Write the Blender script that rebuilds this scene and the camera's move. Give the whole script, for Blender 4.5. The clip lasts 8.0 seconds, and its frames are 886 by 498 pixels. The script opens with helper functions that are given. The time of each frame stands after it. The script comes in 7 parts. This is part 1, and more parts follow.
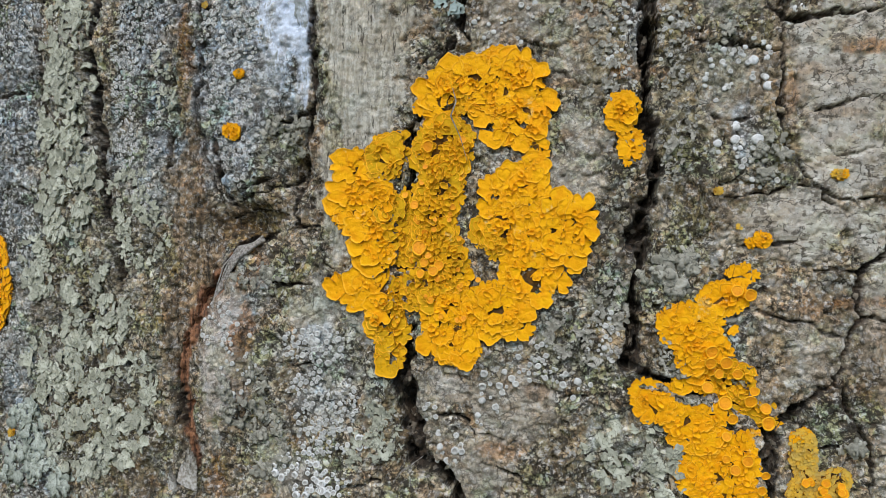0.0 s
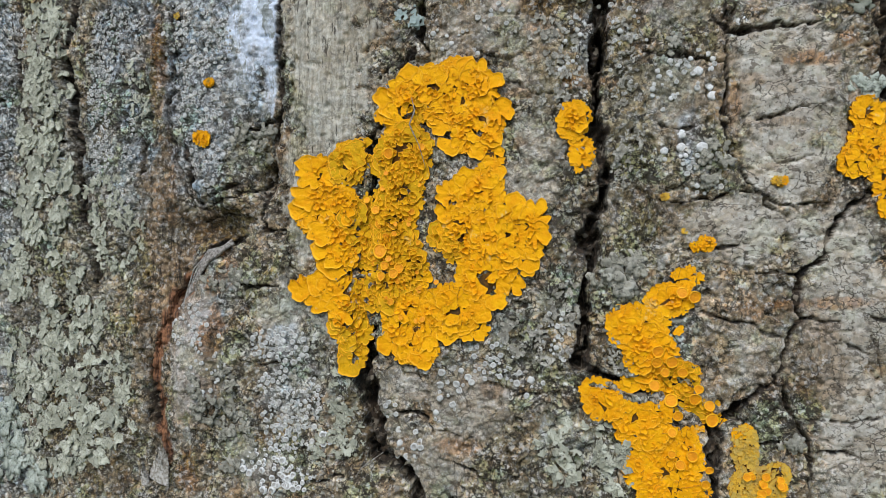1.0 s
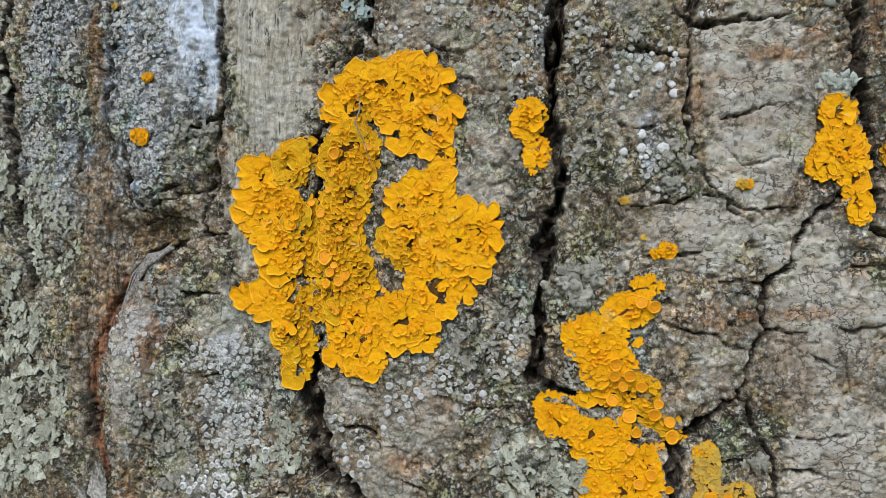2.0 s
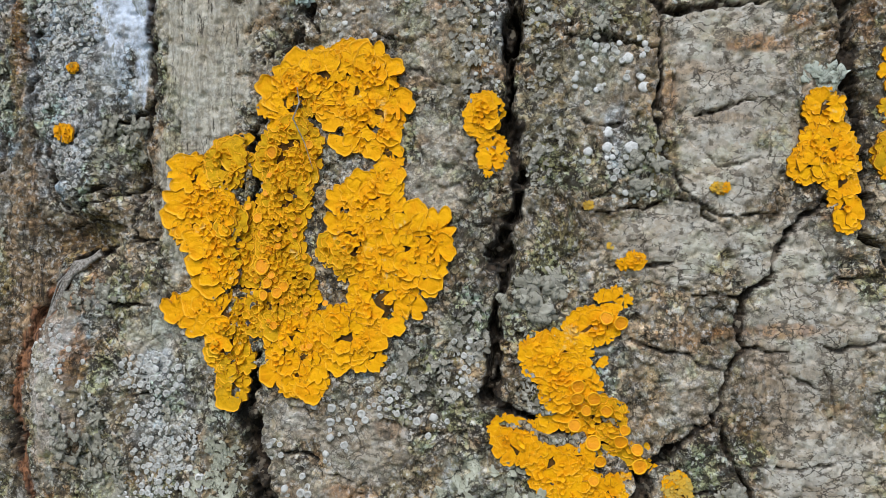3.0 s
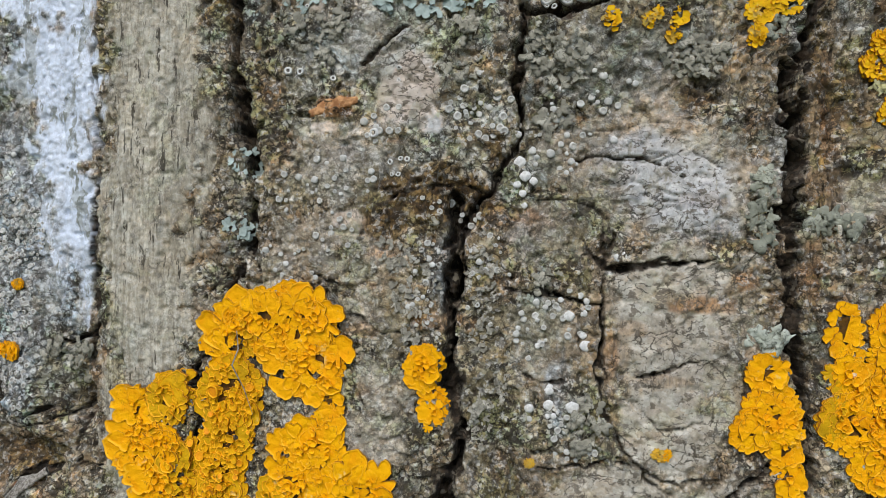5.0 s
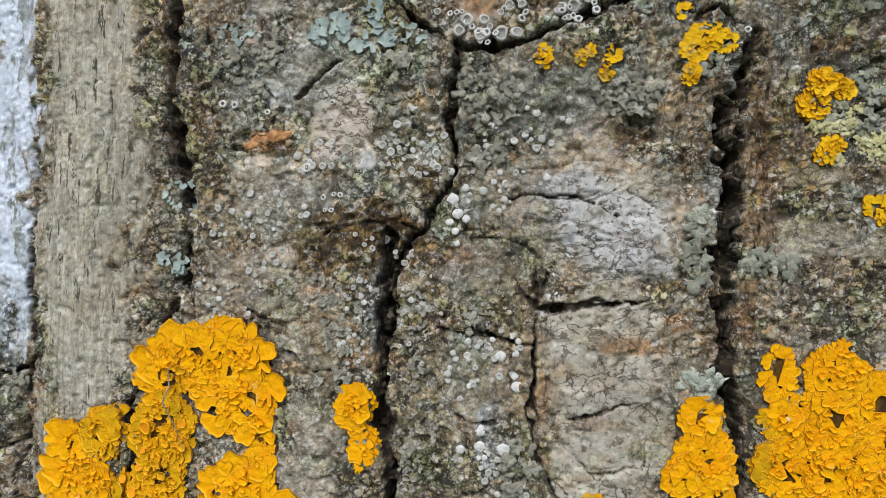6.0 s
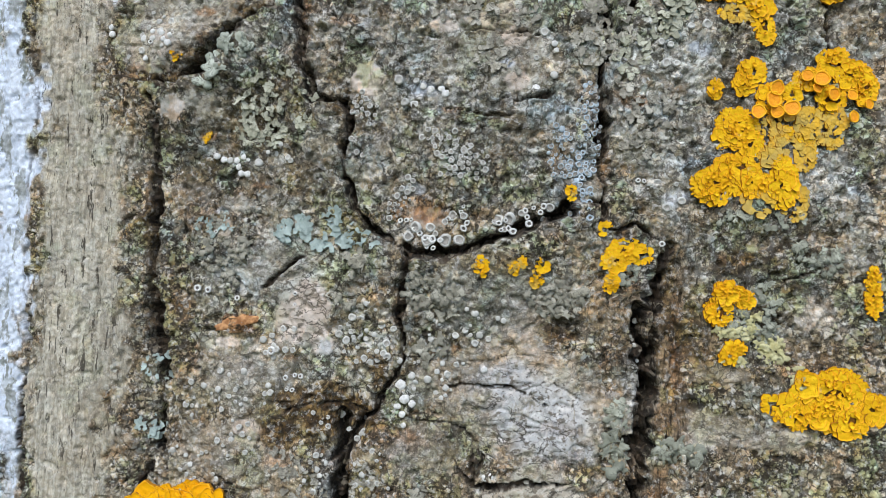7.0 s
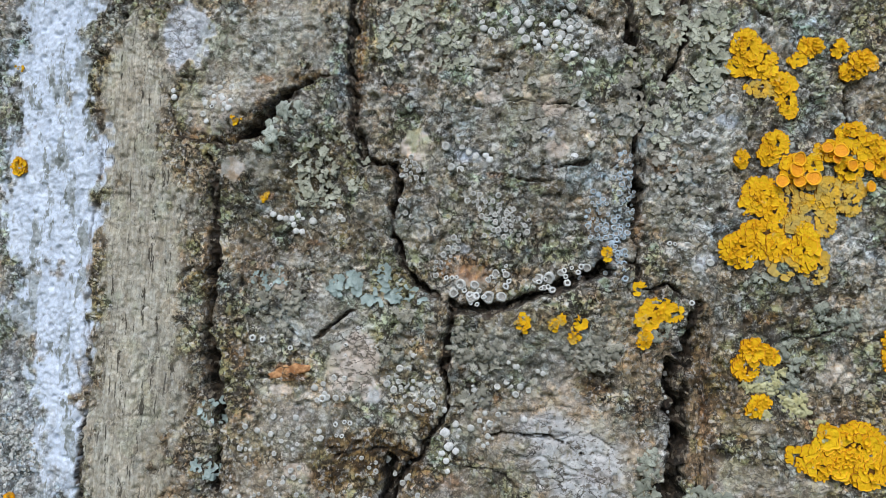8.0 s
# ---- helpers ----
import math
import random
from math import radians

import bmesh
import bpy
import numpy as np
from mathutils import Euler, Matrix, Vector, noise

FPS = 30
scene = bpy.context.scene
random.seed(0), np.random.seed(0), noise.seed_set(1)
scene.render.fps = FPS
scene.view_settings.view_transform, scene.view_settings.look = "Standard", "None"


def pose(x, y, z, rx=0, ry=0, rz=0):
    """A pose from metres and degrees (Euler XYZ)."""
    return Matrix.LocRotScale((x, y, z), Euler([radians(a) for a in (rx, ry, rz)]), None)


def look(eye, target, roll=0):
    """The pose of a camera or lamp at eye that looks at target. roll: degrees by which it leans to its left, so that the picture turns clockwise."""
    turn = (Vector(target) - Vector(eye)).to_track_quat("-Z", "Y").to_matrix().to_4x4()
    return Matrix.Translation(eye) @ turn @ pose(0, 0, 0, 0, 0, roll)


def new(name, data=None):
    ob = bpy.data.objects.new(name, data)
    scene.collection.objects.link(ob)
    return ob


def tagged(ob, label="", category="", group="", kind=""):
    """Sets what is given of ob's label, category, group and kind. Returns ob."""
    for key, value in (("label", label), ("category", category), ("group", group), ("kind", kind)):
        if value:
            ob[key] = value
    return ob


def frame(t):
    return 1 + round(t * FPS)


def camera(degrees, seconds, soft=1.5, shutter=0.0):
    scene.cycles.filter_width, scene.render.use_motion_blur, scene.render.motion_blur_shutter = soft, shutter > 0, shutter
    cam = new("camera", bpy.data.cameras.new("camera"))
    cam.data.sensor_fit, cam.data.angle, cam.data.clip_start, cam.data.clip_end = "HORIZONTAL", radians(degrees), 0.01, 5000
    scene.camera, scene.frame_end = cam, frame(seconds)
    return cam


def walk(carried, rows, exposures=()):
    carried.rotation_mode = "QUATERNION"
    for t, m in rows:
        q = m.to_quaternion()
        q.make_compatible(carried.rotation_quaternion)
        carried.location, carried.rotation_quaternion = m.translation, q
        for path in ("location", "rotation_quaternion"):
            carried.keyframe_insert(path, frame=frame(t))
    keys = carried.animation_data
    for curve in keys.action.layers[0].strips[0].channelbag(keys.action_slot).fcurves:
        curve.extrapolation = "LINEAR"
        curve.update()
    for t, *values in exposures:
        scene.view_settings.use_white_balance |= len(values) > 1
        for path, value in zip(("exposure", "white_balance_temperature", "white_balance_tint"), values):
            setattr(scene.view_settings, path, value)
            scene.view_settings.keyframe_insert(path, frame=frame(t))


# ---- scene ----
import collections

cam = camera(70.0, 8.0, soft=0.85)
PATH = [
    (0, (0.00188, 0.00382, 1.29687), (-0.01092, 1.00342, 1.32213), 0.478),
    (0.5, (0.00455, -0.00084, 1.29879), (-0.01126, 0.99867, 1.32570), 0.376),
    (1, (0.00919, -0.00038, 1.29744), (-0.00235, 0.99923, 1.32281), 0.453),
    (1.5, (0.01394, 0.00307, 1.29773), (0.01019, 1.00289, 1.31664), 0.453),
    (1.7, (0.01475, 0.00378, 1.29975), (0.01225, 1.00364, 1.31621), 0.439),
    (2.8, (0.02407, 0.01498, 1.29956), (0.02659, 1.01484, 1.31568), 0.690),
    (3, (0.02453, 0.01591, 1.30205), (0.02846, 1.01586, 1.31111), 0.589),
    (3.5, (0.02439, 0.01706, 1.30746), (0.02712, 1.01697, 1.32122), 0.554),
    (4, (0.02649, 0.01740, 1.31905), (0.02690, 1.01738, 1.32531), 0.453),
    (4.5, (0.02879, 0.01780, 1.32796), (0.02797, 1.01779, 1.33277), 0.498),
    (4.7, (0.03066, 0.01707, 1.33422), (0.02927, 1.01706, 1.33553), 0.536),
    (5.8, (0.04201, 0.01788, 1.34451), (0.03713, 1.01782, 1.35389), 0.921),
    (6, (0.04387, 0.01834, 1.34588), (0.03819, 1.01830, 1.35254), 0.975),
    (6.5, (0.04515, 0.01233, 1.36731), (0.04341, 1.01205, 1.39097), 1.578),
    (7, (0.05054, 0.00668, 1.37351), (0.05360, 1.00635, 1.39882), 1.889),
    (7.5, (0.04528, 0.00488, 1.37039), (0.04871, 1.00432, 1.40381), 2.230),
    (8, (0.04275, -0.00049, 1.38017), (0.04503, 0.99833, 1.42868), 2.421),
]
walk(cam, [(t, look(eye, target, roll)) for t, eye, target, roll in PATH],
     exposures=[(0.0, 0.53, 6420, 10), (1.5, 0.53, 6380, 10), (3.5, 0.55, 6520, 10), (4.5, 0.47, 6650, 10), (6.0, 0.55, 6800, 10), (6.5, 0.57, 6480, 10), (7.0, 0.73, 6450, 10), (7.5, 0.68, 6480, 10), (8.0, 0.55, 6330, 10)])

# ---- light ----
SUN_ELEVATION, SUN_TURN = 48.0, 195.0
world = bpy.data.worlds.new("overcast_sky")
scene.world = world
world.use_nodes = True
wn = world.node_tree.nodes
sky = wn.new("ShaderNodeTexSky")
sky.sky_type = "NISHITA"
sky.sun_disc = False
sky.sun_elevation = radians(SUN_ELEVATION)
sky.sun_rotation = radians(SUN_TURN)
sky.dust_density = 1.0
wn["Background"].inputs["Strength"].default_value = 0.13
world.node_tree.links.new(sky.outputs["Color"], wn["Background"].inputs["Color"])
sun = new("sun", bpy.data.lights.new("sun", "SUN"))
sun.data.energy = 1.45
sun.data.angle = radians(28)
sun.data.color = (1.0, 0.985, 0.95)
az = radians(SUN_TURN)
sun_way = Vector((math.sin(az) * math.cos(radians(SUN_ELEVATION)), math.cos(az) * math.cos(radians(SUN_ELEVATION)), math.sin(radians(SUN_ELEVATION))))
sun.matrix_world = look(sun_way * 20, (0, 0, 0))

# ---- noise on the bark's surface, in millimetres: u round the trunk, v up ----
R, CX, CY, V0 = 490.0, 100.0, 596.5, 1300.0


def lattice(i, j, seed):
    h = (i.astype(np.int64) * 374761393 + j.astype(np.int64) * 668265263 + seed * 974711) & 0xFFFFFFFF
    h = ((h ^ (h >> 13)) * 1274126177) & 0xFFFFFFFF
    h = ((h ^ (h >> 15)) * 1246822519) & 0xFFFFFFFF
    return ((h ^ (h >> 16)) & 0xFFFFF) / 1048575.0


def vnoise(u, v, su, sv, seed):
    """Smooth noise from -1 to 1 with features su wide and sv high."""
    a, b = u / su, v / sv
    i, j = np.floor(a), np.floor(b)
    x, y = a - i, b - j
    x, y = x * x * (3 - 2 * x), y * y * (3 - 2 * y)
    n00, n10 = lattice(i, j, seed), lattice(i + 1, j, seed)
    n01, n11 = lattice(i, j + 1, seed), lattice(i + 1, j + 1, seed)
    return 2 * ((n00 * (1 - x) + n10 * x) * (1 - y) + (n01 * (1 - x) + n11 * x) * y) - 1


def fbm(u, v, su, sv, seed, octaves=3):
    total, gain = 0, 1.0
    for k in range(octaves):
        total = total + gain * vnoise(u + 17.3 * k, v - 9.1 * k, su / 2 ** k, sv / 2 ** k, seed + k)
        gain *= 0.55
    return total / 1.6


def cells(u, v, su, sv, seed):
    """Distance to the nearest border of a cell pattern, and each cell's random number."""
    a, b = u / su, v / sv
    i, j = np.floor(a), np.floor(b)
    f1, f2, mark = np.full(a.shape, 9.0), np.full(a.shape, 9.0), np.zeros(a.shape)
    for di in (-1, 0, 1):
        for dj in (-1, 0, 1):
            px = i + di + lattice(i + di, j + dj, seed)
            py = j + dj + lattice(i + di, j + dj, seed + 1)
            d = np.hypot(px - a, py - b)
            near = d < f1
            f2 = np.where(near, f1, np.minimum(f2, d))
            mark = np.where(near, lattice(i + di, j + dj, seed + 2), mark)
            f1 = np.where(near, d, f1)
    return f2 - f1, mark


def smooth(x, lo, hi):
    t = np.clip((x - lo) / (hi - lo), 0, 1)
    return t * t * (3 - 2 * t)


def surface(u, v, h):
    """Metres in the world for a place on the trunk, h millimetres proud of its round form."""
    a = (np.asarray(u) - CX) / R
    r = R + np.asarray(h)
    return np.stack([(CX + r * np.sin(a)) / 1000, (CY - r * np.cos(a)) / 1000, (V0 + np.asarray(v) + 0 * a) / 1000], -1)


STEP = 0.25
U0, U1, W0, W1 = -130.0, 132.0, -76.0, 149.0
core_u, core_v = np.arange(U0, U1, STEP), np.arange(W0, W1, STEP)
far = 3.0 * (1.16 ** np.arange(1, 36) - 1) / 0.16
far_r = CX + math.pi * R - U1
far_l = U0 - (CX - math.pi * R)
right = core_u[-1] + far[far < far_r - 30]
left = core_u[0] - far[far < far_l - 30][::-1]
us = np.concatenate([[CX - math.pi * R], left, core_u, right, [CX + math.pi * R]])
up = core_v[-1] + far[far < 2300]
down = core_v[0] - far[far < 1200][::-1]
vs = np.concatenate([[-V0 - 20], down, core_v, up, [2600]])
U, V = np.meshgrid(us, vs)
CU, CV = len(left) + 1, len(down) + 1          # where the fine part begins
NU, NV = len(core_u), len(core_v)
WU = U + 1.3 * fbm(U, V, 5, 7, 11, 3) + 0.3 * vnoise(U, V, 0.9, 1.6, 15)
WV = V + 1.3 * fbm(U, V, 7, 5, 21, 3) + 0.3 * vnoise(U, V, 1.6, 0.9, 25)

CHUNK_GAP, CHUNK = cells(WU, WV, 1.6, 2.3, 91)
H = np.zeros(U.shape)
OPEN = np.zeros(U.shape)      # how far inside a fissure, where shade is painted


def span(array, lo, hi):
    return slice(max(np.searchsorted(array, lo) - 1, 0), min(np.searchsorted(array, hi) + 1, len(array)))


def fissure(points, width, depth, lip=0.0, reach=12.0, edge=1.0):
    """A crack along points (u, v). lip: how far the bark on its left side stands proud of it, fading over reach."""
    p = np.array(points, float)
    if depth >= 5:
        width *= 1.22
    pad = max(6 * width, reach * 1.6 if lip else 0) + 3
    a, b = span(vs, p[:, 1].min() - pad, p[:, 1].max() + pad), span(us, p[:, 0].min() - pad, p[:, 0].max() + pad)
    x, y = WU[a, b], WV[a, b]
    best, side, along = np.full(x.shape, 1e9), np.zeros(x.shape), np.zeros(x.shape)
    count = len(p) - 1
    for k in range(count):
        d = p[k + 1] - p[k]
        t = np.clip(((x - p[k, 0]) * d[0] + (y - p[k, 1]) * d[1]) / (d @ d), 0, 1)
        ex, ey = x - p[k, 0] - t * d[0], y - p[k, 1] - t * d[1]
        dist = np.hypot(ex, ey)
        near = dist < best
        best = np.where(near, dist, best)
        side = np.where(near, d[0] * ey - d[1] * ex, side)
        along = np.where(near, (k + t) / count, along)
    taper = 0.35 + 0.65 * np.sqrt(np.clip(4 * along * (1 - along), 0, 1)) if edge else 1.0
    w = width * (0.92 if width < 0.7 and depth > 3.5 else 0.78 if width < 0.7 else 0.95) * taper * (1 + 0.5 * vnoise(x, y, 4, 5, 31) + 0.35 * vnoise(x, y, 1.3, 1.5, 32))
    chunk = CHUNK[a, b]
    edge_ = best + 0.75 * min(width, 1.1) * (chunk - 0.5)
    filled = (0.62 + 0.38 * smooth(vnoise(x, y, 5, 7, 36) + 0.5 * vnoise(x, y, 1.8, 2.2, 37), -0.55, 0.35)) * np.where((chunk * 7.0) % 1.0 < 0.3, 0.38, 1.0)
    g = 1 - smooth(edge_ / w, 0.5 - 0.1 * min(width, 1.5), 1.05 + 0.1 * min(width, 1.5))
    H[a, b] -= depth * taper * (g * filled * (0.85 + 0.3 * vnoise(x, y, 1.6, 2.4, 33) + 0.2 * vnoise(x, y, 0.7, 0.9, 34)) + 0.05 * np.exp(-best / (1.2 * width + 0.8)))
    if lip:
        H[a, b] += lip * taper * np.where(side > 0, 1, 0) * smooth(reach - best, 0, reach)
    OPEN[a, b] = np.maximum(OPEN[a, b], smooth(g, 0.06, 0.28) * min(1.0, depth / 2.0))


MASKS = {}


def stain(name, blobs, soft=0.3, strength=1.0):
    """Mark patches (u, v, half width, half height) of one kind of surface, with ragged borders."""
    m = MASKS.setdefault(name, np.zeros(U.shape, np.float32))
    for u, v, ru, rv in blobs:
        a, b = span(vs, v - 1.8 * rv, v + 1.8 * rv), span(us, u - 1.8 * ru, u + 1.8 * ru)
        x, y = U[a, b], V[a, b]
        q = np.hypot((x - u) / ru, (y - v) / rv)
        q = q + 0.35 * fbm(x, y, 5, 7, 41, 3) + 0.25 * vnoise(x, y, 1.0, 1.3, 45)
        m[a, b] = np.maximum(m[a, b], strength * (1 - smooth(q, 1 - soft, 1 + soft * 0.6)))


def bulge(u, v, ru, rv, height):
    a, b = span(vs, v - 3 * rv, v + 3 * rv), span(us, u - 3 * ru, u + 3 * ru)
    H[a, b] += height * np.exp(-((WU[a, b] - u) / ru) ** 2 - ((WV[a, b] - v) / rv) ** 2)


# deep furrows between the ribs
fissure([(-80.8, 59.1), (-80.6, 51.6), (-81.7, 43.0), (-78.8, 32.8), (-77.0, 21.7), (-76.1, 13.1), (-75.1, 5.8), (-72.5, 1.0), (-71.1, -5.0), (-71.1, -9.7)], 1.4, 7.5)
fissure([(-86.5, -8.2), (-79.4, -14.8), (-74.4, -19.3), (-69.5, -23.8), (-64.9, -25.3)], 0.7, 1.8)
fissure([(-97.2, 59.3), (-97.7, 43.7), (-96.6, 24.2), (-92.9, 7.4), (-91.1, -7.7)], 0.7, 1.6)
fissure([(-112.0, 35.8), (-105.4, 34.6), (-99.3, 35.0)], 0.6, 1.8)
fissure([(-111.0, 13.2), (-102.6, 13.9), (-96.5, 12.0)], 0.5, 1.5)
fissure([(-91.7, 36.8), (-86.2, 35.4), (-80.9, 34.9)], 0.5, 1.8)
fissure([(-89.5, 25.5), (-84.0, 24.2), (-79.8, 24.3)], 0.5, 1.8)
fissure([(-91.5, 5.5), (-81.8, 5.9), (-74.9, -1.4)], 0.4, 1.5)
fissure([(-52.3, 52.4), (-52.1, 43.2), (-52.6, 34.0), (-51.7, 23.7), (-49.5, 16.7), (-46.7, 11.5), (-45.2, 5.9)], 0.5, 1.6)
fissure([(-59.1, 52.2), (-58.6, 39.2), (-58.8, 28.8), (-58.8, 17.1), (-58.2, 12.5)], 0.4, 1.5)
# the grown-over wound
fissure([(-36.3, 2.0), (-40.4, 0.4), (-43.6, -3.2), (-45.8, -6.9), (-49.4, -11.5), (-51.2, -16.1), (-52.9, -20.7), (-53.7, -25.3), (-53.3, -29.8), (-52.6, -34.2), (-51.5, -38.0), (-49.9, -40.7)], 1.0, 2.4, edge=0)
fissure([(-46.6, -6.9), (-50.2, -11.7), (-52.2, -16.3), (-53.9, -20.8), (-54.8, -25.3), (-54.4, -29.9), (-53.7, -34.3), (-52.5, -38.3)], 0.42, 3.8, edge=0)
fissure([(-53.8, -31.0), (-54.9, -35.0), (-55.2, -39.5), (-54.6, -43.0)], 0.35, 2.6)
stain('wound', [(-43.0, -2.6, 1.9, 2.0), (-45.8, -6.9, 1.5, 2.6), (-49.2, -11.3, 1.7, 3.2), (-51.2, -16.1, 1.5, 3.6), (-52.8, -20.7, 1.4, 3.6), (-53.6, -25.3, 1.3, 3.8), (-53.2, -29.8, 1.3, 3.8), (-52.5, -34.2, 1.3, 3.6), (-51.3, -38.3, 1.3, 3.0), (-50.0, -41.2, 1.2, 2.4)], soft=0.2)
fissure([(-29.7, 11.6), (-28.4, 4.6), (-24.8, 4.0)], 0.6, 3.0)
fissure([(-41.4, 10.3), (-38.3, 12.4), (-34.5, 13.1), (-29.6, 11.1)], 0.5, 3.0)
fissure([(-36.0, 25.5), (-31.7, 24.2), (-27.5, 25.6)], 0.5, 2.4)
fissure([(-35.5, -5.7), (-30.6, -6.7), (-25.2, -6.6)], 0.6, 2.4)
fissure([(-24.8, 0.9), (-23.0, -2.3), (-21.3, -3.4)], 0.3, 1.5)
# the rounded lower end of the grey rib, the pit beside it and the hollow below
fissure([(-47.8, 22.3), (-46.8, 16.6), (-45.1, 10.9), (-42.3, 8.1)], 0.7, 3.6)
fissure([(-43.7, 8.5), (-40.0, 9.5), (-35.8, 11.1), (-31.4, 12.3), (-29.6, 14.9)], 0.6, 3.4)
fissure([(-44.3, 6.2), (-39.7, 7.2), (-34.5, 7.1), (-29.5, 6.7)], 0.4, 2.6)
bulge(-38.5, 13.5, 5.0, 5.0, 2.4)
bulge(-29.4, 14.9, 2.4, 4.6, -4.5)
bulge(-40.9, 3.6, 5.5, 3.4, -3.2)
stain('umber', [(-29.4, 14.9, 2.0, 4.6), (-40.9, 3.6, 4.4, 2.0)], strength=0.85)
bulge(-44.6, 4.8, 7.8, 6.7, -1.5)
bulge(-43.6, -23.3, 6.4, 14.2, 4.0)
bulge(-57.6, -18.0, 3.6, 17.0, 2.2)
bulge(-52.0, 5.4, 3.8, 9.1, 1.5)
bulge(-34.5, 9.6, 5.5, 2.7, 1.6)
bulge(-32.2, 17.1, 4.3, 6.5, -1.2)
bulge(-42.3, 23.1, 5.8, 12.3, 1.2)
bulge(-65.5, 30.5, 6.1, 20.2, 1.0)
bulge(-87.8, 29.9, 5.8, 27.8, 2.2)
bulge(-104.0, 24.7, 5.4, 34.3, 1.4)
bulge(3.0, 110.6, 8.0, 4.8, 2.6)
# furrow between the smooth rib and its left neighbour
fissure([(-26.3, 50.4), (-26.4, 38.5), (-26.6, 28.7), (-27.4, 20.2), (-29.2, 12.7), (-28.9, 7.3)], 0.7, 3.0)
fissure([(-30.6, 135.4), (-28.5, 121.5), (-27.0, 107.8), (-27.1, 85.5), (-26.8, 65.8), (-25.6, 35.9)], 0.4, 1.1)
fissure([(-25.7, 70.3), (-26.0, 58.1), (-25.4, 45.9), (-25.7, 31.8), (-27.0, 22.5)], 0.4, 1.2)
# main furrow along the smooth rib
fissure([(-1.9, 101.6), (0.6, 98.9), (0.4, 88.4), (-0.4, 77.9), (0.3, 67.5), (1.6, 61.4), (2.9, 51.3), (3.0, 41.2)], 0.8, 5.6)
fissure([(-0.9, 70.8), (0.1, 61.9), (2.1, 55.6), (3.2, 49.4), (2.7, 42.4), (3.8, 36.2)], 0.75, 5.8)
fissure([(1.6, 38.4), (-5.6, 22.9), (-6.9, 11.1), (-7.6, -0.2), (-8.5, -9.4), (-7.4, -17.5)], 1.0, 5.8)
fissure([(-9.0, -13.5), (-7.4, -17.5), (-7.1, -25.6), (-5.8, -32.6), (-5.0, -37.6), (0.7, -41.1), (1.7, -45.9)], 1.5, 6.4, edge=0)
fissure([(-5.4, 32.3), (-4.1, 34.5), (-1.2, 36.1)], 0.3, 1.8)
# furrow in the middle of the plates
fissure([(35.1, 48.5), (34.9, 42.7), (34.6, 33.9), (35.0, 24.2), (35.7, 15.5), (35.6, 8.7), (33.2, 5.3), (33.4, -2.9), (32.7, -11.5), (31.8, -20.2)], 1.15, 6.5, edge=0)
fissure([(31.8, -20.2), (35.2, -22.5), (39.9, -23.3), (44.5, -24.5)], 0.8, 5.2)
fissure([(39.9, -23.3), (47.2, -23.5), (51.8, -26.2), (55.0, -30.7), (54.7, -36.3), (53.8, -42.9)], 1.3, 5.8)
fissure([(36.4, 44.3), (35.4, 36.9), (35.5, 30.2), (35.9, 25.2)], 0.6, 6.0)
fissure([(36.8, 36.6), (36.3, 42.3), (37.2, 47.3), (39.9, 50.2), (41.8, 54.3)], 0.58, 5.2)
fissure([(41.8, 54.3), (44.4, 58.0), (43.9, 65.4), (43.9, 73.6), (43.4, 76.4)], 0.58, 5.2)
# overhanging plate edges
fissure([(75.4, 84.7), (72.1, 83.8), (66.0, 80.9), (57.5, 77.9), (50.8, 75.3), (44.9, 75.9), (43.0, 77.2)], 0.94, 5.8, lip=2.6, reach=14)
fissure([(43.4, 76.8), (38.3, 79.0), (35.4, 82.3), (34.4, 87.3), (34.6, 96.3), (32.8, 100.1), (30.2, 100.8)], 0.6, 4.2, lip=1.0, reach=9)
fissure([(30.7, 100.7), (28.6, 101.1), (26.8, 105.3), (25.3, 114.6), (23.8, 130.3), (23.2, 136.6)], 0.8, 3.2, lip=1.4, reach=9)
fissure([(25.3, 114.8), (20.5, 115.5), (16.8, 113.1), (12.7, 107.9), (8.0, 104.2), (1.2, 102.9), (-8.4, 105.6)], 0.9, 1.8, lip=4.2, reach=16)
fissure([(19.9, 115.5), (16.2, 114.0), (12.3, 110.3), (8.7, 107.0), (4.8, 104.6)], 1.35, 7.0)
fissure([(0.4, 102.2), (5.6, 104.6), (9.6, 107.7), (12.7, 111.8), (16.9, 114.1)], 1.25, 8.0)
fissure([(-11.3, 111.9), (-10.4, 108.6), (-8.1, 105.6)], 0.39, 2.2)
fissure([(-11.0, 116.3), (-6.7, 116.4), (-3.9, 118.3)], 0.31, 1.5)
# right furrow
fissure([(81.8, 46.9), (82.3, 41.3), (82.8, 31.9), (84.0, 22.6)], 0.9, 6.9, edge=0)
fissure([(83.0, 67.1), (83.1, 52.0), (83.3, 40.1), (83.8, 30.5), (84.7, 16.3), (86.0, 5.6), (89.6, 1.3)], 0.85, 6.9, edge=0)
fissure([(84.4, 44.7), (84.4, 54.0), (84.8, 63.4), (84.6, 71.9), (85.6, 75.8), (86.5, 77.7)], 0.9, 5.6, edge=0)
fissure([(75.7, 81.1), (75.8, 89.8), (76.1, 99.5), (76.1, 106.3), (74.7, 117.1), (73.5, 126.1), (72.9, 134.1)], 0.75, 5.0)
fissure([(83.4, 134.3), (83.6, 124.3), (82.2, 119.3), (79.4, 114.3)], 0.78, 4.6)
fissure([(111.3, 118.6), (111.2, 111.7), (110.7, 105.8)], 0.62, 2.9)
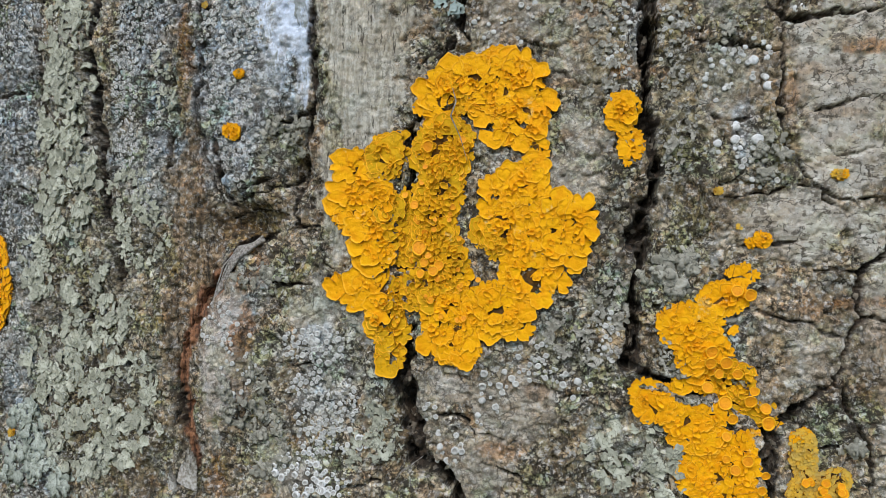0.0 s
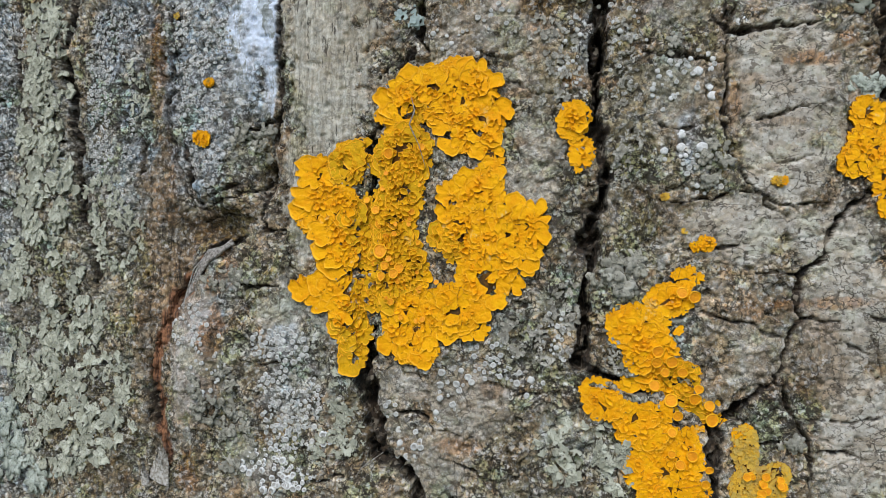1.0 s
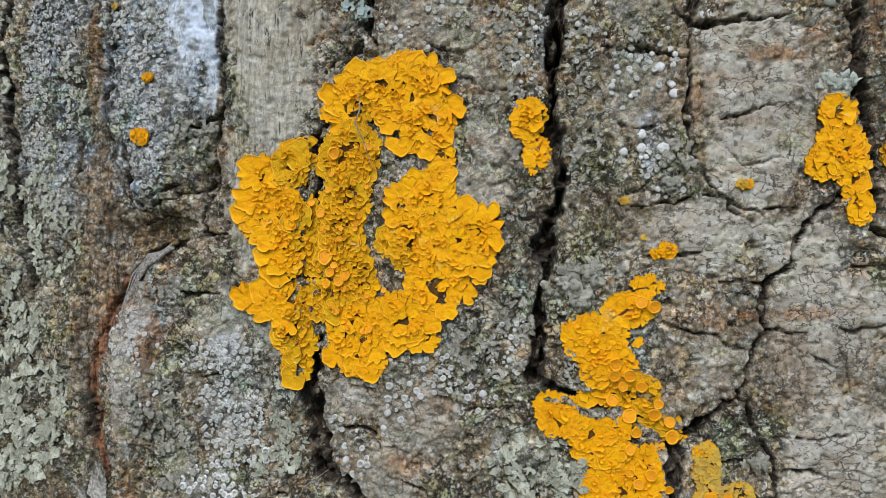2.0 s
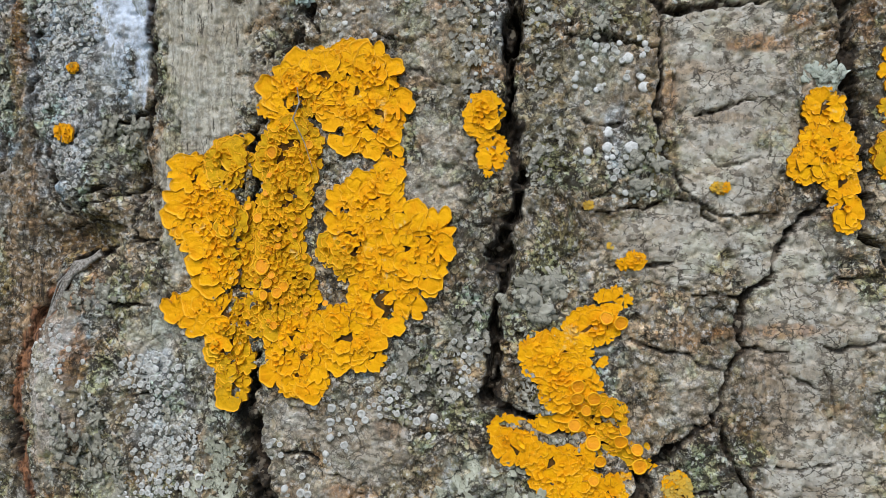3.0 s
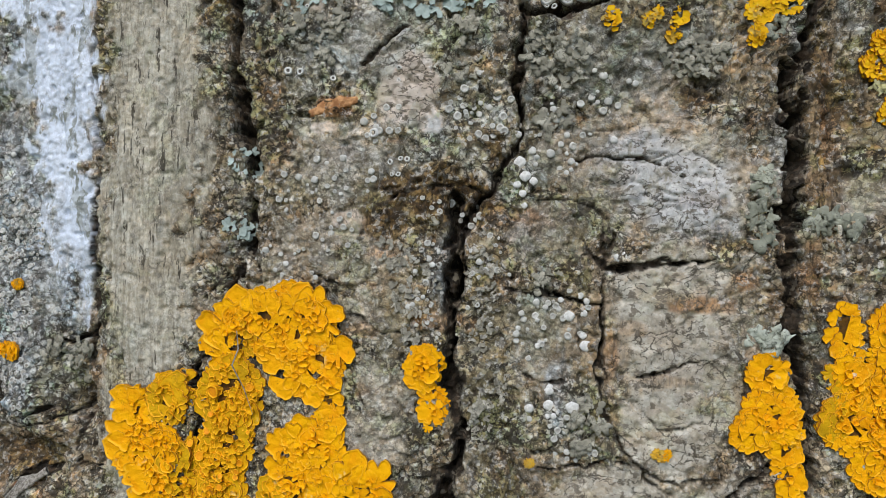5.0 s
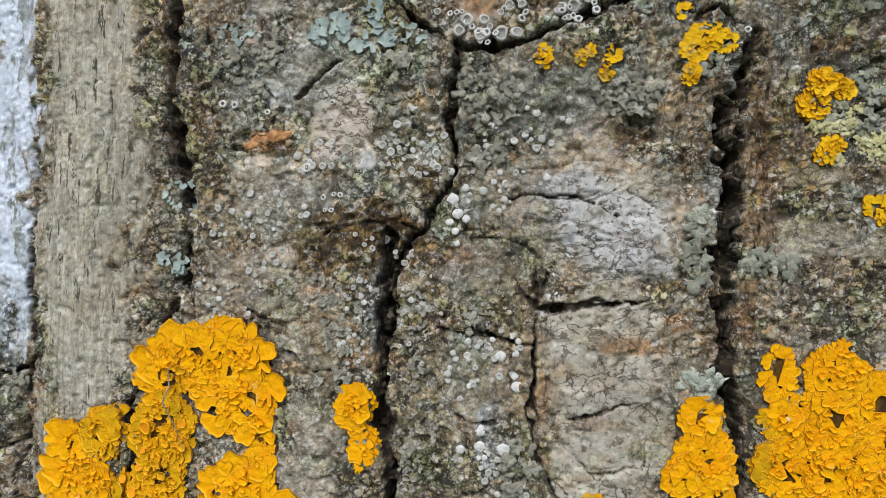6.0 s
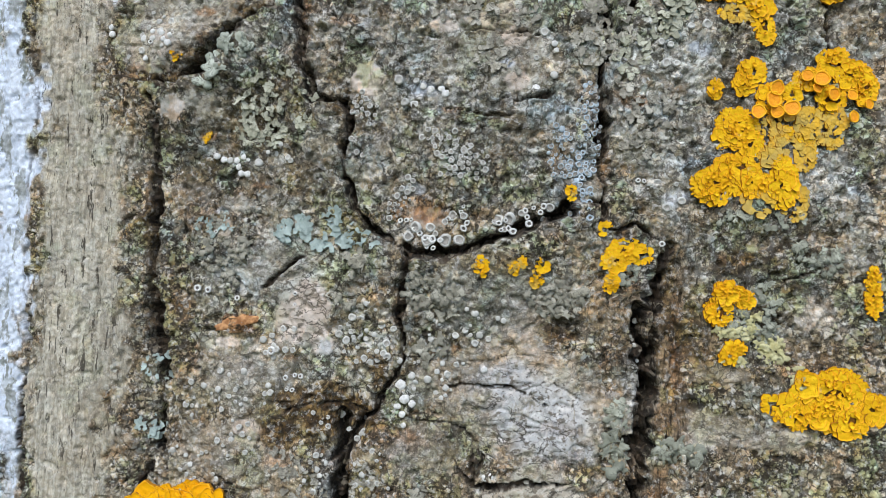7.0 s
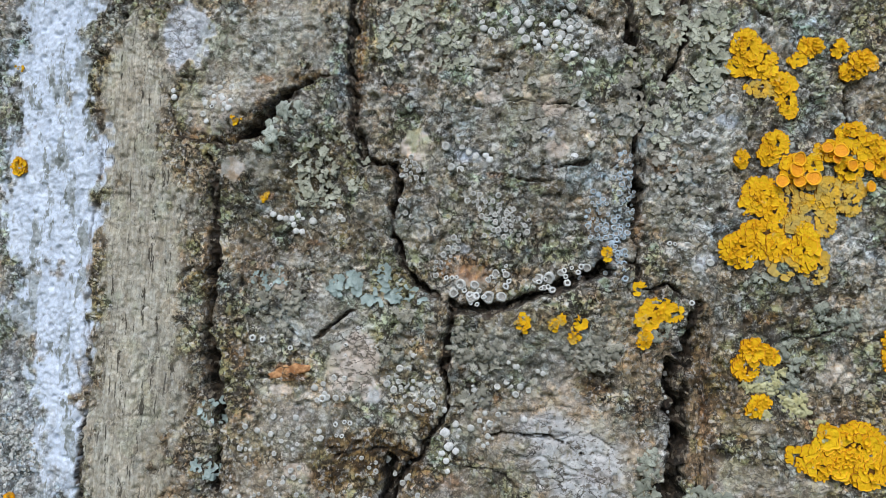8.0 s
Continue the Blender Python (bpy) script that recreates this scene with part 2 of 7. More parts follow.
fissure([(75.5, 81.1), (81.2, 80.8), (85.5, 77.2)], 0.39, 2.2)
# cracks on the right-hand plates
fissure([(56.8, 44.7), (56.5, 36.1), (56.0, 29.5), (55.8, 22.8), (56.7, 18.5), (59.3, 12.9), (62.2, 10.0)], 0.5, 2.5)
fissure([(56.8, 38.0), (62.7, 39.4), (70.9, 40.1)], 0.45, 2.7)
fissure([(42.9, 35.7), (49.0, 34.4), (56.8, 33.2)], 0.42, 2.4)
fissure([(60.9, 22.7), (65.4, 23.4), (70.4, 24.3)], 0.42, 2.2)
fissure([(44.8, 22.0), (49.0, 21.6), (51.8, 21.2)], 0.35, 2.0)
fissure([(44.4, 9.4), (49.0, 8.9), (54.5, 9.0), (57.3, 10.3), (60.9, 10.5)], 0.4, 2.4)
fissure([(60.9, 10.3), (66.3, 8.4), (72.6, 9.1), (72.5, 12.4)], 0.3, 1.8)
fissure([(57.7, 19.0), (61.8, 18.5), (64.5, 15.7), (70.8, 16.8)], 0.22, 1.2)
fissure([(83.5, 11.4), (79.8, 10.5), (75.8, 8.6), (73.5, 5.7), (73.0, 2.1), (72.4, -0.7)], 0.6, 3.9)
fissure([(73.0, 0.3), (69.9, -2.5), (68.5, -3.7), (68.8, -7.2), (68.1, -10.9), (65.8, -14.7), (65.4, -18.4), (64.0, -22.1), (60.4, -24.5), (56.8, -27.4)], 0.8, 4.1)
fissure([(64.9, -19.3), (65.8, -23.9), (67.6, -28.1), (69.1, -32.2), (69.4, -41.3)], 0.5, 3.0)
fissure([(55.4, -27.9), (57.3, -27.4), (60.0, -25.2)], 1.5, 4.0)
fissure([(68.5, -3.7), (64.5, -3.3), (60.9, -4.3)], 0.35, 2.0)
fissure([(68.3, -10.9), (70.8, -11.2), (74.4, -11.8)], 0.4, 2.4)
fissure([(65.8, -14.7), (61.8, -12.4), (57.3, -10.9), (51.8, -10.2)], 0.3, 1.7)
fissure([(68.1, -28.3), (73.4, -27.9), (81.5, -27.1)], 0.28, 1.8)
fissure([(69.8, -33.1), (74.3, -33.7), (77.9, -34.5)], 0.35, 2.1)
fissure([(79.8, -10.8), (83.4, -10.1), (88.8, -10.3)], 0.35, 1.8)
fissure([(79.7, -14.5), (80.8, -16.3), (81.0, -20.0)], 0.25, 1.4)
fissure([(73.5, -14.6), (77.0, -15.9), (79.7, -17.4)], 0.22, 1.2)
fissure([(58.6, -34.3), (62.7, -32.3), (65.4, -31.8)], 0.6, 2.4)
fissure([(50.0, 0.1), (54.5, 0.4), (60.0, 1.6)], 0.3, 1.8)
fissure([(79.8, -2.5), (85.2, -1.5)], 0.3, 1.5)
fissure([(62.7, 11.4), (62.7, 8.6), (65.4, 6.9)], 0.4, 1.8)
fissure([(19.5, 30.6), (23.4, 28.5), (27.3, 28.3)], 0.3, 1.7)
fissure([(12.3, 37.0), (15.9, 35.3), (20.3, 34.4)], 0.25, 1.4)
# cracks on the lower middle plate
fissure([(-2.0, -30.1), (1.6, -29.6), (4.7, -30.9), (6.5, -33.3)], 0.4, 2.4)
fissure([(6.5, -33.3), (9.7, -33.4), (14.5, -32.8)], 0.25, 1.4)
fissure([(9.7, -38.5), (12.6, -40.2), (14.6, -41.2)], 0.35, 2.0)
fissure([(-31.5, -23.3), (-27.9, -22.6), (-24.5, -21.3)], 0.3, 1.7)
fissure([(-19.6, -44.4), (-15.1, -43.0), (-11.9, -42.4)], 0.4, 2.0)
fissure([(19.8, -25.5), (23.1, -25.1), (25.9, -25.2)], 0.3, 1.5)
# cracks on the upper plates
fissure([(8.2, 72.7), (12.9, 73.2), (17.9, 74.0)], 0.27, 2.1)
fissure([(12.6, 62.4), (15.8, 63.4), (19.0, 63.5)], 0.23, 1.8)
fissure([(19.8, 69.1), (22.9, 70.7), (25.5, 73.9), (27.2, 75.2)], 0.39, 3.3)
fissure([(50.9, 53.8), (57.3, 53.9), (62.9, 53.6), (68.4, 50.8)], 0.27, 2.0)
fissure([(47.4, 48.4), (52.6, 48.3), (56.3, 46.8), (58.1, 43.2), (56.8, 38.1)], 0.23, 1.8)
fissure([(53.5, 41.9), (54.8, 39.5), (56.8, 37.9), (60.7, 38.4), (67.0, 39.4), (73.2, 39.9)], 0.39, 3.0)
fissure([(46.4, 34.3), (50.4, 33.9), (56.1, 33.5)], 0.31, 2.4)
fissure([(56.4, 37.9), (56.1, 32.3), (56.0, 25.9), (56.7, 21.1)], 0.35, 2.2)
fissure([(39.5, 49.8), (35.3, 50.2), (29.4, 49.7), (24.2, 48.0)], 0.39, 2.1)
fissure([(42.1, 118.5), (48.1, 117.9), (55.1, 117.8)], 0.27, 1.8)
fissure([(53.3, 111.9), (59.2, 111.3), (66.0, 111.0)], 0.27, 2.1)
fissure([(49.9, 99.1), (55.8, 97.7), (60.6, 97.8)], 0.27, 2.0)
fissure([(58.6, 101.1), (64.4, 101.1), (68.2, 101.7)], 0.27, 2.0)
fissure([(58.6, 128.9), (64.5, 128.1), (70.4, 127.0)], 0.31, 2.1)
fissure([(93.6, 129.2), (97.5, 128.3), (101.4, 127.0)], 0.31, 2.1)
fissure([(95.7, 66.3), (100.4, 66.2), (105.2, 67.1)], 0.47, 3.3)
fissure([(102.2, 72.7), (105.1, 72.3), (109.9, 73.9)], 0.31, 2.1)
fissure([(54.3, 58.5), (61.0, 58.4), (66.7, 59.7)], 0.16, 1.0)
fissure([(53.5, 54.2), (61.2, 53.2), (68.7, 55.1), (74.4, 52.6)], 0.17, 1.2)
fissure([(68.4, 65.5), (70.3, 63.7), (72.2, 64.7)], 0.7, 1.4)
# bodies of the plates
bulge(52.1, 91.8, 16.6, 11.8, 1.2)
bulge(19.8, 88.9, 12.7, 15.3, 0.8)
bulge(4.5, 124.5, 13.7, 7.5, 1.0)
bulge(-15.8, 41.0, 7.3, 36.6, 1.0)
bulge(66.3, 18.0, 9.9, 18.8, 0.8)
bulge(24.4, 18.6, 5.8, 19.6, 0.8)
bulge(90.1, 62.7, 3.8, 16.9, -2.8)
bulge(100.1, 88.8, 10.6, 8.6, 1.0)
bulge(60.9, -18.5, 6.3, 5.6, 0.7)
# kinds of surface
stain('pale', [(-43.4, -22.3, 5.4, 12.1), (-44.2, -13.5, 3.9, 4.4)], strength=0.75)
stain('pale', [(64.5, 51.7, 18.1, 9.6), (67.9, 29.5, 12.5, 8.7), (14.4, 42.7, 5.5, 2.6)], strength=0.6)
stain('pale', [(24.5, 15.6, 3.9, 10.8), (61.8, -16.6, 5.4, 5.6)], strength=0.5)
stain('ridge', [(-16.2, 47.2, 7.9, 12.8), (-16.0, 30.2, 8.0, 19.0), (-16.9, 11.3, 7.8, 13.6)])
stain('ridge', [(-15.0, 59.2, 8.9, 23.8), (-15.8, 36.4, 8.4, 18.3)])
stain('ridge', [(-15.6, 85.8, 10.6, 21.6), (-14.5, 56.0, 10.4, 27.2), (-19.9, 109.9, 9.0, 16.7)])
stain('pale', [(67.2, 27.4, 10.0, 16.0), (66.3, 16.1, 8.1, 6.6), (78.0, -10.8, 9.9, 11.1), (78.8, -29.2, 9.8, 12.8), (57.3, 3.9, 10.0, 5.6), (73.5, 2.1, 8.1, 5.6)])
stain('pale', [(66.9, 50.1, 11.7, 8.8), (28.2, 65.6, 4.8, 6.7), (67.0, 37.4, 8.6, 3.2), (67.2, 26.3, 8.6, 4.8), (65.8, 15.9, 8.6, 4.8)])
stain('pale', [(10.6, -27.7, 7.9, 6.4), (1.6, -25.2, 4.1, 3.0), (15.3, 17.6, 2.9, 7.9), (-24.6, -12.9, 6.9, 5.3)], strength=0.8)
stain('pale', [(59.2, 109.8, 10.7, 7.0), (-12.1, 122.9, 6.8, 6.7), (-2.7, 109.6, 7.1, 3.2)], strength=0.8)
stain('brown', [(-55.5, 40.1, 3.1, 12.8), (-58.6, 17.7, 2.0, 4.6), (-50.5, -0.2, 8.1, 7.9), (-40.7, 4.2, 7.7, 5.5), (-54.1, -22.9, 1.7, 14.7), (-52.4, 23.7, 4.1, 9.2)])
stain('brown', [(-52.4, -3.6, 6.9, 10.2), (-53.4, 6.6, 5.5, 9.1), (-42.0, 4.2, 7.7, 5.5), (-56.4, -13.9, 2.8, 10.2)], soft=0.3)
stain('rust', [(-41.3, 1.4, 6.4, 3.3), (-37.4, -3.5, 2.5, 2.8)], strength=0.9)
stain('brown', [(-65.8, -47.9, 8.2, 5.2), (-40.3, -17.8, 3.2, 4.4), (-44.9, -43.3, 3.9, 5.5), (-28.9, -34.3, 2.4, 6.3)], strength=0.7)
stain('brown', [(58.6, 26.1, 2.2, 3.0), (57.3, 17.1, 2.0, 4.7), (70.8, -18.3, 4.5, 8.3), (54.1, -18.6, 3.6, 7.5), (60.9, -11.0, 6.3, 2.3), (43.5, 7.7, 8.4, 4.8)], strength=0.6)
stain('brown', [(34.5, 49.3, 6.8, 3.5), (37.9, 48.1, 4.2, 2.5), (24.2, 46.3, 5.3, 2.5)])
stain('brown', [(34.5, 48.9, 7.6, 4.1), (24.2, 44.6, 5.3, 3.4), (48.7, 43.4, 7.3, 4.1), (52.9, 29.8, 4.8, 9.7)], strength=0.6)
stain('brown', [(86.8, 70.1, 1.9, 11.0), (86.7, 48.8, 1.7, 9.4), (86.1, 37.8, 1.5, 6.3)])
stain('brown', [(89.0, 68.3, 4.0, 16.0), (26.7, 118.7, 1.5, 14.5), (16.7, 115.9, 5.4, 1.5), (1.1, 104.8, 8.1, 1.7), (75.9, 100.4, 1.3, 7.8), (44.1, 70.0, 1.4, 6.8), (-0.7, 79.9, 1.6, 20.9), (31.7, 100.8, 3.1, 1.0)])
stain('brown', [(10.3, 83.4, 8.8, 6.2), (24.0, 88.0, 6.3, 4.0), (36.2, 113.6, 6.1, 6.1), (37.8, 101.4, 6.1, 5.0), (97.5, 73.4, 5.7, 3.8), (74.0, 65.7, 5.6, 3.8)], strength=0.5)
stain('rust', [(-55.5, 40.1, 1.7, 7.0), (-41.9, 0.9, 5.1, 2.8), (-39.0, -15.5, 1.8, 5.4), (-45.6, -44.4, 2.9, 4.4), (-39.2, -6.8, 2.5, 2.2)], strength=0.8)
stain('rust', [(70.9, 33.2, 5.4, 1.5), (74.4, -8.5, 6.3, 1.1), (65.4, -8.9, 3.2, 1.1), (76.3, 36.7, 1.8, 1.4)], strength=0.75)
stain('rust', [(15.8, 62.8, 3.3, 1.0)], soft=0.3)
stain('rust', [(71.0, 33.4, 4.7, 1.3), (31.1, 49.7, 5.1, 1.2), (37.9, 48.1, 3.3, 1.6), (33.2, 29.9, 5.1, 1.7)], strength=0.7)
stain('brown', [(88.6, 68.3, 3.2, 10.4), (88.4, 55.2, 3.2, 10.3), (89.4, 75.0, 2.8, 3.8)], soft=0.25)
stain('rust', [(88.7, 62.7, 1.5, 11.3)], strength=0.25)
stain('rust', [(46.6, 82.3, 6.9, 2.2), (76.2, 90.7, 1.0, 2.9), (75.3, 122.1, 2.9, 1.6), (105.1, 71.9, 2.9, 1.1)], strength=0.6)
stain('rust', [(26.3, 117.7, 0.9, 13.4)], strength=0.75)
stain('white', [(-32.6, 43.4, 3.7, 8.8), (-34.3, 35.9, 2.0, 6.6), (-28.8, 32.1, 1.0, 5.4)], strength=0.55)
stain('white', [(-36.3, 64.6, 4.6, 7.7), (-32.6, 51.9, 3.5, 8.6), (-27.8, 38.4, 1.6, 10.4), (-37.2, 44.4, 1.7, 4.8)], strength=0.9)
stain('white', [(-32.9, 68.3, 6.8, 15.3), (-30.2, 81.4, 3.6, 9.5)])
stain('white', [(-39.0, 119.7, 11.6, 10.5), (-37.9, 101.2, 12.0, 14.9), (-37.5, 87.6, 11.9, 10.2), (-36.2, 71.7, 10.6, 8.9), (-33.4, 58.2, 7.4, 8.1), (-30.2, 47.2, 3.6, 7.6), (-38.9, 131.4, 9.9, 7.1)], soft=0.22)
stain('white', [(-29.2, 39.5, 2.0, 6.0), (-31.8, 43.5, 2.2, 4.0), (-27.6, 30.5, 0.9, 5.0), (-36.5, 47.5, 1.6, 3.5), (-34.2, 38.5, 1.2, 3.6)], soft=0.35, strength=0.85)
stain('fleck', [(-51.7, 116.9, 6.3, 16.8), (-48.8, 87.4, 5.5, 18.5), (-45.2, 59.0, 5.3, 17.9)], strength=0.8)
stain('white', [(-8.6, 125.0, 5.6, 5.5), (-10.2, 120.7, 3.0, 2.6)], strength=0.62, soft=0.1)
stain('tan', [(-8.6, 124.5, 6.0, 5.8), (-10.2, 120.4, 3.2, 3.0), (-2.5, 109.0, 5.4, 4.4)], strength=0.75, soft=0.12)
# blue-grey crust of the left ribs, with bluish sky light painted in
stain('blue', [(-104.5, 38.0, 7.9, 26.6), (-102.2, 5.1, 7.7, 15.6), (-67.2, 37.7, 7.7, 16.8), (-66.7, 17.5, 7.6, 14.2), (-43.8, 35.6, 6.3, 15.8), (-42.2, 17.5, 5.2, 7.8), (-33.7, 33.6, 6.2, 13.2)], strength=0.8)
stain('blue', [(-107.2, 25.0, 12.8, 34.6), (-65.1, 44.7, 9.1, 14.3), (-63.1, 23.2, 7.4, 18.8), (-72.1, 13.0, 4.8, 12.0), (-48.0, 42.7, 9.4, 16.0), (-44.9, 22.1, 6.6, 12.4)], strength=0.9)
stain('blue', [(-103.1, -26.0, 8.1, 15.4), (-98.2, -48.4, 11.6, 8.8), (-40.3, -13.4, 3.8, 4.4), (-23.3, -18.1, 5.2, 4.2)], strength=0.7)
stain('blue', [(73.2, 95.5, 2.9, 9.7), (70.5, 87.6, 2.9, 6.8), (83.3, 72.8, 1.1, 5.7), (82.7, 58.6, 1.3, 7.5), (46.8, 102.6, 5.9, 5.0), (22.7, 113.6, 1.7, 12.5), (27.5, 102.3, 2.1, 4.1), (87.7, 84.5, 3.8, 2.9), (91.1, 108.8, 4.8, 3.9), (105.3, 125.2, 5.9, 3.0)], strength=0.75)
stain('blue', [(33.1, 37.7, 2.1, 5.8), (50.4, 18.9, 2.4, 5.7), (81.5, 56.0, 1.9, 11.2), (-48.5, 38.9, 5.3, 15.9)], strength=0.7)
stain('green', [(-87.8, 29.9, 7.6, 30.3), (-84.4, -19.8, 12.2, 15.9), (-67.8, -30.7, 10.7, 10.5), (-80.2, -43.7, 20.1, 8.4), (-33.4, 20.4, 4.9, 4.4), (-35.5, -2.4, 6.2, 4.3), (-67.1, 1.0, 9.2, 7.1)])
stain('green', [(-18.8, -19.0, 3.4, 9.4), (-11.0, -28.9, 4.3, 10.2), (33.3, -33.2, 8.2, 6.6), (28.7, -9.7, 4.7, 5.7), (21.2, -15.6, 4.7, 4.8), (-24.6, -10.8, 7.0, 3.2), (26.9, -20.2, 3.7, 3.8)])
stain('green', [(38.8, 23.1, 4.2, 15.4), (37.9, -3.8, 4.2, 4.8), (38.9, -19.0, 3.7, 3.8), (27.3, 27.3, 3.9, 7.8), (47.1, 30.6, 3.7, 5.8), (53.6, 17.2, 2.7, 5.7), (61.8, -29.6, 4.5, 3.7)], strength=0.75)
stain('green', [(30.6, 78.0, 7.7, 3.3), (12.0, 69.3, 5.6, 10.4), (35.9, 68.8, 5.1, 7.5), (48.2, 70.2, 4.1, 5.7), (32.7, 53.0, 6.8, 3.3), (1.8, 52.9, 2.9, 4.4), (86.3, 45.7, 3.1, 3.1), (79.4, 47.2, 2.3, 7.1)], strength=0.75)
stain('green', [(15.6, 106.3, 7.6, 5.2), (20.4, 96.0, 11.7, 6.1), (39.9, 123.8, 7.1, 6.2), (49.2, 114.7, 8.9, 6.0), (77.3, 121.2, 5.8, 8.9), (86.9, 124.4, 5.8, 7.9), (81.4, 110.4, 6.7, 6.9), (82.7, 97.8, 5.7, 8.7), (54.3, 86.0, 8.7, 3.9), (60.5, 73.7, 11.5, 3.8), (102.3, 68.9, 5.7, 7.6), (101.6, 53.9, 5.7, 2.8)], strength=0.75)
stain('green', [(53.4, 109.7, 22.6, 22.0), (19.4, 96.0, 16.0, 11.3), (92.2, 101.1, 17.3, 24.3), (5.7, 122.3, 13.7, 7.5), (100.3, 72.6, 17.2, 14.2)], strength=0.45)
stain('green', [(-81.3, -7.5, 27.2, 51.2)], strength=0.5)
stain('rust', [(19.9, 85.8, 1.9, 0.8), (10.8, 93.8, 1.8, 0.8), (33.2, 113.6, 2.5, 1.4), (51.8, 98.7, 2.0, 0.6), (80.7, 100.6, 2.3, 1.0), (97.4, 76.3, 3.8, 1.3), (8.4, 115.8, 1.8, 0.8), (70.3, 62.7, 2.3, 0.8)], strength=0.7)
stain('pale', [(26.9, 73.0, 3.1, 6.0), (15.8, 82.6, 3.2, 1.6), (9.4, 99.0, 2.9, 2.1), (39.8, 101.5, 3.0, 2.4), (49.4, 109.7, 4.0, 1.4), (59.0, 117.8, 3.9, 1.6), (50.6, 105.7, 3.0, 1.4), (59.4, 104.9, 2.9, 1.6), (0.0, 121.4, 3.5, 3.2), (95.9, 57.4, 4.7, 1.9), (93.2, 48.9, 5.6, 2.8), (104.5, 47.5, 5.7, 1.9)], strength=0.8)
stain('white', [(46.8, 102.1, 2.6, 1.4), (60.3, 106.4, 1.4, 0.8), (87.7, 85.4, 2.1, 1.5), (91.0, 109.3, 2.5, 1.4), (105.3, 127.2, 3.0, 1.0), (12.6, 81.5, 1.3, 0.7), (45.5, 85.7, 2.0, 1.0)], strength=0.5)
stain('rust', [(-42.6, 38.8, 1.3, 0.9), (9.7, -35.5, 4.9, 1.4), (0.7, -36.1, 1.6, 2.0), (21.1, 19.4, 1.7, 1.0), (26.8, -2.0, 2.8, 1.3), (16.4, -24.5, 2.3, 1.9)], strength=0.5)
stain('pale', [(-15.5, -12.7, 2.2, 3.1), (-24.6, -12.9, 6.9, 4.2), (14.3, 10.7, 2.9, 5.9), (22.1, 11.6, 3.8, 5.9), (7.7, -39.6, 4.0, 2.9), (20.2, -3.0, 2.9, 1.9)], strength=0.7)
stain('rust', [(24.6, 40.3, 3.4, 1.4), (21.2, 28.4, 2.6, 1.2), (44.5, 45.9, 4.0, 1.2), (57.5, 26.3, 1.1, 4.8), (21.2, 35.2, 2.6, 0.8)], strength=0.55)
stain('pale', [(18.5, 46.3, 3.5, 2.6), (26.1, 63.0, 4.3, 4.2), (51.0, 43.3, 4.8, 3.3), (23.1, 20.0, 2.6, 5.1), (15.9, 37.8, 2.7, 1.7)], strength=0.7)
stain('fleck', [(53.3, 111.7, 20.6, 19.0), (39.9, 121.7, 9.1, 11.3), (46.9, 99.6, 9.9, 11.0), (64.5, 97.1, 6.7, 10.8), (67.6, 122.0, 6.8, 10.0), (87.2, 108.7, 8.6, 21.5), (86.7, 88.3, 6.7, 5.8), (78.7, 105.4, 3.8, 11.8), (103.4, 125.1, 9.8, 6.9), (109.7, 89.2, 8.8, 5.8)], strength=0.85)
stain('fleck', [(20.6, 72.7, 10.5, 10.0), (25.8, 53.2, 11.3, 7.8), (13.2, 90.7, 6.5, 6.2), (37.0, 73.5, 3.0, 5.9), (55.0, 66.7, 10.6, 4.8), (5.6, 124.4, 12.5, 6.5), (102.2, 73.6, 11.5, 6.6), (104.3, 63.3, 8.6, 3.8)], strength=0.55)
stain('fleck', [(-86.0, 29.7, 7.1, 27.6), (-65.8, 12.7, 7.6, 10.6), (-41.2, 35.3, 7.7, 15.7), (-23.2, -26.5, 6.9, 8.4), (-97.0, -26.9, 11.6, 22.7)], strength=0.6)
stain('moss', [(20.4, 97.1, 8.5, 6.2), (23.3, 101.2, 5.3, 5.1), (7.8, 88.5, 4.4, 3.1), (32.2, 47.8, 7.0, 4.8), (10.2, 104.2, 5.5, 2.1), (1.1, 104.2, 6.9, 1.5), (16.7, 115.7, 3.3, 1.3), (57.7, 97.4, 6.8, 1.0), (60.4, 74.6, 10.5, 2.1), (69.4, 63.6, 3.8, 2.8), (28.2, 87.1, 5.2, 3.0), (99.3, 75.4, 5.7, 2.5), (46.9, 74.0, 4.9, 1.9)], strength=0.8)
stain('tan', [(29.3, 66.2, 3.1, 3.3), (25.3, 63.0, 2.5, 2.6), (31.6, 60.5, 1.4, 1.6), (13.0, 78.7, 2.4, 1.6), (19.0, 44.8, 2.5, 1.8), (4.3, 98.9, 2.5, 1.9), (37.2, 103.7, 2.6, 2.6), (15.0, 59.3, 2.3, 1.0), (55.2, 113.8, 2.2, 1.4), (61.6, 110.9, 2.3, 1.6), (60.5, 115.8, 1.9, 1.0), (49.3, 112.7, 2.6, 1.4), (61.9, 103.5, 1.9, 1.4), (47.6, 80.9, 3.3, 2.0)], soft=0.15, strength=0.9)
stain('rust', [(16.2, 62.0, 3.0, 1.1), (48.1, 81.9, 2.5, 1.4)], soft=0.15)
stain('brown', [(69.2, 33.6, 4.7, 1.8), (60.6, 29.6, 3.1, 1.1), (65.3, 22.4, 4.7, 1.0), (55.0, 37.6, 2.1, 4.9), (69.9, 48.0, 4.7, 1.1), (77.0, 22.5, 2.3, 4.8)], strength=0.65)
stain('moss', [(28.8, 49.5, 5.1, 3.0), (23.6, 51.3, 4.3, 2.5), (16.6, 61.0, 4.4, 1.2)], strength=0.75)
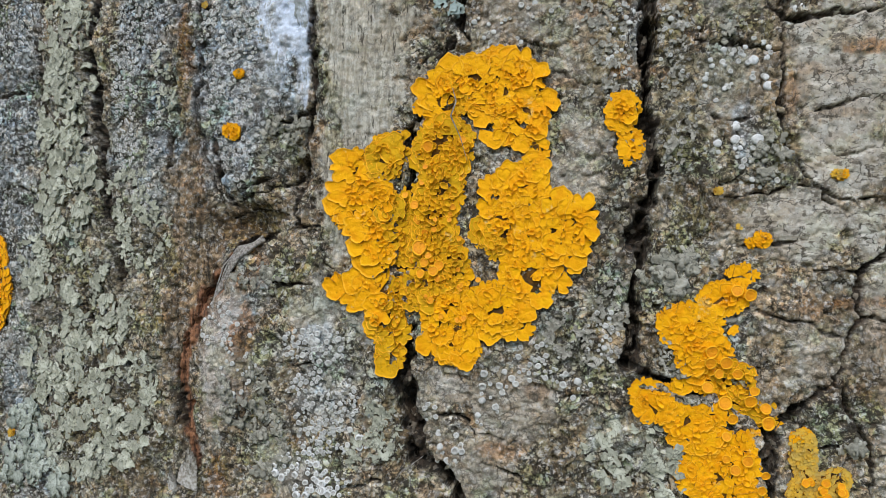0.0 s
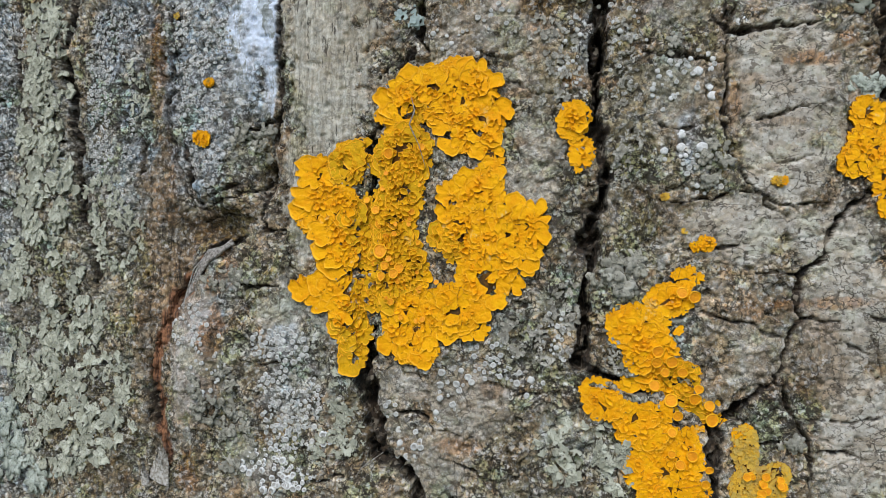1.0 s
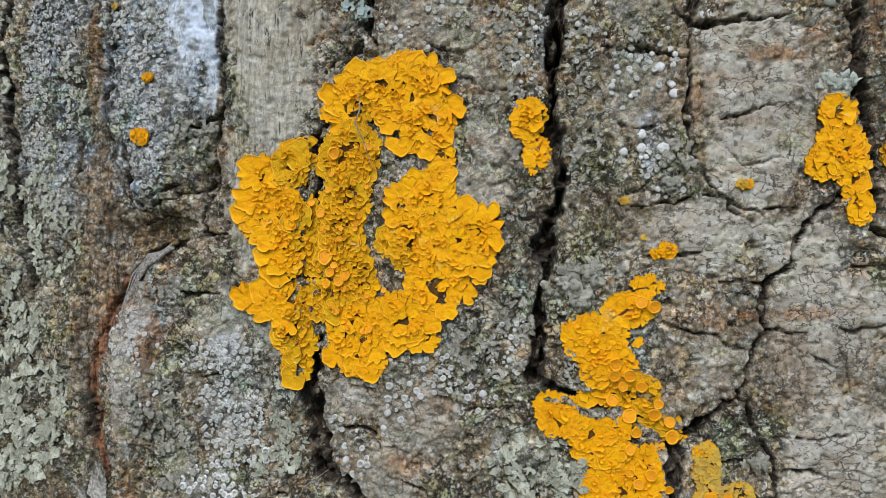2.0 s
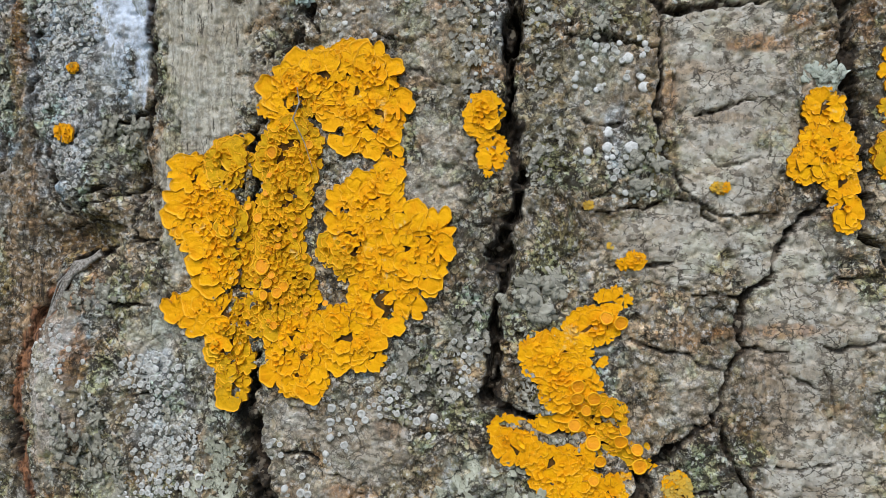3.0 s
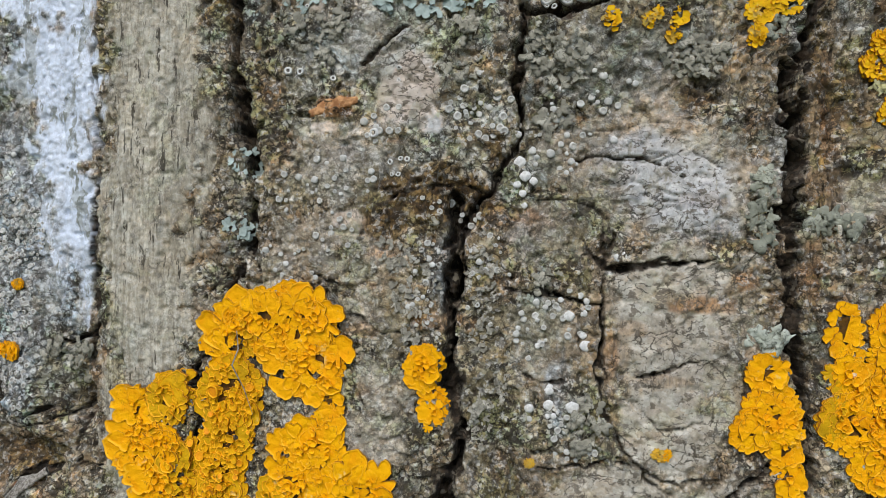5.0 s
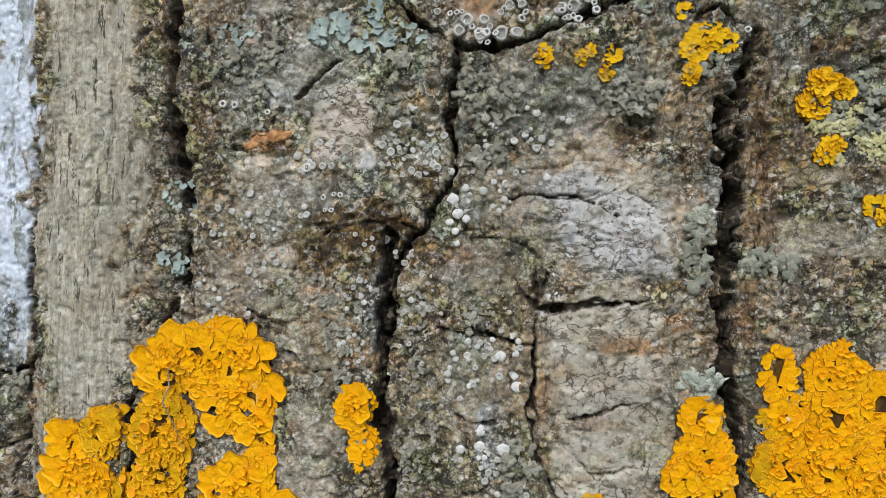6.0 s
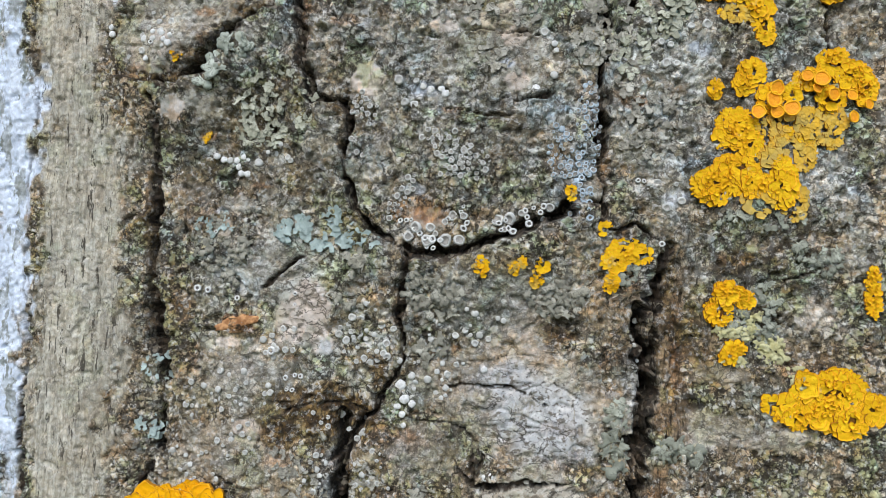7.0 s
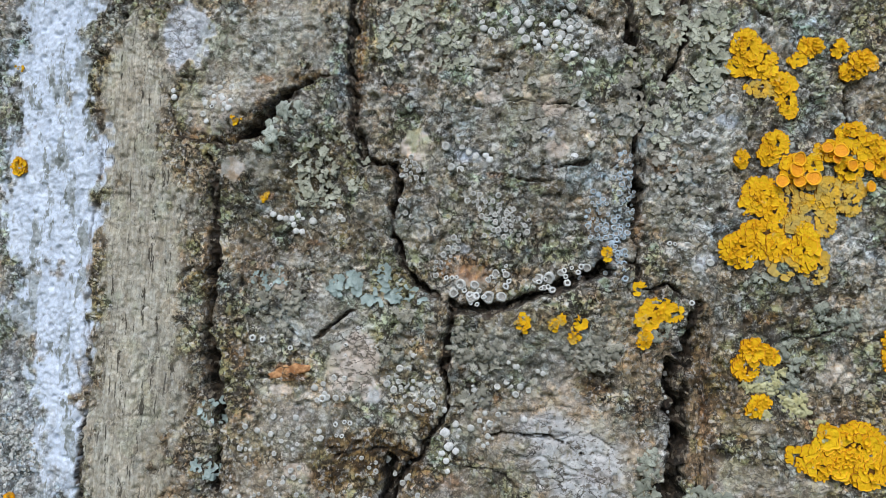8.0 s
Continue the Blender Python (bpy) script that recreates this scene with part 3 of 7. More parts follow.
stain('rust', [(16.5, 63.2, 3.0, 1.1)], soft=0.12)
stain('brown', [(-54.7, 35.4, 3.9, 15.1), (-55.6, 12.4, 3.1, 6.9), (-51.9, 4.3, 5.5, 9.1), (-53.7, -11.6, 5.5, 12.4), (-42.0, 4.2, 6.4, 5.5), (-45.6, -6.9, 3.9, 6.7)], soft=0.25, strength=0.9)
stain('rust', [(-42.5, 1.4, 5.4, 3.3)], soft=0.2, strength=0.8)
stain('moss', [(31.1, 49.3, 7.7, 3.0), (36.2, 48.1, 4.2, 2.5), (24.2, 47.1, 5.3, 2.0)], strength=1.0)
stain('moss', [(95.9, 53.6, 5.6, 5.6), (92.9, 62.9, 3.8, 8.4), (104.2, 67.1, 4.8, 2.8), (95.4, 81.4, 5.7, 1.9), (108.8, 82.5, 5.8, 2.9)], strength=0.6)
stain('white', [(-40.3, 35.5, 6.7, 16.3), (-35.1, 38.5, 6.5, 12.6)], strength=0.2, soft=0.5)
stain('white', [(-41.1, 59.2, 7.5, 10.7), (-38.5, 48.4, 6.3, 8.6)], strength=0.35, soft=0.4)
stain('fleck', [(-41.0, -4.8, 6.7, 6.9)], strength=0.5)
stain('fleck', [(39.9, 99.5, 46.2, 30.1), (102.0, 89.9, 19.3, 34.6)], strength=0.42)
stain('rust', [(32.8, 48.9, 5.1, 1.7), (36.2, 47.7, 2.5, 1.2)], strength=0.55)
stain('moss', [(31.3, 46.8, 7.0, 4.2), (26.0, 49.3, 5.1, 2.9)], strength=1.0)
stain('brown', [(88.1, 68.3, 2.5, 13.2), (88.2, 53.3, 2.4, 10.2)], soft=0.2)
stain('umber', [(30.8, 50.4, 6.4, 3.0), (36.3, 48.9, 3.2, 3.5), (25.3, 50.5, 2.8, 1.8)])
stain('umber', [(69.4, 63.8, 2.3, 1.5), (87.1, 68.2, 1.5, 10.4), (-0.7, 79.9, 1.4, 6.3), (16.7, 115.7, 4.3, 1.0), (1.1, 104.4, 6.9, 1.1), (33.8, 99.3, 1.4, 3.0)], strength=0.8)
stain('umber', [(-44.6, 4.2, 5.2, 2.9), (-6.7, -30.6, 2.1, 5.0), (-58.5, 16.0, 1.4, 5.8)], strength=0.7)
stain('blue', [(-51.7, 116.9, 9.5, 24.0), (-48.2, 81.6, 9.2, 23.0), (-44.8, 47.8, 8.8, 16.6)], strength=0.7)
stain('tan', [(-44.4, -22.3, 4.6, 11.5), (-46.0, -31.0, 3.4, 7.5), (-41.5, -12.5, 3.6, 4.0)], strength=0.55, soft=0.4)
stain('white', [(67.0, 50.0, 9.5, 6.5), (60.0, 55.5, 6.0, 3.0), (72.0, 44.0, 4.0, 2.5)], strength=0.36, soft=0.4)
stain('fleck', [(-44.4, -23.0, 4.6, 12.0)], strength=0.35)
stain('brown', [(-40.3, -17.9, 1.5, 4.5), (-39.6, -27.5, 1.6, 6.0), (-66.5, -47.0, 9.0, 4.5)], soft=0.2, strength=0.9)
stain('rust', [(-46.0, -43.5, 2.4, 3.6), (-40.6, -16.5, 1.0, 3.0)], soft=0.2, strength=0.9)
stain('umber', [(32.8, 49.3, 7.1, 3.0), (24.7, 44.6, 3.9, 2.9), (31.1, 47.0, 6.0, 2.0), (41.1, 55.5, 1.3, 3.3)])
stain('rust', [(40.4, 45.5, 4.1, 1.8), (31.1, 48.5, 4.3, 1.0), (25.3, 57.2, 1.6, 0.6), (36.2, 50.2, 2.5, 1.3)], strength=0.6)
stain('moss', [(39.7, 23.1, 3.8, 13.5), (38.7, 36.7, 3.8, 5.8), (27.3, 32.2, 4.8, 8.8), (38.0, -15.2, 3.7, 5.7)], strength=0.6)
stain('moss', [(21.3, -34.8, 5.7, 5.7), (28.7, -17.3, 4.6, 5.7), (-9.8, -32.9, 3.2, 6.1), (-60.5, -21.0, 2.9, 13.8), (-61.5, -41.7, 4.4, 6.8)], strength=0.55)
stain('tan', [(29.3, 66.2, 3.5, 3.9), (25.8, 62.8, 3.1, 3.0), (31.1, 60.4, 1.8, 2.1), (37.2, 103.7, 2.8, 2.6), (4.4, 98.4, 2.7, 2.3)], soft=0.12)
stain('brown', [(-53.3, -29.6, 1.9, 13.5), (-59.6, -30.1, 2.0, 13.7)], strength=0.6)

for name in ("brown", "rust", "pale", "white", "green", "blue", "ridge", "wound", "fleck", "tan", "moss", "umber"):
    MASKS.setdefault(name, np.zeros(U.shape, np.float32))

stain('brown', [(103.0, 66.0, 15.0, 13.0), (94.0, 70.0, 5.0, 13.0), (100.0, 82.0, 12.0, 4.0)], strength=0.5, soft=0.4)
stain('moss', [(101.0, 77.0, 8.0, 5.0), (98.0, 60.0, 6.0, 4.0), (107.0, 62.0, 8.0, 4.0), (52.0, 112.0, 17.0, 13.0), (38.0, 104.0, 8.0, 9.0), (55.0, 92.0, 12.0, 6.0)], strength=0.38, soft=0.4)
stain('tan', [(109.5, 67.5, 3.6, 3.0)], strength=0.4, soft=0.2)
# upper left plate: grey-beige cork
stain('pale', [(5.0, 119.0, 13.0, 9.0), (12.0, 124.0, 9.0, 8.0), (-2.0, 112.0, 8.0, 6.0)], strength=0.65, soft=0.3)
stain('white', [(-23.0, -28.0, 7.0, 8.0), (-24.6, -13.5, 5.0, 4.5), (-27.0, -42.0, 7.0, 4.0)], strength=0.12, soft=0.4)
stain('pale', [(-33.0, -42.0, 6.0, 6.0), (5.0, -38.0, 8.0, 6.0), (-3.0, -28.0, 4.0, 6.0)], strength=0.5, soft=0.4)
# umber under the grey lobes, painted shade for the gaps between them
stain('umber', [(-84.0, -18.0, 17.0, 14.0), (-76.0, -36.0, 18.0, 10.0), (-88.0, 35.0, 7.5, 24.0), (-66.0, 4.0, 7.0, 7.0)], strength=0.5, soft=0.4)
# worn grey-beige cork between the crusts
stain('pale', [(18.0, 53.0, 9.0, 7.0), (24.0, 35.0, 6.0, 9.0), (12.0, 41.0, 6.0, 4.5), (48.0, 28.0, 5.0, 8.0), (60.0, 67.0, 13.0, 5.5), (49.0, 44.0, 6.0, 6.0), (22.0, 72.0, 7.0, 6.0)], strength=0.55, soft=0.4)
stain('tan', [(47.0, 43.0, 4.5, 4.0), (62.0, 61.0, 6.0, 3.0), (17.0, 55.0, 4.0, 2.4)], strength=0.4, soft=0.3)
# bare places, where no crust grows
stain('bare', [(-52.0, -3.0, 6.5, 11.0), (-56.0, -20.0, 3.2, 13.0), (-43.0, 3.0, 7.5, 5.0), (-55.3, 37.0, 1.8, 12.0), (-52.5, 14.0, 2.4, 7.0), (-47.0, -44.0, 4.0, 5.5), (-66.0, -47.5, 8.0, 3.6), (-40.0, -23.0, 1.5, 9.0), (31.0, 48.5, 8.0, 4.0), (88.0, 62.0, 2.6, 15.0), (1.0, 104.2, 7.0, 1.2), (16.5, 115.9, 4.5, 1.2)], soft=0.3)
bare = MASKS.pop("bare")
for name in ("green", "blue", "fleck"):
    MASKS[name] *= 1 - 0.85 * bare

# the bark away from the near part: long furrows
inner = np.minimum(smooth(U, U0 - 25, U0 + 12), 1 - smooth(U, U1 - 12, U1 + 25)) * np.minimum(smooth(V, W0 - 25, W0 + 8), 1 - smooth(V, W1 - 8, W1 + 25))
rim, mark = cells(U + 14 * fbm(U, V, 60, 160, 51, 2), V, 34, 150, 52)
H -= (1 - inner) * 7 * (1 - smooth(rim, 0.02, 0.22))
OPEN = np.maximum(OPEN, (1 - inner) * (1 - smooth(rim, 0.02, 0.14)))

# relief at every size: flaky layers with sharp edges, crumbs, pits
def layers(n, count, sharp=0.72):
    n = n * count
    return (np.floor(n) + smooth(n - np.floor(n), sharp, 1.0)) / count


smooth_bark = np.clip(np.maximum(np.maximum(MASKS["pale"], MASKS["ridge"]), np.maximum(0.8 * MASKS["white"], 1.1 * MASKS["tan"])), 0, 1)
rough = 1 - 0.72 * smooth_bark
H += 0.6 * fbm(U, V, 16, 30, 61, 2)
H += 0.55 * rough * layers(fbm(WU, WV, 4.2, 5.0, 63, 4), 4)
H += 0.35 * (0.25 + 0.75 * rough) * (1 - 0.8 * MASKS["ridge"]) * layers(fbm(U, V, 9.0, 6.0, 64, 4), 3, 0.85)
crust, chip = cells(WU, WV, 1.9, 1.6, 66)
H += rough * (0.45 * (chip - 0.5) * smooth(crust, 0.0, 0.1) - 0.35 * (1 - smooth(crust, 0.0, 0.12)) * smooth(vnoise(U, V, 6, 6, 67), -0.4, 0.3))
H += (0.05 + 0.22 * rough) * vnoise(U, V, 0.62, 0.58, 68)
pit = vnoise(WU, WV, 1.3, 1.6, 69)
H -= (0.25 + 0.6 * rough) * smooth(pit, 0.45, 0.75)
# cross cracks on the smooth plates
plate, tint = cells(WU + 1.5 * vnoise(U, V, 6, 3, 71), WV, 8.5, 3.4, 72)
H -= MASKS["pale"] * 0.55 * (1 - smooth(plate, 0.0, 0.07)) * smooth(vnoise(U, V, 9, 7, 74), -0.35, 0.25)
H += MASKS["pale"] * 0.3 * (tint - 0.5) * smooth(plate, 0, 0.2)
# long fibres on the smooth rib
LONG = V + 8 * vnoise(U, V, 1.7, 40, 201) + 5 * vnoise(U, V, 0.9, 17, 203)
fibre = fbm(WU, LONG, 0.8, 9, 76, 2)
H += MASKS["ridge"] * (0.42 * fibre + 0.3 * fbm(WU, LONG, 2.6, 22, 78, 2))
rib_gap, rib_id = cells(WU, WV, 1.5, 4.6, 79)
H -= MASKS["ridge"] * 0.24 * (1 - smooth(rib_gap, 0.0, 0.1)) * smooth(vnoise(U, V, 5, 9, 81), -0.2, 0.4)
# torn fibres where the inner bark shows
H += np.clip(MASKS["brown"] + MASKS["rust"], 0, 1) * 0.6 * fbm(WU, LONG, 1.0, 6, 83, 3)
H -= MASKS["white"] * 0.25
flake = 1 - smooth(vnoise(WU, WV, 2.2, 2.0, 85), -0.1, 0.15)
H += 0.35 * flake * MASKS["green"] * vnoise(WU, WV, 1.1, 0.9, 87)

core = H[CV:CV + NV, CU:CU + NU]


def blurred(a, k):
    for axis in (0, 1):
        pad = [(0, 0), (0, 0)]
        pad[axis] = (k + 1, k)
        c = np.cumsum(np.pad(a, pad, mode="edge"), axis)
        n = a.shape[axis]
        a = (np.take(c, np.arange(2 * k + 1, 2 * k + 1 + n), axis) - np.take(c, np.arange(0, n), axis)) / (2 * k + 1)
    return a


GAPS = OPEN[CV:CV + NV, CU:CU + NU]
SOFT = np.maximum(np.maximum(blurred(core, 5), blurred(core, 14)), blurred(core, 34) - 0.3)


def level(u, v, grid=None):
    g = SOFT if grid is None else grid
    i = np.clip(((np.asarray(v) - W0) / STEP).round().astype(int), 0, NV - 1)
    j = np.clip(((np.asarray(u) - U0) / STEP).round().astype(int), 0, NU - 1)
    return g[i, j]


# ---- materials ----
def shader(name, roughness=0.85):
    m = bpy.data.materials.new(name)
    m.use_nodes = True
    nt = m.node_tree
    b = nt.nodes["Principled BSDF"]
    b.inputs["Roughness"].default_value = roughness
    b.inputs["Specular IOR Level"].default_value = 0.3
    return m, nt, b


class Kit:
    """Short forms for building node trees."""

    def __init__(self, nt):
        self.nt = nt
        self.co = nt.nodes.new("ShaderNodeNewGeometry").outputs["Position"]

    def put(self, socket, value):
        if hasattr(value, "is_linked"):
            self.nt.links.new(value, socket)
        else:
            socket.default_value = value

    def noise(self, size, detail=4, rough=0.6, stretch=None, warp=0.0):
        """Noise with features about size millimetres across."""
        n = self.nt.nodes.new("ShaderNodeTexNoise")
        n.inputs["Scale"].default_value = 1000.0 / size
        n.inputs["Detail"].default_value = detail
        n.inputs["Roughness"].default_value = rough
        n.inputs["Distortion"].default_value = warp
        co = self.co
        if stretch:
            mp = self.nt.nodes.new("ShaderNodeMapping")
            mp.inputs["Scale"].default_value = stretch
            self.nt.links.new(co, mp.inputs["Vector"])
            co = mp.outputs["Vector"]
        self.nt.links.new(co, n.inputs["Vector"])
        return n.outputs["Fac"]

    def seams(self, size, width, stretch=None, detail=2):
        """Thin winding lines between crumbs about size millimetres across."""
        n = self.noise(size, detail, 0.55, stretch, 0.35)
        return self.step(self.math("ABSOLUTE", self.math("SUBTRACT", n, 0.5)), width, width * 0.35)

    def cracks(self, size, width, stretch=(1, 1, 1), ragged=0.5):
        """A net of hairline cracks with meshes about size millimetres wide."""
        warp = self.nt.nodes.new("ShaderNodeTexNoise")
        warp.inputs["Scale"].default_value = 1300.0 / size
        warp.inputs["Detail"].default_value = 5
        warp.inputs["Roughness"].default_value = 0.7
        self.nt.links.new(self.co, warp.inputs["Vector"])
        move = self.nt.nodes.new("ShaderNodeVectorMath")
        move.operation = "MULTIPLY_ADD"
        self.nt.links.new(warp.outputs["Color"], move.inputs[0])
        move.inputs[1].default_value = [ragged * size / 1000] * 3
        self.nt.links.new(self.co, move.inputs[2])
        mp = self.nt.nodes.new("ShaderNodeMapping")
        mp.inputs["Scale"].default_value = stretch
        self.nt.links.new(move.outputs[0], mp.inputs["Vector"])
        v = self.nt.nodes.new("ShaderNodeTexVoronoi")
        v.feature = "DISTANCE_TO_EDGE"
        v.inputs["Scale"].default_value = 1000.0 / size
        self.nt.links.new(mp.outputs["Vector"], v.inputs["Vector"])
        return self.step(v.outputs["Distance"], width / size, 0.35 * width / size)

    def shards(self, size, colours, stretch=(1, 1, 1), ragged=0.55):
        """Ragged patches about size millimetres across, each of one of the colours."""
        warp = self.nt.nodes.new("ShaderNodeTexNoise")
        warp.inputs["Scale"].default_value = 1600.0 / size
        warp.inputs["Detail"].default_value = 4
        warp.inputs["Roughness"].default_value = 0.7
        self.nt.links.new(self.co, warp.inputs["Vector"])
        move = self.nt.nodes.new("ShaderNodeVectorMath")
        move.operation = "MULTIPLY_ADD"
        self.nt.links.new(warp.outputs["Color"], move.inputs[0])
        move.inputs[1].default_value = [ragged * 2.2 * size / 1000] * 3
        self.nt.links.new(self.co, move.inputs[2])
        mp = self.nt.nodes.new("ShaderNodeMapping")
        mp.inputs["Scale"].default_value = stretch
        self.nt.links.new(move.outputs[0], mp.inputs["Vector"])
        v = self.nt.nodes.new("ShaderNodeTexVoronoi")
        v.inputs["Scale"].default_value = 1000.0 / size
        self.nt.links.new(mp.outputs["Vector"], v.inputs["Vector"])
        cut = self.nt.nodes.new("ShaderNodeSeparateColor")
        self.nt.links.new(v.outputs["Color"], cut.inputs["Color"])
        ramp = self.nt.nodes.new("ShaderNodeValToRGB")
        ramp.color_ramp.interpolation = "LINEAR"
        e = ramp.color_ramp.elements
        while len(e) < len(colours):
            e.new(0.5)
        for n, c in enumerate(colours):
            e[n].position = n / (len(colours) - 1)
            e[n].color = (*c, 1)
        self.nt.links.new(cut.outputs[0], ramp.inputs["Fac"])
        return ramp.outputs["Color"]

    def mask(self, name):
        n = self.nt.nodes.new("ShaderNodeAttribute")
        n.attribute_name = name
        return n.outputs["Fac"]

    def math(self, op, a, b=0.0):
        n = self.nt.nodes.new("ShaderNodeMath")
        n.operation = op
        self.put(n.inputs[0], a)
        self.put(n.inputs[1], b)
        return n.outputs[0]

    def step(self, x, lo, hi):
        n = self.nt.nodes.new("ShaderNodeMapRange")
        n.interpolation_type = "SMOOTHSTEP"
        self.put(n.inputs["Value"], x)
        n.inputs["From Min"].default_value = lo
        n.inputs["From Max"].default_value = hi
        return n.outputs["Result"]

    def mix(self, fac, a, b, how="MIX"):
        n = self.nt.nodes.new("ShaderNodeMix")
        n.data_type = "RGBA"
        n.blend_type = how
        self.put(n.inputs[0], fac)
        for k, c in ((6, a), (7, b)):
            self.put(n.inputs[k], c if hasattr(c, "is_linked") else (*c, 1.0))
        return n.outputs[2]

    def random(self):
        return self.nt.nodes.new("ShaderNodeObjectInfo").outputs["Random"]

    def island(self):
        return self.nt.nodes.new("ShaderNodeNewGeometry").outputs["Random Per Island"]

    def bump(self, bsdf, height, distance, strength=1.0):
        n = self.nt.nodes.new("ShaderNodeBump")
        n.inputs["Distance"].default_value = distance
        n.inputs["Strength"].default_value = strength
        self.nt.links.new(height, n.inputs["Height"])
        self.nt.links.new(n.outputs["Normal"], bsdf.inputs["Normal"])


def bark_material():
    m, nt, b = shader("bark", 0.92)
    k = Kit(nt)
    small, tiny = k.noise(0.9, 4, 0.65), k.noise(0.34, 3, 0.6)
    seam_shade = (0.028, 0.021, 0.014)

    def mottle(size, dark, light, lo=0.42, hi=0.58, stretch=None):
        return k.mix(k.step(k.noise(size, 6, 0.7, stretch, 0.6), lo, hi), dark, light)

    def lay(c, name, over, strength):
        return k.mix(k.math("MULTIPLY", k.mask(name), strength), c, over)

    crumbs = k.shards(1.0, ((0.24, 0.19, 0.135), (0.40, 0.34, 0.255), (0.34, 0.325, 0.215), (0.50, 0.46, 0.385), (0.42, 0.295, 0.18), (0.46, 0.45, 0.41), (0.70, 0.69, 0.65)))
    plates = k.shards(3.6, ((0.30, 0.24, 0.17), (0.38, 0.365, 0.26), (0.48, 0.41, 0.315), (0.54, 0.51, 0.45), (0.42, 0.31, 0.205), (0.64, 0.62, 0.575)))
    c = k.mix(k.step(k.noise(3.6, 5, 0.65), 0.42, 0.58), crumbs, plates)
    c = k.mix(k.math("MULTIPLY", k.step(k.noise(13, 5, 0.65), 0.50, 0.60), 0.7), c, k.shards(1.4, ((0.20, 0.125, 0.075), (0.36, 0.255, 0.165), (0.46, 0.38, 0.285))))
    # smooth grey cork
    pale = k.shards(3.0, ((0.40, 0.365, 0.33), (0.48, 0.45, 0.42), (0.55, 0.525, 0.495), (0.45, 0.385, 0.325), (0.62, 0.60, 0.575)), (1, 1, 2.2))
    pale = k.mix(k.math("MULTIPLY", k.step(k.noise(7, 5, 0.65), 0.51, 0.58), 0.65), pale, k.shards(1.0, ((0.26, 0.20, 0.145), (0.40, 0.33, 0.255), (0.48, 0.44, 0.385))))
    c = lay(c, "pale", pale, 0.92)
    rib = mottle(0.8, (0.35, 0.32, 0.275), (0.60, 0.57, 0.515), 0.36, 0.62, (1, 1, 0.08))
    rib = k.mix(k.math("MULTIPLY", k.step(k.noise(6, 5, 0.7, (1, 1, 0.45)), 0.52, 0.60), 0.38), rib, k.shards(1.1, ((0.28, 0.235, 0.18), (0.44, 0.385, 0.31), (0.54, 0.49, 0.41)), (1, 1, 0.4)))
    c = lay(c, "ridge", rib, 0.95)
    c = lay(c, "brown", mottle(1.0, (0.16, 0.105, 0.064), (0.41, 0.295, 0.195), 0.36, 0.62, (1, 1, 0.14)), 0.95)
    c = k.mix(1.0, c, (0.98, 0.97, 0.885), "MULTIPLY")
    c = lay(c, "blue", k.shards(1.0, ((0.16, 0.20, 0.23), (0.29, 0.35, 0.40), (0.43, 0.50, 0.56), (0.62, 0.70, 0.76))), 0.85)
    c = lay(c, "green", k.shards(1.3, ((0.16, 0.155, 0.10), (0.29, 0.285, 0.20), (0.41, 0.415, 0.315), (0.54, 0.55, 0.45))), 0.82)
    c = lay(c, "fleck", k.shards(1.5, ((0.085, 0.085, 0.068), (0.25, 0.255, 0.215), (0.43, 0.45, 0.405), (0.34, 0.31, 0.255), (0.60, 0.63, 0.61), (0.44, 0.445, 0.405), (0.80, 0.83, 0.83))), 1.0)
    c = lay(c, "moss", k.shards(0.9, ((0.075, 0.052, 0.022), (0.17, 0.115, 0.048), (0.28, 0.21, 0.095), (0.36, 0.31, 0.19))), 0.85)
    c = lay(c, "tan", k.shards(2.6, ((0.46, 0.39, 0.325), (0.60, 0.525, 0.455), (0.54, 0.45, 0.375), (0.66, 0.60, 0.55))), 0.96)
    c = lay(c, "rust", mottle(1.5, (0.20, 0.085, 0.032), (0.56, 0.30, 0.12), 0.36, 0.62, (1, 1, 0.5)), 0.8)
    c = k.mix(k.math("MULTIPLY", k.step(k.noise(22, 4, 0.6), 0.44, 0.60), 0.3), c, k.mix(1.0, c, (0.55, 0.53, 0.50), "MULTIPLY"))
    # broad patches of algae, old cork and bluish crust
    for size, tint in ((8.0, (0.86, 1.0, 0.74)), (10.5, (1.13, 0.98, 0.85)), (7.0, (0.84, 1.0, 1.16)), (5.0, (1.30, 1.26, 1.20)), (6.2, (0.74, 0.70, 0.62)), (3.2, (1.28, 1.14, 1.0))):
        c = k.mix(k.math("MULTIPLY", k.step(k.noise(size, 5, 0.65), 0.53, 0.59), k.math("SUBTRACT", 0.8, k.math("MULTIPLY", k.math("MAXIMUM", k.mask("ridge"), k.mask("pale")), 0.6))), c, k.mix(1.0, c, tint, "MULTIPLY"))
    c = lay(c, "umber", k.shards(0.9, ((0.05, 0.030, 0.012), (0.13, 0.075, 0.028), (0.24, 0.15, 0.055), (0.30, 0.22, 0.11))), 0.9)
    white = k.mix(k.step(k.noise(6.0, 6, 0.72, (1, 1, 0.4)), 0.435, 0.47), k.shards(1.2, ((0.20, 0.215, 0.19), (0.34, 0.365, 0.37), (0.46, 0.50, 0.53)), (1, 1, 0.5)), k.shards(2.2, ((0.53, 0.59, 0.68), (0.63, 0.695, 0.80), (0.70, 0.76, 0.86)), (1, 1, 0.4)))
    c = lay(c, "white", white, 1.0)
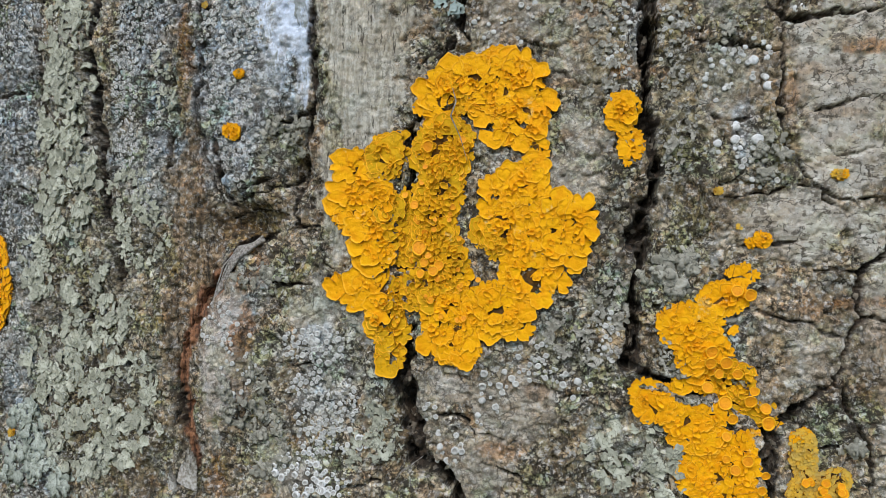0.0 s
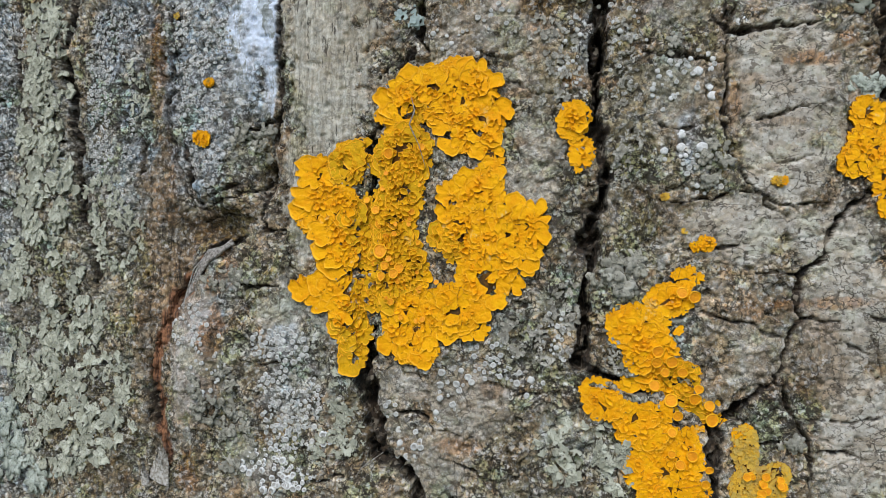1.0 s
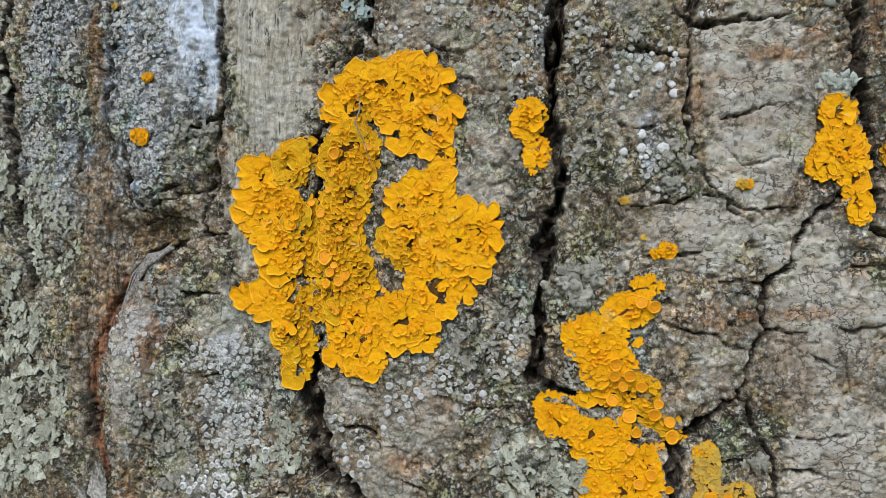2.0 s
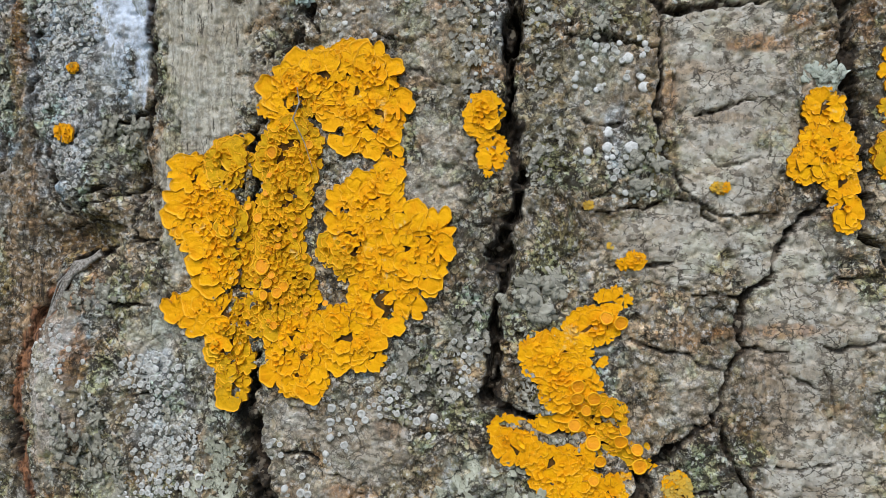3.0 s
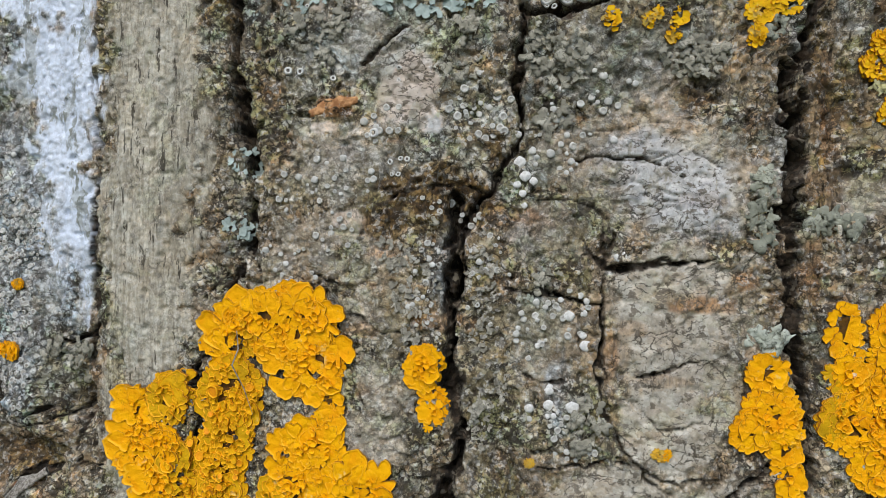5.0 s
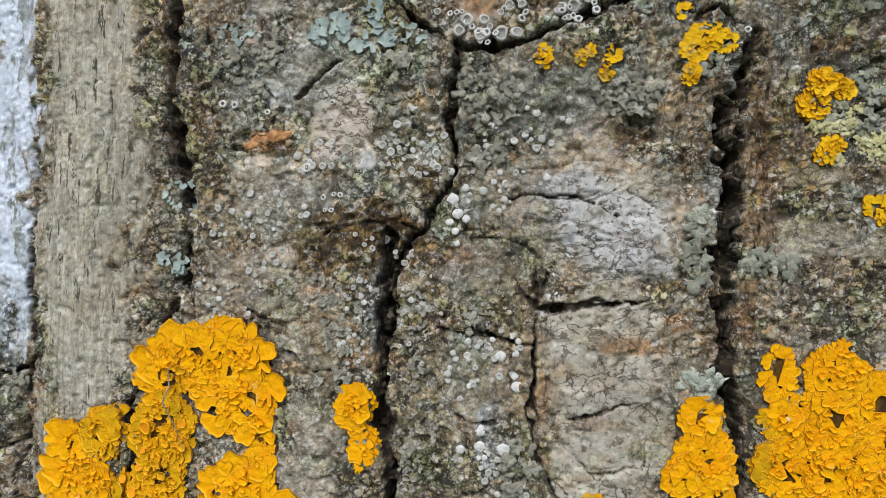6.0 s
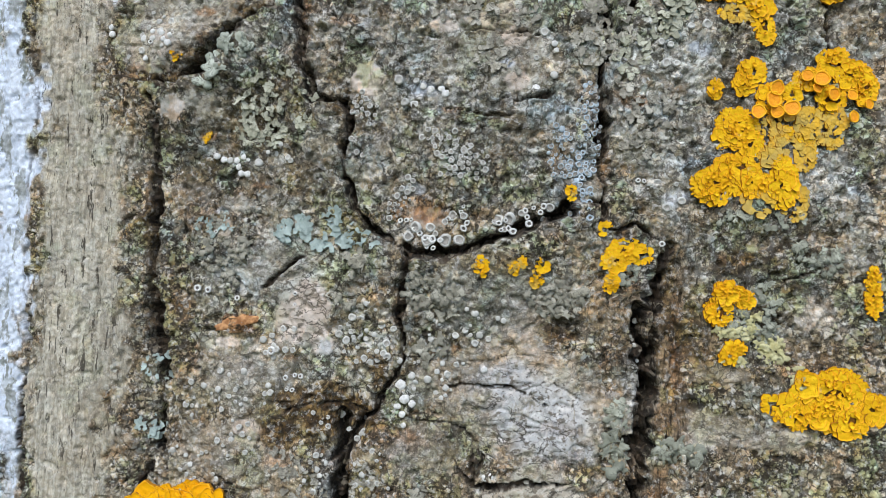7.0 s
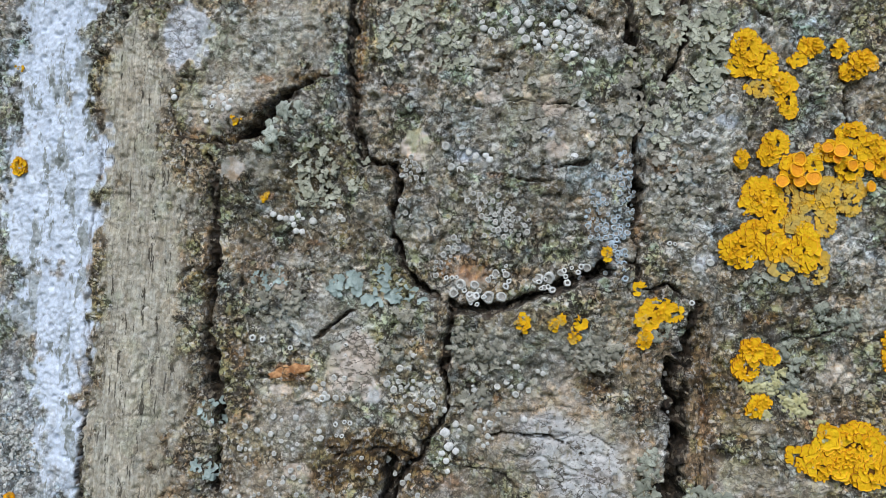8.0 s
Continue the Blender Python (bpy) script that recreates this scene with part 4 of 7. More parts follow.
    # pale crumbs; seams too narrow for the mesh get their shade as dark colour
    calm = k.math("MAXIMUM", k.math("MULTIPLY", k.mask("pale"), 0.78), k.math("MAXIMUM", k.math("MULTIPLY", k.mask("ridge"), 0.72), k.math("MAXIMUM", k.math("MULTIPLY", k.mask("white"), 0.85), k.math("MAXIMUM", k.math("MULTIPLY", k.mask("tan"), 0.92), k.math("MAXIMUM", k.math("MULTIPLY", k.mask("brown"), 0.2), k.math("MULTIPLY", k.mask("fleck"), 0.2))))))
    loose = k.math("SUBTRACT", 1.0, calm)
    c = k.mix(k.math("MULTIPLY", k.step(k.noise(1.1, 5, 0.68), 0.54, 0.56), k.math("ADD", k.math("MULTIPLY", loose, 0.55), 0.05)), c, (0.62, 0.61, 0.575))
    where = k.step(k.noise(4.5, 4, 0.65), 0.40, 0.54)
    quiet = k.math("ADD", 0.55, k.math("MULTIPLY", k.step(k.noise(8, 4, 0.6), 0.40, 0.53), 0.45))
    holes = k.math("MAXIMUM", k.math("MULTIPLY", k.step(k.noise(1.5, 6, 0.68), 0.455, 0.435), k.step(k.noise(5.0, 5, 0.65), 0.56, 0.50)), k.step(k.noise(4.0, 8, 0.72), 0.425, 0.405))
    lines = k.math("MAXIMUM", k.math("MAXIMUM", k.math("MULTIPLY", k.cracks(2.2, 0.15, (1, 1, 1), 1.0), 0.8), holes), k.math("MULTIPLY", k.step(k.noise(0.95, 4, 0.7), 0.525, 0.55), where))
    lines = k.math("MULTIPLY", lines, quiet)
    c = k.mix(k.math("MULTIPLY", k.math("MULTIPLY", lines, loose), 0.92), c, seam_shade)
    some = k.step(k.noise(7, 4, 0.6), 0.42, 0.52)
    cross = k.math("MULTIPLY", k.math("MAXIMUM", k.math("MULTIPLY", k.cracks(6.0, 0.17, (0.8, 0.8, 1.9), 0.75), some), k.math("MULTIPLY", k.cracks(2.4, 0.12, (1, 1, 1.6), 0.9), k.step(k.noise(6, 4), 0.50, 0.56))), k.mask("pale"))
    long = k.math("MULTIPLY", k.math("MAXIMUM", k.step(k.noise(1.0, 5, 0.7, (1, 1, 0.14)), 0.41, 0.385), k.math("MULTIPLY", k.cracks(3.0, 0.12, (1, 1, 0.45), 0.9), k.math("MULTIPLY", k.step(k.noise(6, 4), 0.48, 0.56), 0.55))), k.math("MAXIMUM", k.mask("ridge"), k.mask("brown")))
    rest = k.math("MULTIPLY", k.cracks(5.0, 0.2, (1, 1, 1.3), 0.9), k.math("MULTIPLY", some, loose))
    c = k.mix(k.math("MULTIPLY", k.math("MAXIMUM", k.math("MAXIMUM", cross, long), rest), 0.85), c, seam_shade)
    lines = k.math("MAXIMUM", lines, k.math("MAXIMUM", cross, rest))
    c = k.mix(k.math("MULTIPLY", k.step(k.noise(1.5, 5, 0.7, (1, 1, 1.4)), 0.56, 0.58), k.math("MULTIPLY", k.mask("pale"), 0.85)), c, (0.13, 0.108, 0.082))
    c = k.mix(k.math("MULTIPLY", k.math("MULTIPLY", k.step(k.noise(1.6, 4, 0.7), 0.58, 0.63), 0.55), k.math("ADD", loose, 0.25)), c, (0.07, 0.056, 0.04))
    # grain at two sizes
    for size, low, high in ((0.75, 0.86, 1.10), (2.3, 0.86, 1.08)):
        grain = k.step(k.noise(size, 6, 0.68), 0.47, 0.53)
        c = k.mix(k.math("ADD", k.math("MULTIPLY", loose, 0.85), 0.15), c, k.mix(1.0, c, k.mix(grain, (low, low, low), (high, high, high)), "MULTIPLY"))
    # shade painted near-black into the fissures, broken by a few paler crumbs
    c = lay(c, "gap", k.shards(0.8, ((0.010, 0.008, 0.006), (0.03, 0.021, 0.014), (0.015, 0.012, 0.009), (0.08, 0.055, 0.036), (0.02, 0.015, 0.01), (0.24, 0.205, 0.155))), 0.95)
    c = lay(c, "wound", mottle(0.9, (0.06, 0.026, 0.014), (0.34, 0.155, 0.075), 0.40, 0.60, (1, 1, 0.12)), 0.92)
    k.put(b.inputs["Base Color"], c)
    n = nt.nodes.new("ShaderNodeBump")
    n.inputs["Distance"].default_value = 0.0005
    k.put(n.inputs["Strength"], k.math("ADD", k.math("MULTIPLY", loose, 0.7), 0.2))
    relief = k.math("ADD", k.math("MULTIPLY", small, 0.5), k.math("MULTIPLY", tiny, 0.4))
    nt.links.new(k.math("SUBTRACT", relief, k.math("MULTIPLY", lines, 0.5)), n.inputs["Height"])
    nt.links.new(n.outputs["Normal"], b.inputs["Normal"])
    return m


def lobe_material(name, base, deep, warm):
    m, nt, b = shader(name, 0.75)
    b.inputs["Specular IOR Level"].default_value = 0.15
    k = Kit(nt)
    c = k.mix(k.step(k.random(), 0.0, 1.0), base, warm)
    c = k.mix(k.math("MULTIPLY", k.step(k.noise(2.6, 4), 0.46, 0.66), 0.55), c, deep)
    c = k.mix(k.math("MULTIPLY", k.step(k.noise(0.55, 3), 0.56, 0.7), 0.35), c, deep)
    c = k.mix(k.math("MULTIPLY", k.step(k.noise(1.1, 5, 0.7), 0.62, 0.66), 0.6), c, (0.30, 0.13, 0.004))
    c = k.mix(k.math("MULTIPLY", k.step(k.noise(4.5, 6, 0.7), 0.62, 0.68), 0.55), c, (0.72, 0.55, 0.22))
    k.put(b.inputs["Base Color"], c)
    k.bump(b, k.noise(1.0, 4), 0.0004, 0.8)
    return m


def plain(name, a, b2, size, roughness=0.85, bump=0.0002, island=0.0):
    m, nt, b = shader(name, roughness)
    k = Kit(nt)
    c = k.mix(k.step(k.noise(size, 4), 0.35, 0.65), a, b2)
    if island > 0.5:
        c = k.mix(k.math("MULTIPLY", k.seams(1.3, 0.03), 0.6), c, (0.05, 0.045, 0.035))
    if island:
        c = k.mix(k.math("MULTIPLY", k.math("FRACT", k.math("ADD", k.island(), k.random())), island), c, k.mix(0.5, a, (0.06, 0.06, 0.05)))
    k.put(b.inputs["Base Color"], c)
    k.bump(b, k.noise(size * 0.4, 3), bump, 0.8)
    return m


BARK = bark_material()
YELLOW = lobe_material("lichen_yellow", (0.85, 0.38, 0.001), (0.78, 0.285, 0.001), (0.88, 0.43, 0.001))
GOLD = lobe_material("lichen_golden_yellow", (0.76, 0.43, 0.006), (0.68, 0.34, 0.004), (0.80, 0.50, 0.010))
OLIVE = lobe_material("lichen_olive_yellow", (0.62, 0.35, 0.005), (0.38, 0.21, 0.006), (0.72, 0.37, 0.004))
OCHRE = lobe_material("lichen_pale_ochre", (0.58, 0.40, 0.08), (0.42, 0.31, 0.11), (0.72, 0.42, 0.035))
# dark brown for the base, painted shade in the gaps between lobes
GAP_SHADE = plain("lichen_gap_shade", (0.14, 0.06, 0.004), (0.045, 0.024, 0.006), 1.5)
# darker orange on the lobes' skirts, outline shading put into the colour
EDGE_SHADE = plain("lichen_edge_shade", (0.46, 0.19, 0.003), (0.28, 0.11, 0.004), 1.0)
CREAM = plain("lichen_pale_cream", (0.50, 0.46, 0.22), (0.60, 0.57, 0.34), 1.2, 0.9, 0.0002, 0.5)
CUP = plain("lichen_rim_yellow", (0.93, 0.475, 0.008), (0.88, 0.41, 0.004), 1.0, 0.6)
DISC = plain("cup_disc_orange", (0.88, 0.36, 0.004), (0.80, 0.29, 0.006), 1.0, 0.55)
FLAKE = plain("grey_green_flake", (0.27, 0.28, 0.215), (0.45, 0.465, 0.375), 1.8, 0.9, 0.0002, 0.75)
FLAKE_BLUE = plain("blue_grey_flake", (0.34, 0.37, 0.30), (0.54, 0.57, 0.49), 1.8, 0.9, 0.0002, 0.55)
FLAKE_TAN = plain("tan_grey_flake", (0.28, 0.265, 0.205), (0.46, 0.44, 0.365), 1.8, 0.9, 0.0002, 0.75)
WHITE_RIM = plain("white_cup_rim", (0.48, 0.475, 0.44), (0.66, 0.655, 0.62), 0.8, 0.9, 0.0001, 0.35)
WHITE_DISC = plain("white_cup_disc", (0.40, 0.385, 0.35), (0.56, 0.55, 0.51), 0.6, 0.9, 0.0001, 0.5)
DARK_DISC = plain("grey_cup_disc", (0.24, 0.225, 0.20), (0.42, 0.40, 0.365), 0.6, 0.9, 0.0001, 0.4)
FROND_BLUE = plain("blue_green_frond", (0.27, 0.335, 0.31), (0.43, 0.51, 0.48), 1.8, 0.9, 0.0002, 0.4)
FROND_TAN = plain("grey_tan_frond", (0.26, 0.24, 0.19), (0.52, 0.495, 0.42), 1.1, 0.9, 0.0002, 0.6)
FROND_GREEN = plain("grey_green_frond", (0.36, 0.36, 0.265), (0.58, 0.58, 0.465), 1.6, 0.9, 0.0002, 0.65)
BLUE_RIM = plain("blue_cup_rim", (0.36, 0.44, 0.50), (0.54, 0.62, 0.68), 0.8, 0.9, 0.0001, 0.3)
RING_DISC = plain("dark_cup_disc", (0.10, 0.09, 0.08), (0.20, 0.18, 0.165), 0.6, 0.9, 0.0001, 0.3)
WOOD = plain("dead_fibre", (0.15, 0.13, 0.105), (0.40, 0.37, 0.33), 0.5)
CHALK = plain("chalk_white_cup", (0.56, 0.555, 0.53), (0.74, 0.735, 0.71), 0.5, 0.9, 0.0001)
SHRED = plain("pale_bark_shred", (0.26, 0.225, 0.18), (0.62, 0.59, 0.54), 0.7)
CHIP = plain("orange_chip", (0.30, 0.13, 0.05), (0.58, 0.31, 0.14), 0.9)
GROUND = plain("leaf_litter_ground", (0.10, 0.085, 0.05), (0.09, 0.11, 0.04), 90, 0.95, 0.01)

# ---- meshes ----
def mesh_from(name, verts, quads, mats, smooth_faces=True, index=None):
    """A mesh from arrays of corners and four-sided faces (a repeated last corner makes a triangle's edge)."""
    me = bpy.data.meshes.new(name)
    verts, quads = np.asarray(verts, np.float32), np.asarray(quads, np.int32)
    n = len(quads)
    me.vertices.add(len(verts))
    me.vertices.foreach_set("co", verts.ravel())
    me.loops.add(4 * n)
    me.loops.foreach_set("vertex_index", quads.ravel())
    me.polygons.add(n)
    me.polygons.foreach_set("loop_start", np.arange(0, 4 * n, 4, dtype=np.int32))
    me.polygons.foreach_set("use_smooth", np.full(n, smooth_faces))
    for mat in mats:
        me.materials.append(mat)
    if index is not None:
        me.polygons.foreach_set("material_index", np.asarray(index, np.int32))
    me.update(calc_edges=True)
    return me


def grid_quads(rows, cols, wrap=False):
    i, j = np.meshgrid(np.arange(rows - 1), np.arange(cols if wrap else cols - 1), indexing="ij")
    i, j = i.ravel(), j.ravel()
    j2 = (j + 1) % cols
    return np.stack([i * cols + j, i * cols + j2, (i + 1) * cols + j2, (i + 1) * cols + j], -1)


def thing(name, place, label, category, group="", kind=""):
    ob = new(name)
    ob.matrix_basis = Matrix.Translation(place)
    ob.empty_display_size = 0.005
    return tagged(ob, label, category, group, kind)


def part(name, me, parent, m=None, label="", kind=""):
    ob = new(name, me)
    ob.parent = parent
    top = parent
    where = Vector((0, 0, 0))
    while top:
        where += top.matrix_basis.translation
        top = top.parent
    ob.matrix_basis = Matrix.Translation(-where) @ (m if m is not None else Matrix.Identity(4))
    return tagged(ob, label, "", "", kind)


def frame_at(u, v, h, turn, pitch, roll, size):
    """The pose of a small piece on the bark: x along its turn in the surface, z out of it; size in millimetres."""
    a = (u - CX) / R
    out = Vector((math.sin(a), -math.cos(a), 0))
    east = Vector((math.cos(a), math.sin(a), 0))
    m = Matrix((east, Vector((0, 0, 1)), out)).transposed().to_4x4()
    spot = surface(u, v, h)
    return Matrix.Translation(spot) @ m @ Matrix.Rotation(turn, 4, "Z") @ Matrix.Rotation(-pitch, 4, "Y") @ Matrix.Rotation(roll, 4, "X") @ Matrix.Scale(size / 1000, 4)


# ---- the trunk, plate by plate ----
trunk = thing("tree_trunk", (CX / 1000, CY / 1000, 0), "broad old tree trunk with deeply fissured grey-brown bark", "tree trunk")
column = np.zeros((len(vs) - 1, len(us) - 1), int)
mu, mv = (us[:-1] + us[1:]) / 2, (vs[:-1] + vs[1:]) / 2
MU, MV = np.meshgrid(mu, mv)
WMU, WMV = WU[:-1, :-1], WV[:-1, :-1]
LINES = [
    [(-109.0, -100.0), (-97.0, -30.0), (-86.0, 0.0), (-88.0, 62.0), (-90.0, 160.0)],
    [(-57.0, -100.0), (-57.0, -45.0), (-49.0, -5.0), (-50.0, 30.0), (-54.0, 62.0), (-58.0, 160.0)],
    [(-33.0, -100.0), (-33.0, 60.0), (-35.0, 90.0), (-40.0, 160.0)],
    [(4.0, -100.0), (-6.0, -20.0), (-3.0, 25.0), (0.0, 60.0), (-2.0, 100.0), (2.0, 160.0)],
    [(36.0, -100.0), (34.0, 0.0), (36.0, 45.0), (44.0, 60.0), (44.0, 78.0), (30.0, 110.0), (26.0, 160.0)],
    [(88.0, -100.0), (88.0, 50.0), (88.0, 74.0), (78.0, 84.0), (77.0, 160.0)],
]
for line in LINES:
    vv, uu = [q[1] for q in line], [q[0] for q in line]
    column += WMU > np.interp(WMV, vv, uu)
for k, cut in enumerate((-30.0, 14.0, 44.0, 80.0, 108.0)):
    column += 10 * (WMV > cut + 5 * np.sin(1.7 * (column % 10) + k))
edge = (MU < U0 + 1) | (MU > U1 - 1) | (MV < W0 + 1) | (MV > W1 - 1)
column[edge] = 999
spots = surface(U, V, H).reshape(-1, 3)
flare = np.clip((0.5 - spots[:, 2]) / 0.5, 0, 1) ** 2
spots[:, 0] += flare * 0.35 * (spots[:, 0] - CX / 1000)
spots[:, 1] += flare * 0.35 * (spots[:, 1] - CY / 1000)
quads = grid_quads(len(vs), len(us))
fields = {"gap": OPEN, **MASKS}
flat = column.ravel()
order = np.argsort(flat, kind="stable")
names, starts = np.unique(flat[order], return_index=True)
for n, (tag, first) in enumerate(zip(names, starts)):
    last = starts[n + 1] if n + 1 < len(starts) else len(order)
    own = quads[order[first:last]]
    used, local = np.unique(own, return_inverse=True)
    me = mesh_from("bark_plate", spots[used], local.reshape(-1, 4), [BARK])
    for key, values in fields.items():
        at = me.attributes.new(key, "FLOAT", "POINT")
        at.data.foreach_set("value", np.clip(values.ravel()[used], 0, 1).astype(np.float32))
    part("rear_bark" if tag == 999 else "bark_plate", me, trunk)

rim = spots.reshape(len(vs), len(us), 3)[-1, :-1]
middle = rim.mean(0)
crown = np.concatenate([rim, middle + (rim - middle) * 0.5 + [0, 0, 0.06], middle + (rim - middle) * 0.001 + [0, 0, 0.08]])
part("trunk_top", mesh_from("trunk_top", crown, grid_quads(3, len(rim), True), [WOOD]), trunk)

# ---- leafy yellow lichen ----


def lobe_mesh(seed, sub, spread, curl):
    """A flat fan-shaped lobe, one unit long from its root at the origin, cut into rounded tips with a fine raised margin."""
    r = random.Random(seed)
    cols, radii = 29, (0.0, 0.32, 0.62, 0.83, 0.93, 0.972, 1.0, 0.98)
    ph, verts = r.uniform(0, 6), []
    cuts = sorted(r.uniform(-0.85, 0.85) for _ in range(sub - 1))
    depth = [r.uniform(0.15, 0.5) for _ in cuts]
    skew, scallop, shift = r.uniform(-0.3, 0.3), r.choice((2, 3, 4)), r.uniform(0, 3)
    wave = [r.uniform(0, 6.28) for _ in range(3)]
    for n, q in enumerate(radii):
        for c in range(cols):
            s = c / (cols - 1) * 2 - 1
            a = s * spread + skew * (1 - s * s)
            rad = 0.97 - 0.22 * (1 - abs(math.sin(scallop * math.pi * (s + 1) / 2 + shift)) ** 0.6) + 0.035 * math.sin(9 * a + wave[1]) + 0.02 * math.sin(15 * a + wave[2])
            for cut, deep in zip(cuts, depth):
                rad -= deep * math.exp(-((s - cut) / 0.06) ** 2)
            rad *= 1 - 0.18 * s * s
            if q < 0.6:
                rad = rad * 0.35 + 0.60
            x, y = q * rad * math.cos(a) - 0.15, q * rad * math.sin(a) * 0.95
            z = 0.05 * math.sin(q * 2.6) + 0.5 * curl * q ** 5 + 0.022 * q * math.sin(3.1 * a + ph) + 0.02 * q * math.sin(7 * a + 2 * ph) + 0.012 * math.sin(9 * q + ph)
            if n in (5, 6):
                z += 0.045
            if n == 7:
                z -= 0.14
            verts.append((x, y, z + r.uniform(-0.006, 0.006)))
    return verts, grid_quads(len(radii), cols)


ROUND = 6
LOBE_SHAPES = [lobe_mesh(140 + i, 1 + i % 2, radians((105, 80, 120)[i % 3]), (0.03, 0.06, -0.03)[i % 3]) for i in range(ROUND)]
LOBE_SHAPES += [lobe_mesh(40 + i, 2 + i % 4, radians((70, 92, 112, 80)[i % 4]), (0.05, 0.0, 0.10, -0.04, 0.07)[i % 5]) for i in range(14)]
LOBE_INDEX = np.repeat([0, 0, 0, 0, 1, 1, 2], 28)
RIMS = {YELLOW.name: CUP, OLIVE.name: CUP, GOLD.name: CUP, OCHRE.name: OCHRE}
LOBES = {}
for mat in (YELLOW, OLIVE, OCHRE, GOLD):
    LOBES[mat.name] = [mesh_from("lobe", v, q, [mat, RIMS[mat.name], EDGE_SHADE], True, LOBE_INDEX) for v, q in LOBE_SHAPES]


def ruffle_mesh(seed):
    """A small crinkled lobe with an upturned wavy rim, one unit in radius."""
    r = random.Random(seed)
    cols, k, ph, ph2 = 18, r.choice((2, 3, 3, 4, 5)), r.uniform(0, 6.28), r.uniform(0, 6.28)
    narrow, deep = r.uniform(0.55, 1.0), r.uniform(0.1, 0.34)
    verts = []
    for p, z in ((0.3, -0.6), (0.80, -0.05), (1.0, 0.40), (0.96, 0.50), (0.86, 0.36), (0.5, 0.0), (0.001, 0.02)):
        for c in range(cols):
            a = 2 * math.pi * c / cols
            f = 1 + deep * math.sin(k * a + ph) + 0.1 * math.sin((k + 2) * a + ph2)
            verts.append((p * f * math.cos(a), p * f * math.sin(a) * narrow, z + 0.16 * p * math.sin((k + 1) * a + ph2)))
    return verts, grid_quads(7, cols, True)


RUFFLE_SHAPES = [ruffle_mesh(700 + i) for i in range(16)]
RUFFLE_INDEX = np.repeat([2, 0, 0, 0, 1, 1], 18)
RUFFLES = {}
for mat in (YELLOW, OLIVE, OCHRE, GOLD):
    RUFFLES[mat.name] = [mesh_from("lobe", v, q, [RIMS[mat.name], mat, EDGE_SHADE], True, RUFFLE_INDEX) for v, q in RUFFLE_SHAPES]


def lathe(profile, cols, wobble=0.0, seed=0):
    r = random.Random(seed)
    f = [1 + r.uniform(-wobble, wobble) for _ in range(cols)]
    verts = [(p * math.cos(2 * math.pi * c / cols) * f[c], p * math.sin(2 * math.pi * c / cols) * f[c], z) for p, z in profile for c in range(cols)]
    return verts, grid_quads(len(profile), cols, True)


CUP_RIMS = [mesh_from("fruiting_cup", *lathe([(0.35, -0.35), (0.8, 0.0), (0.98, 0.28), (1.0, 0.40), (0.90, 0.44), (0.80, 0.36), (0.78, 0.24)], 14, 0.07, s), [CUP]) for s in range(4)]
CUP_DISCS = [mesh_from("disc", *lathe([(0.82, 0.30), (0.6, 0.31), (0.3, 0.27), (0.001, 0.25)], 14, 0.05, s), [DISC]) for s in range(4)]


def inside(blobs, holes, u, v, seed):
    """Millimetres inside the outline of a thallus."""
    f = np.full(np.shape(u), -99.0)
    for a, b, ra, rb in blobs:
        f = np.maximum(f, (1 - np.hypot((u - a) / ra, (v - b) / rb)) * min(ra, rb))
    for a, b, ra, rb in holes:
        f = np.minimum(f, -(1 - np.hypot((u - a) / ra, (v - b) / rb)) * min(ra, rb))
    return f + 0.5 * vnoise(np.asarray(u), np.asarray(v), 3.0, 3.0, seed)


def scatter(u0, u1, v0, v1, gap, r):
    """Places in a rectangle that keep about gap millimetres from one another."""
    placed, grid_ = [], collections.defaultdict(list)
    for _ in range(int(5 * (u1 - u0) * (v1 - v0) / (gap * gap))):
        u, v = r.uniform(u0, u1), r.uniform(v0, v1)
        i, j = int(u // gap), int(v // gap)
        if any((u - x) ** 2 + (v - y) ** 2 < gap * gap for a in (-1, 0, 1) for b in (-1, 0, 1) for x, y in grid_[i + a, j + b]):
            continue
        grid_[i, j].append((u, v))
        placed.append((u, v))
    return placed


def within(patches, u, v, r):
    return any(math.hypot((u - a) / ra, (v - c) / rc) + r.gauss(0, 0.1) < 1 for a, c, ra, rc in patches)


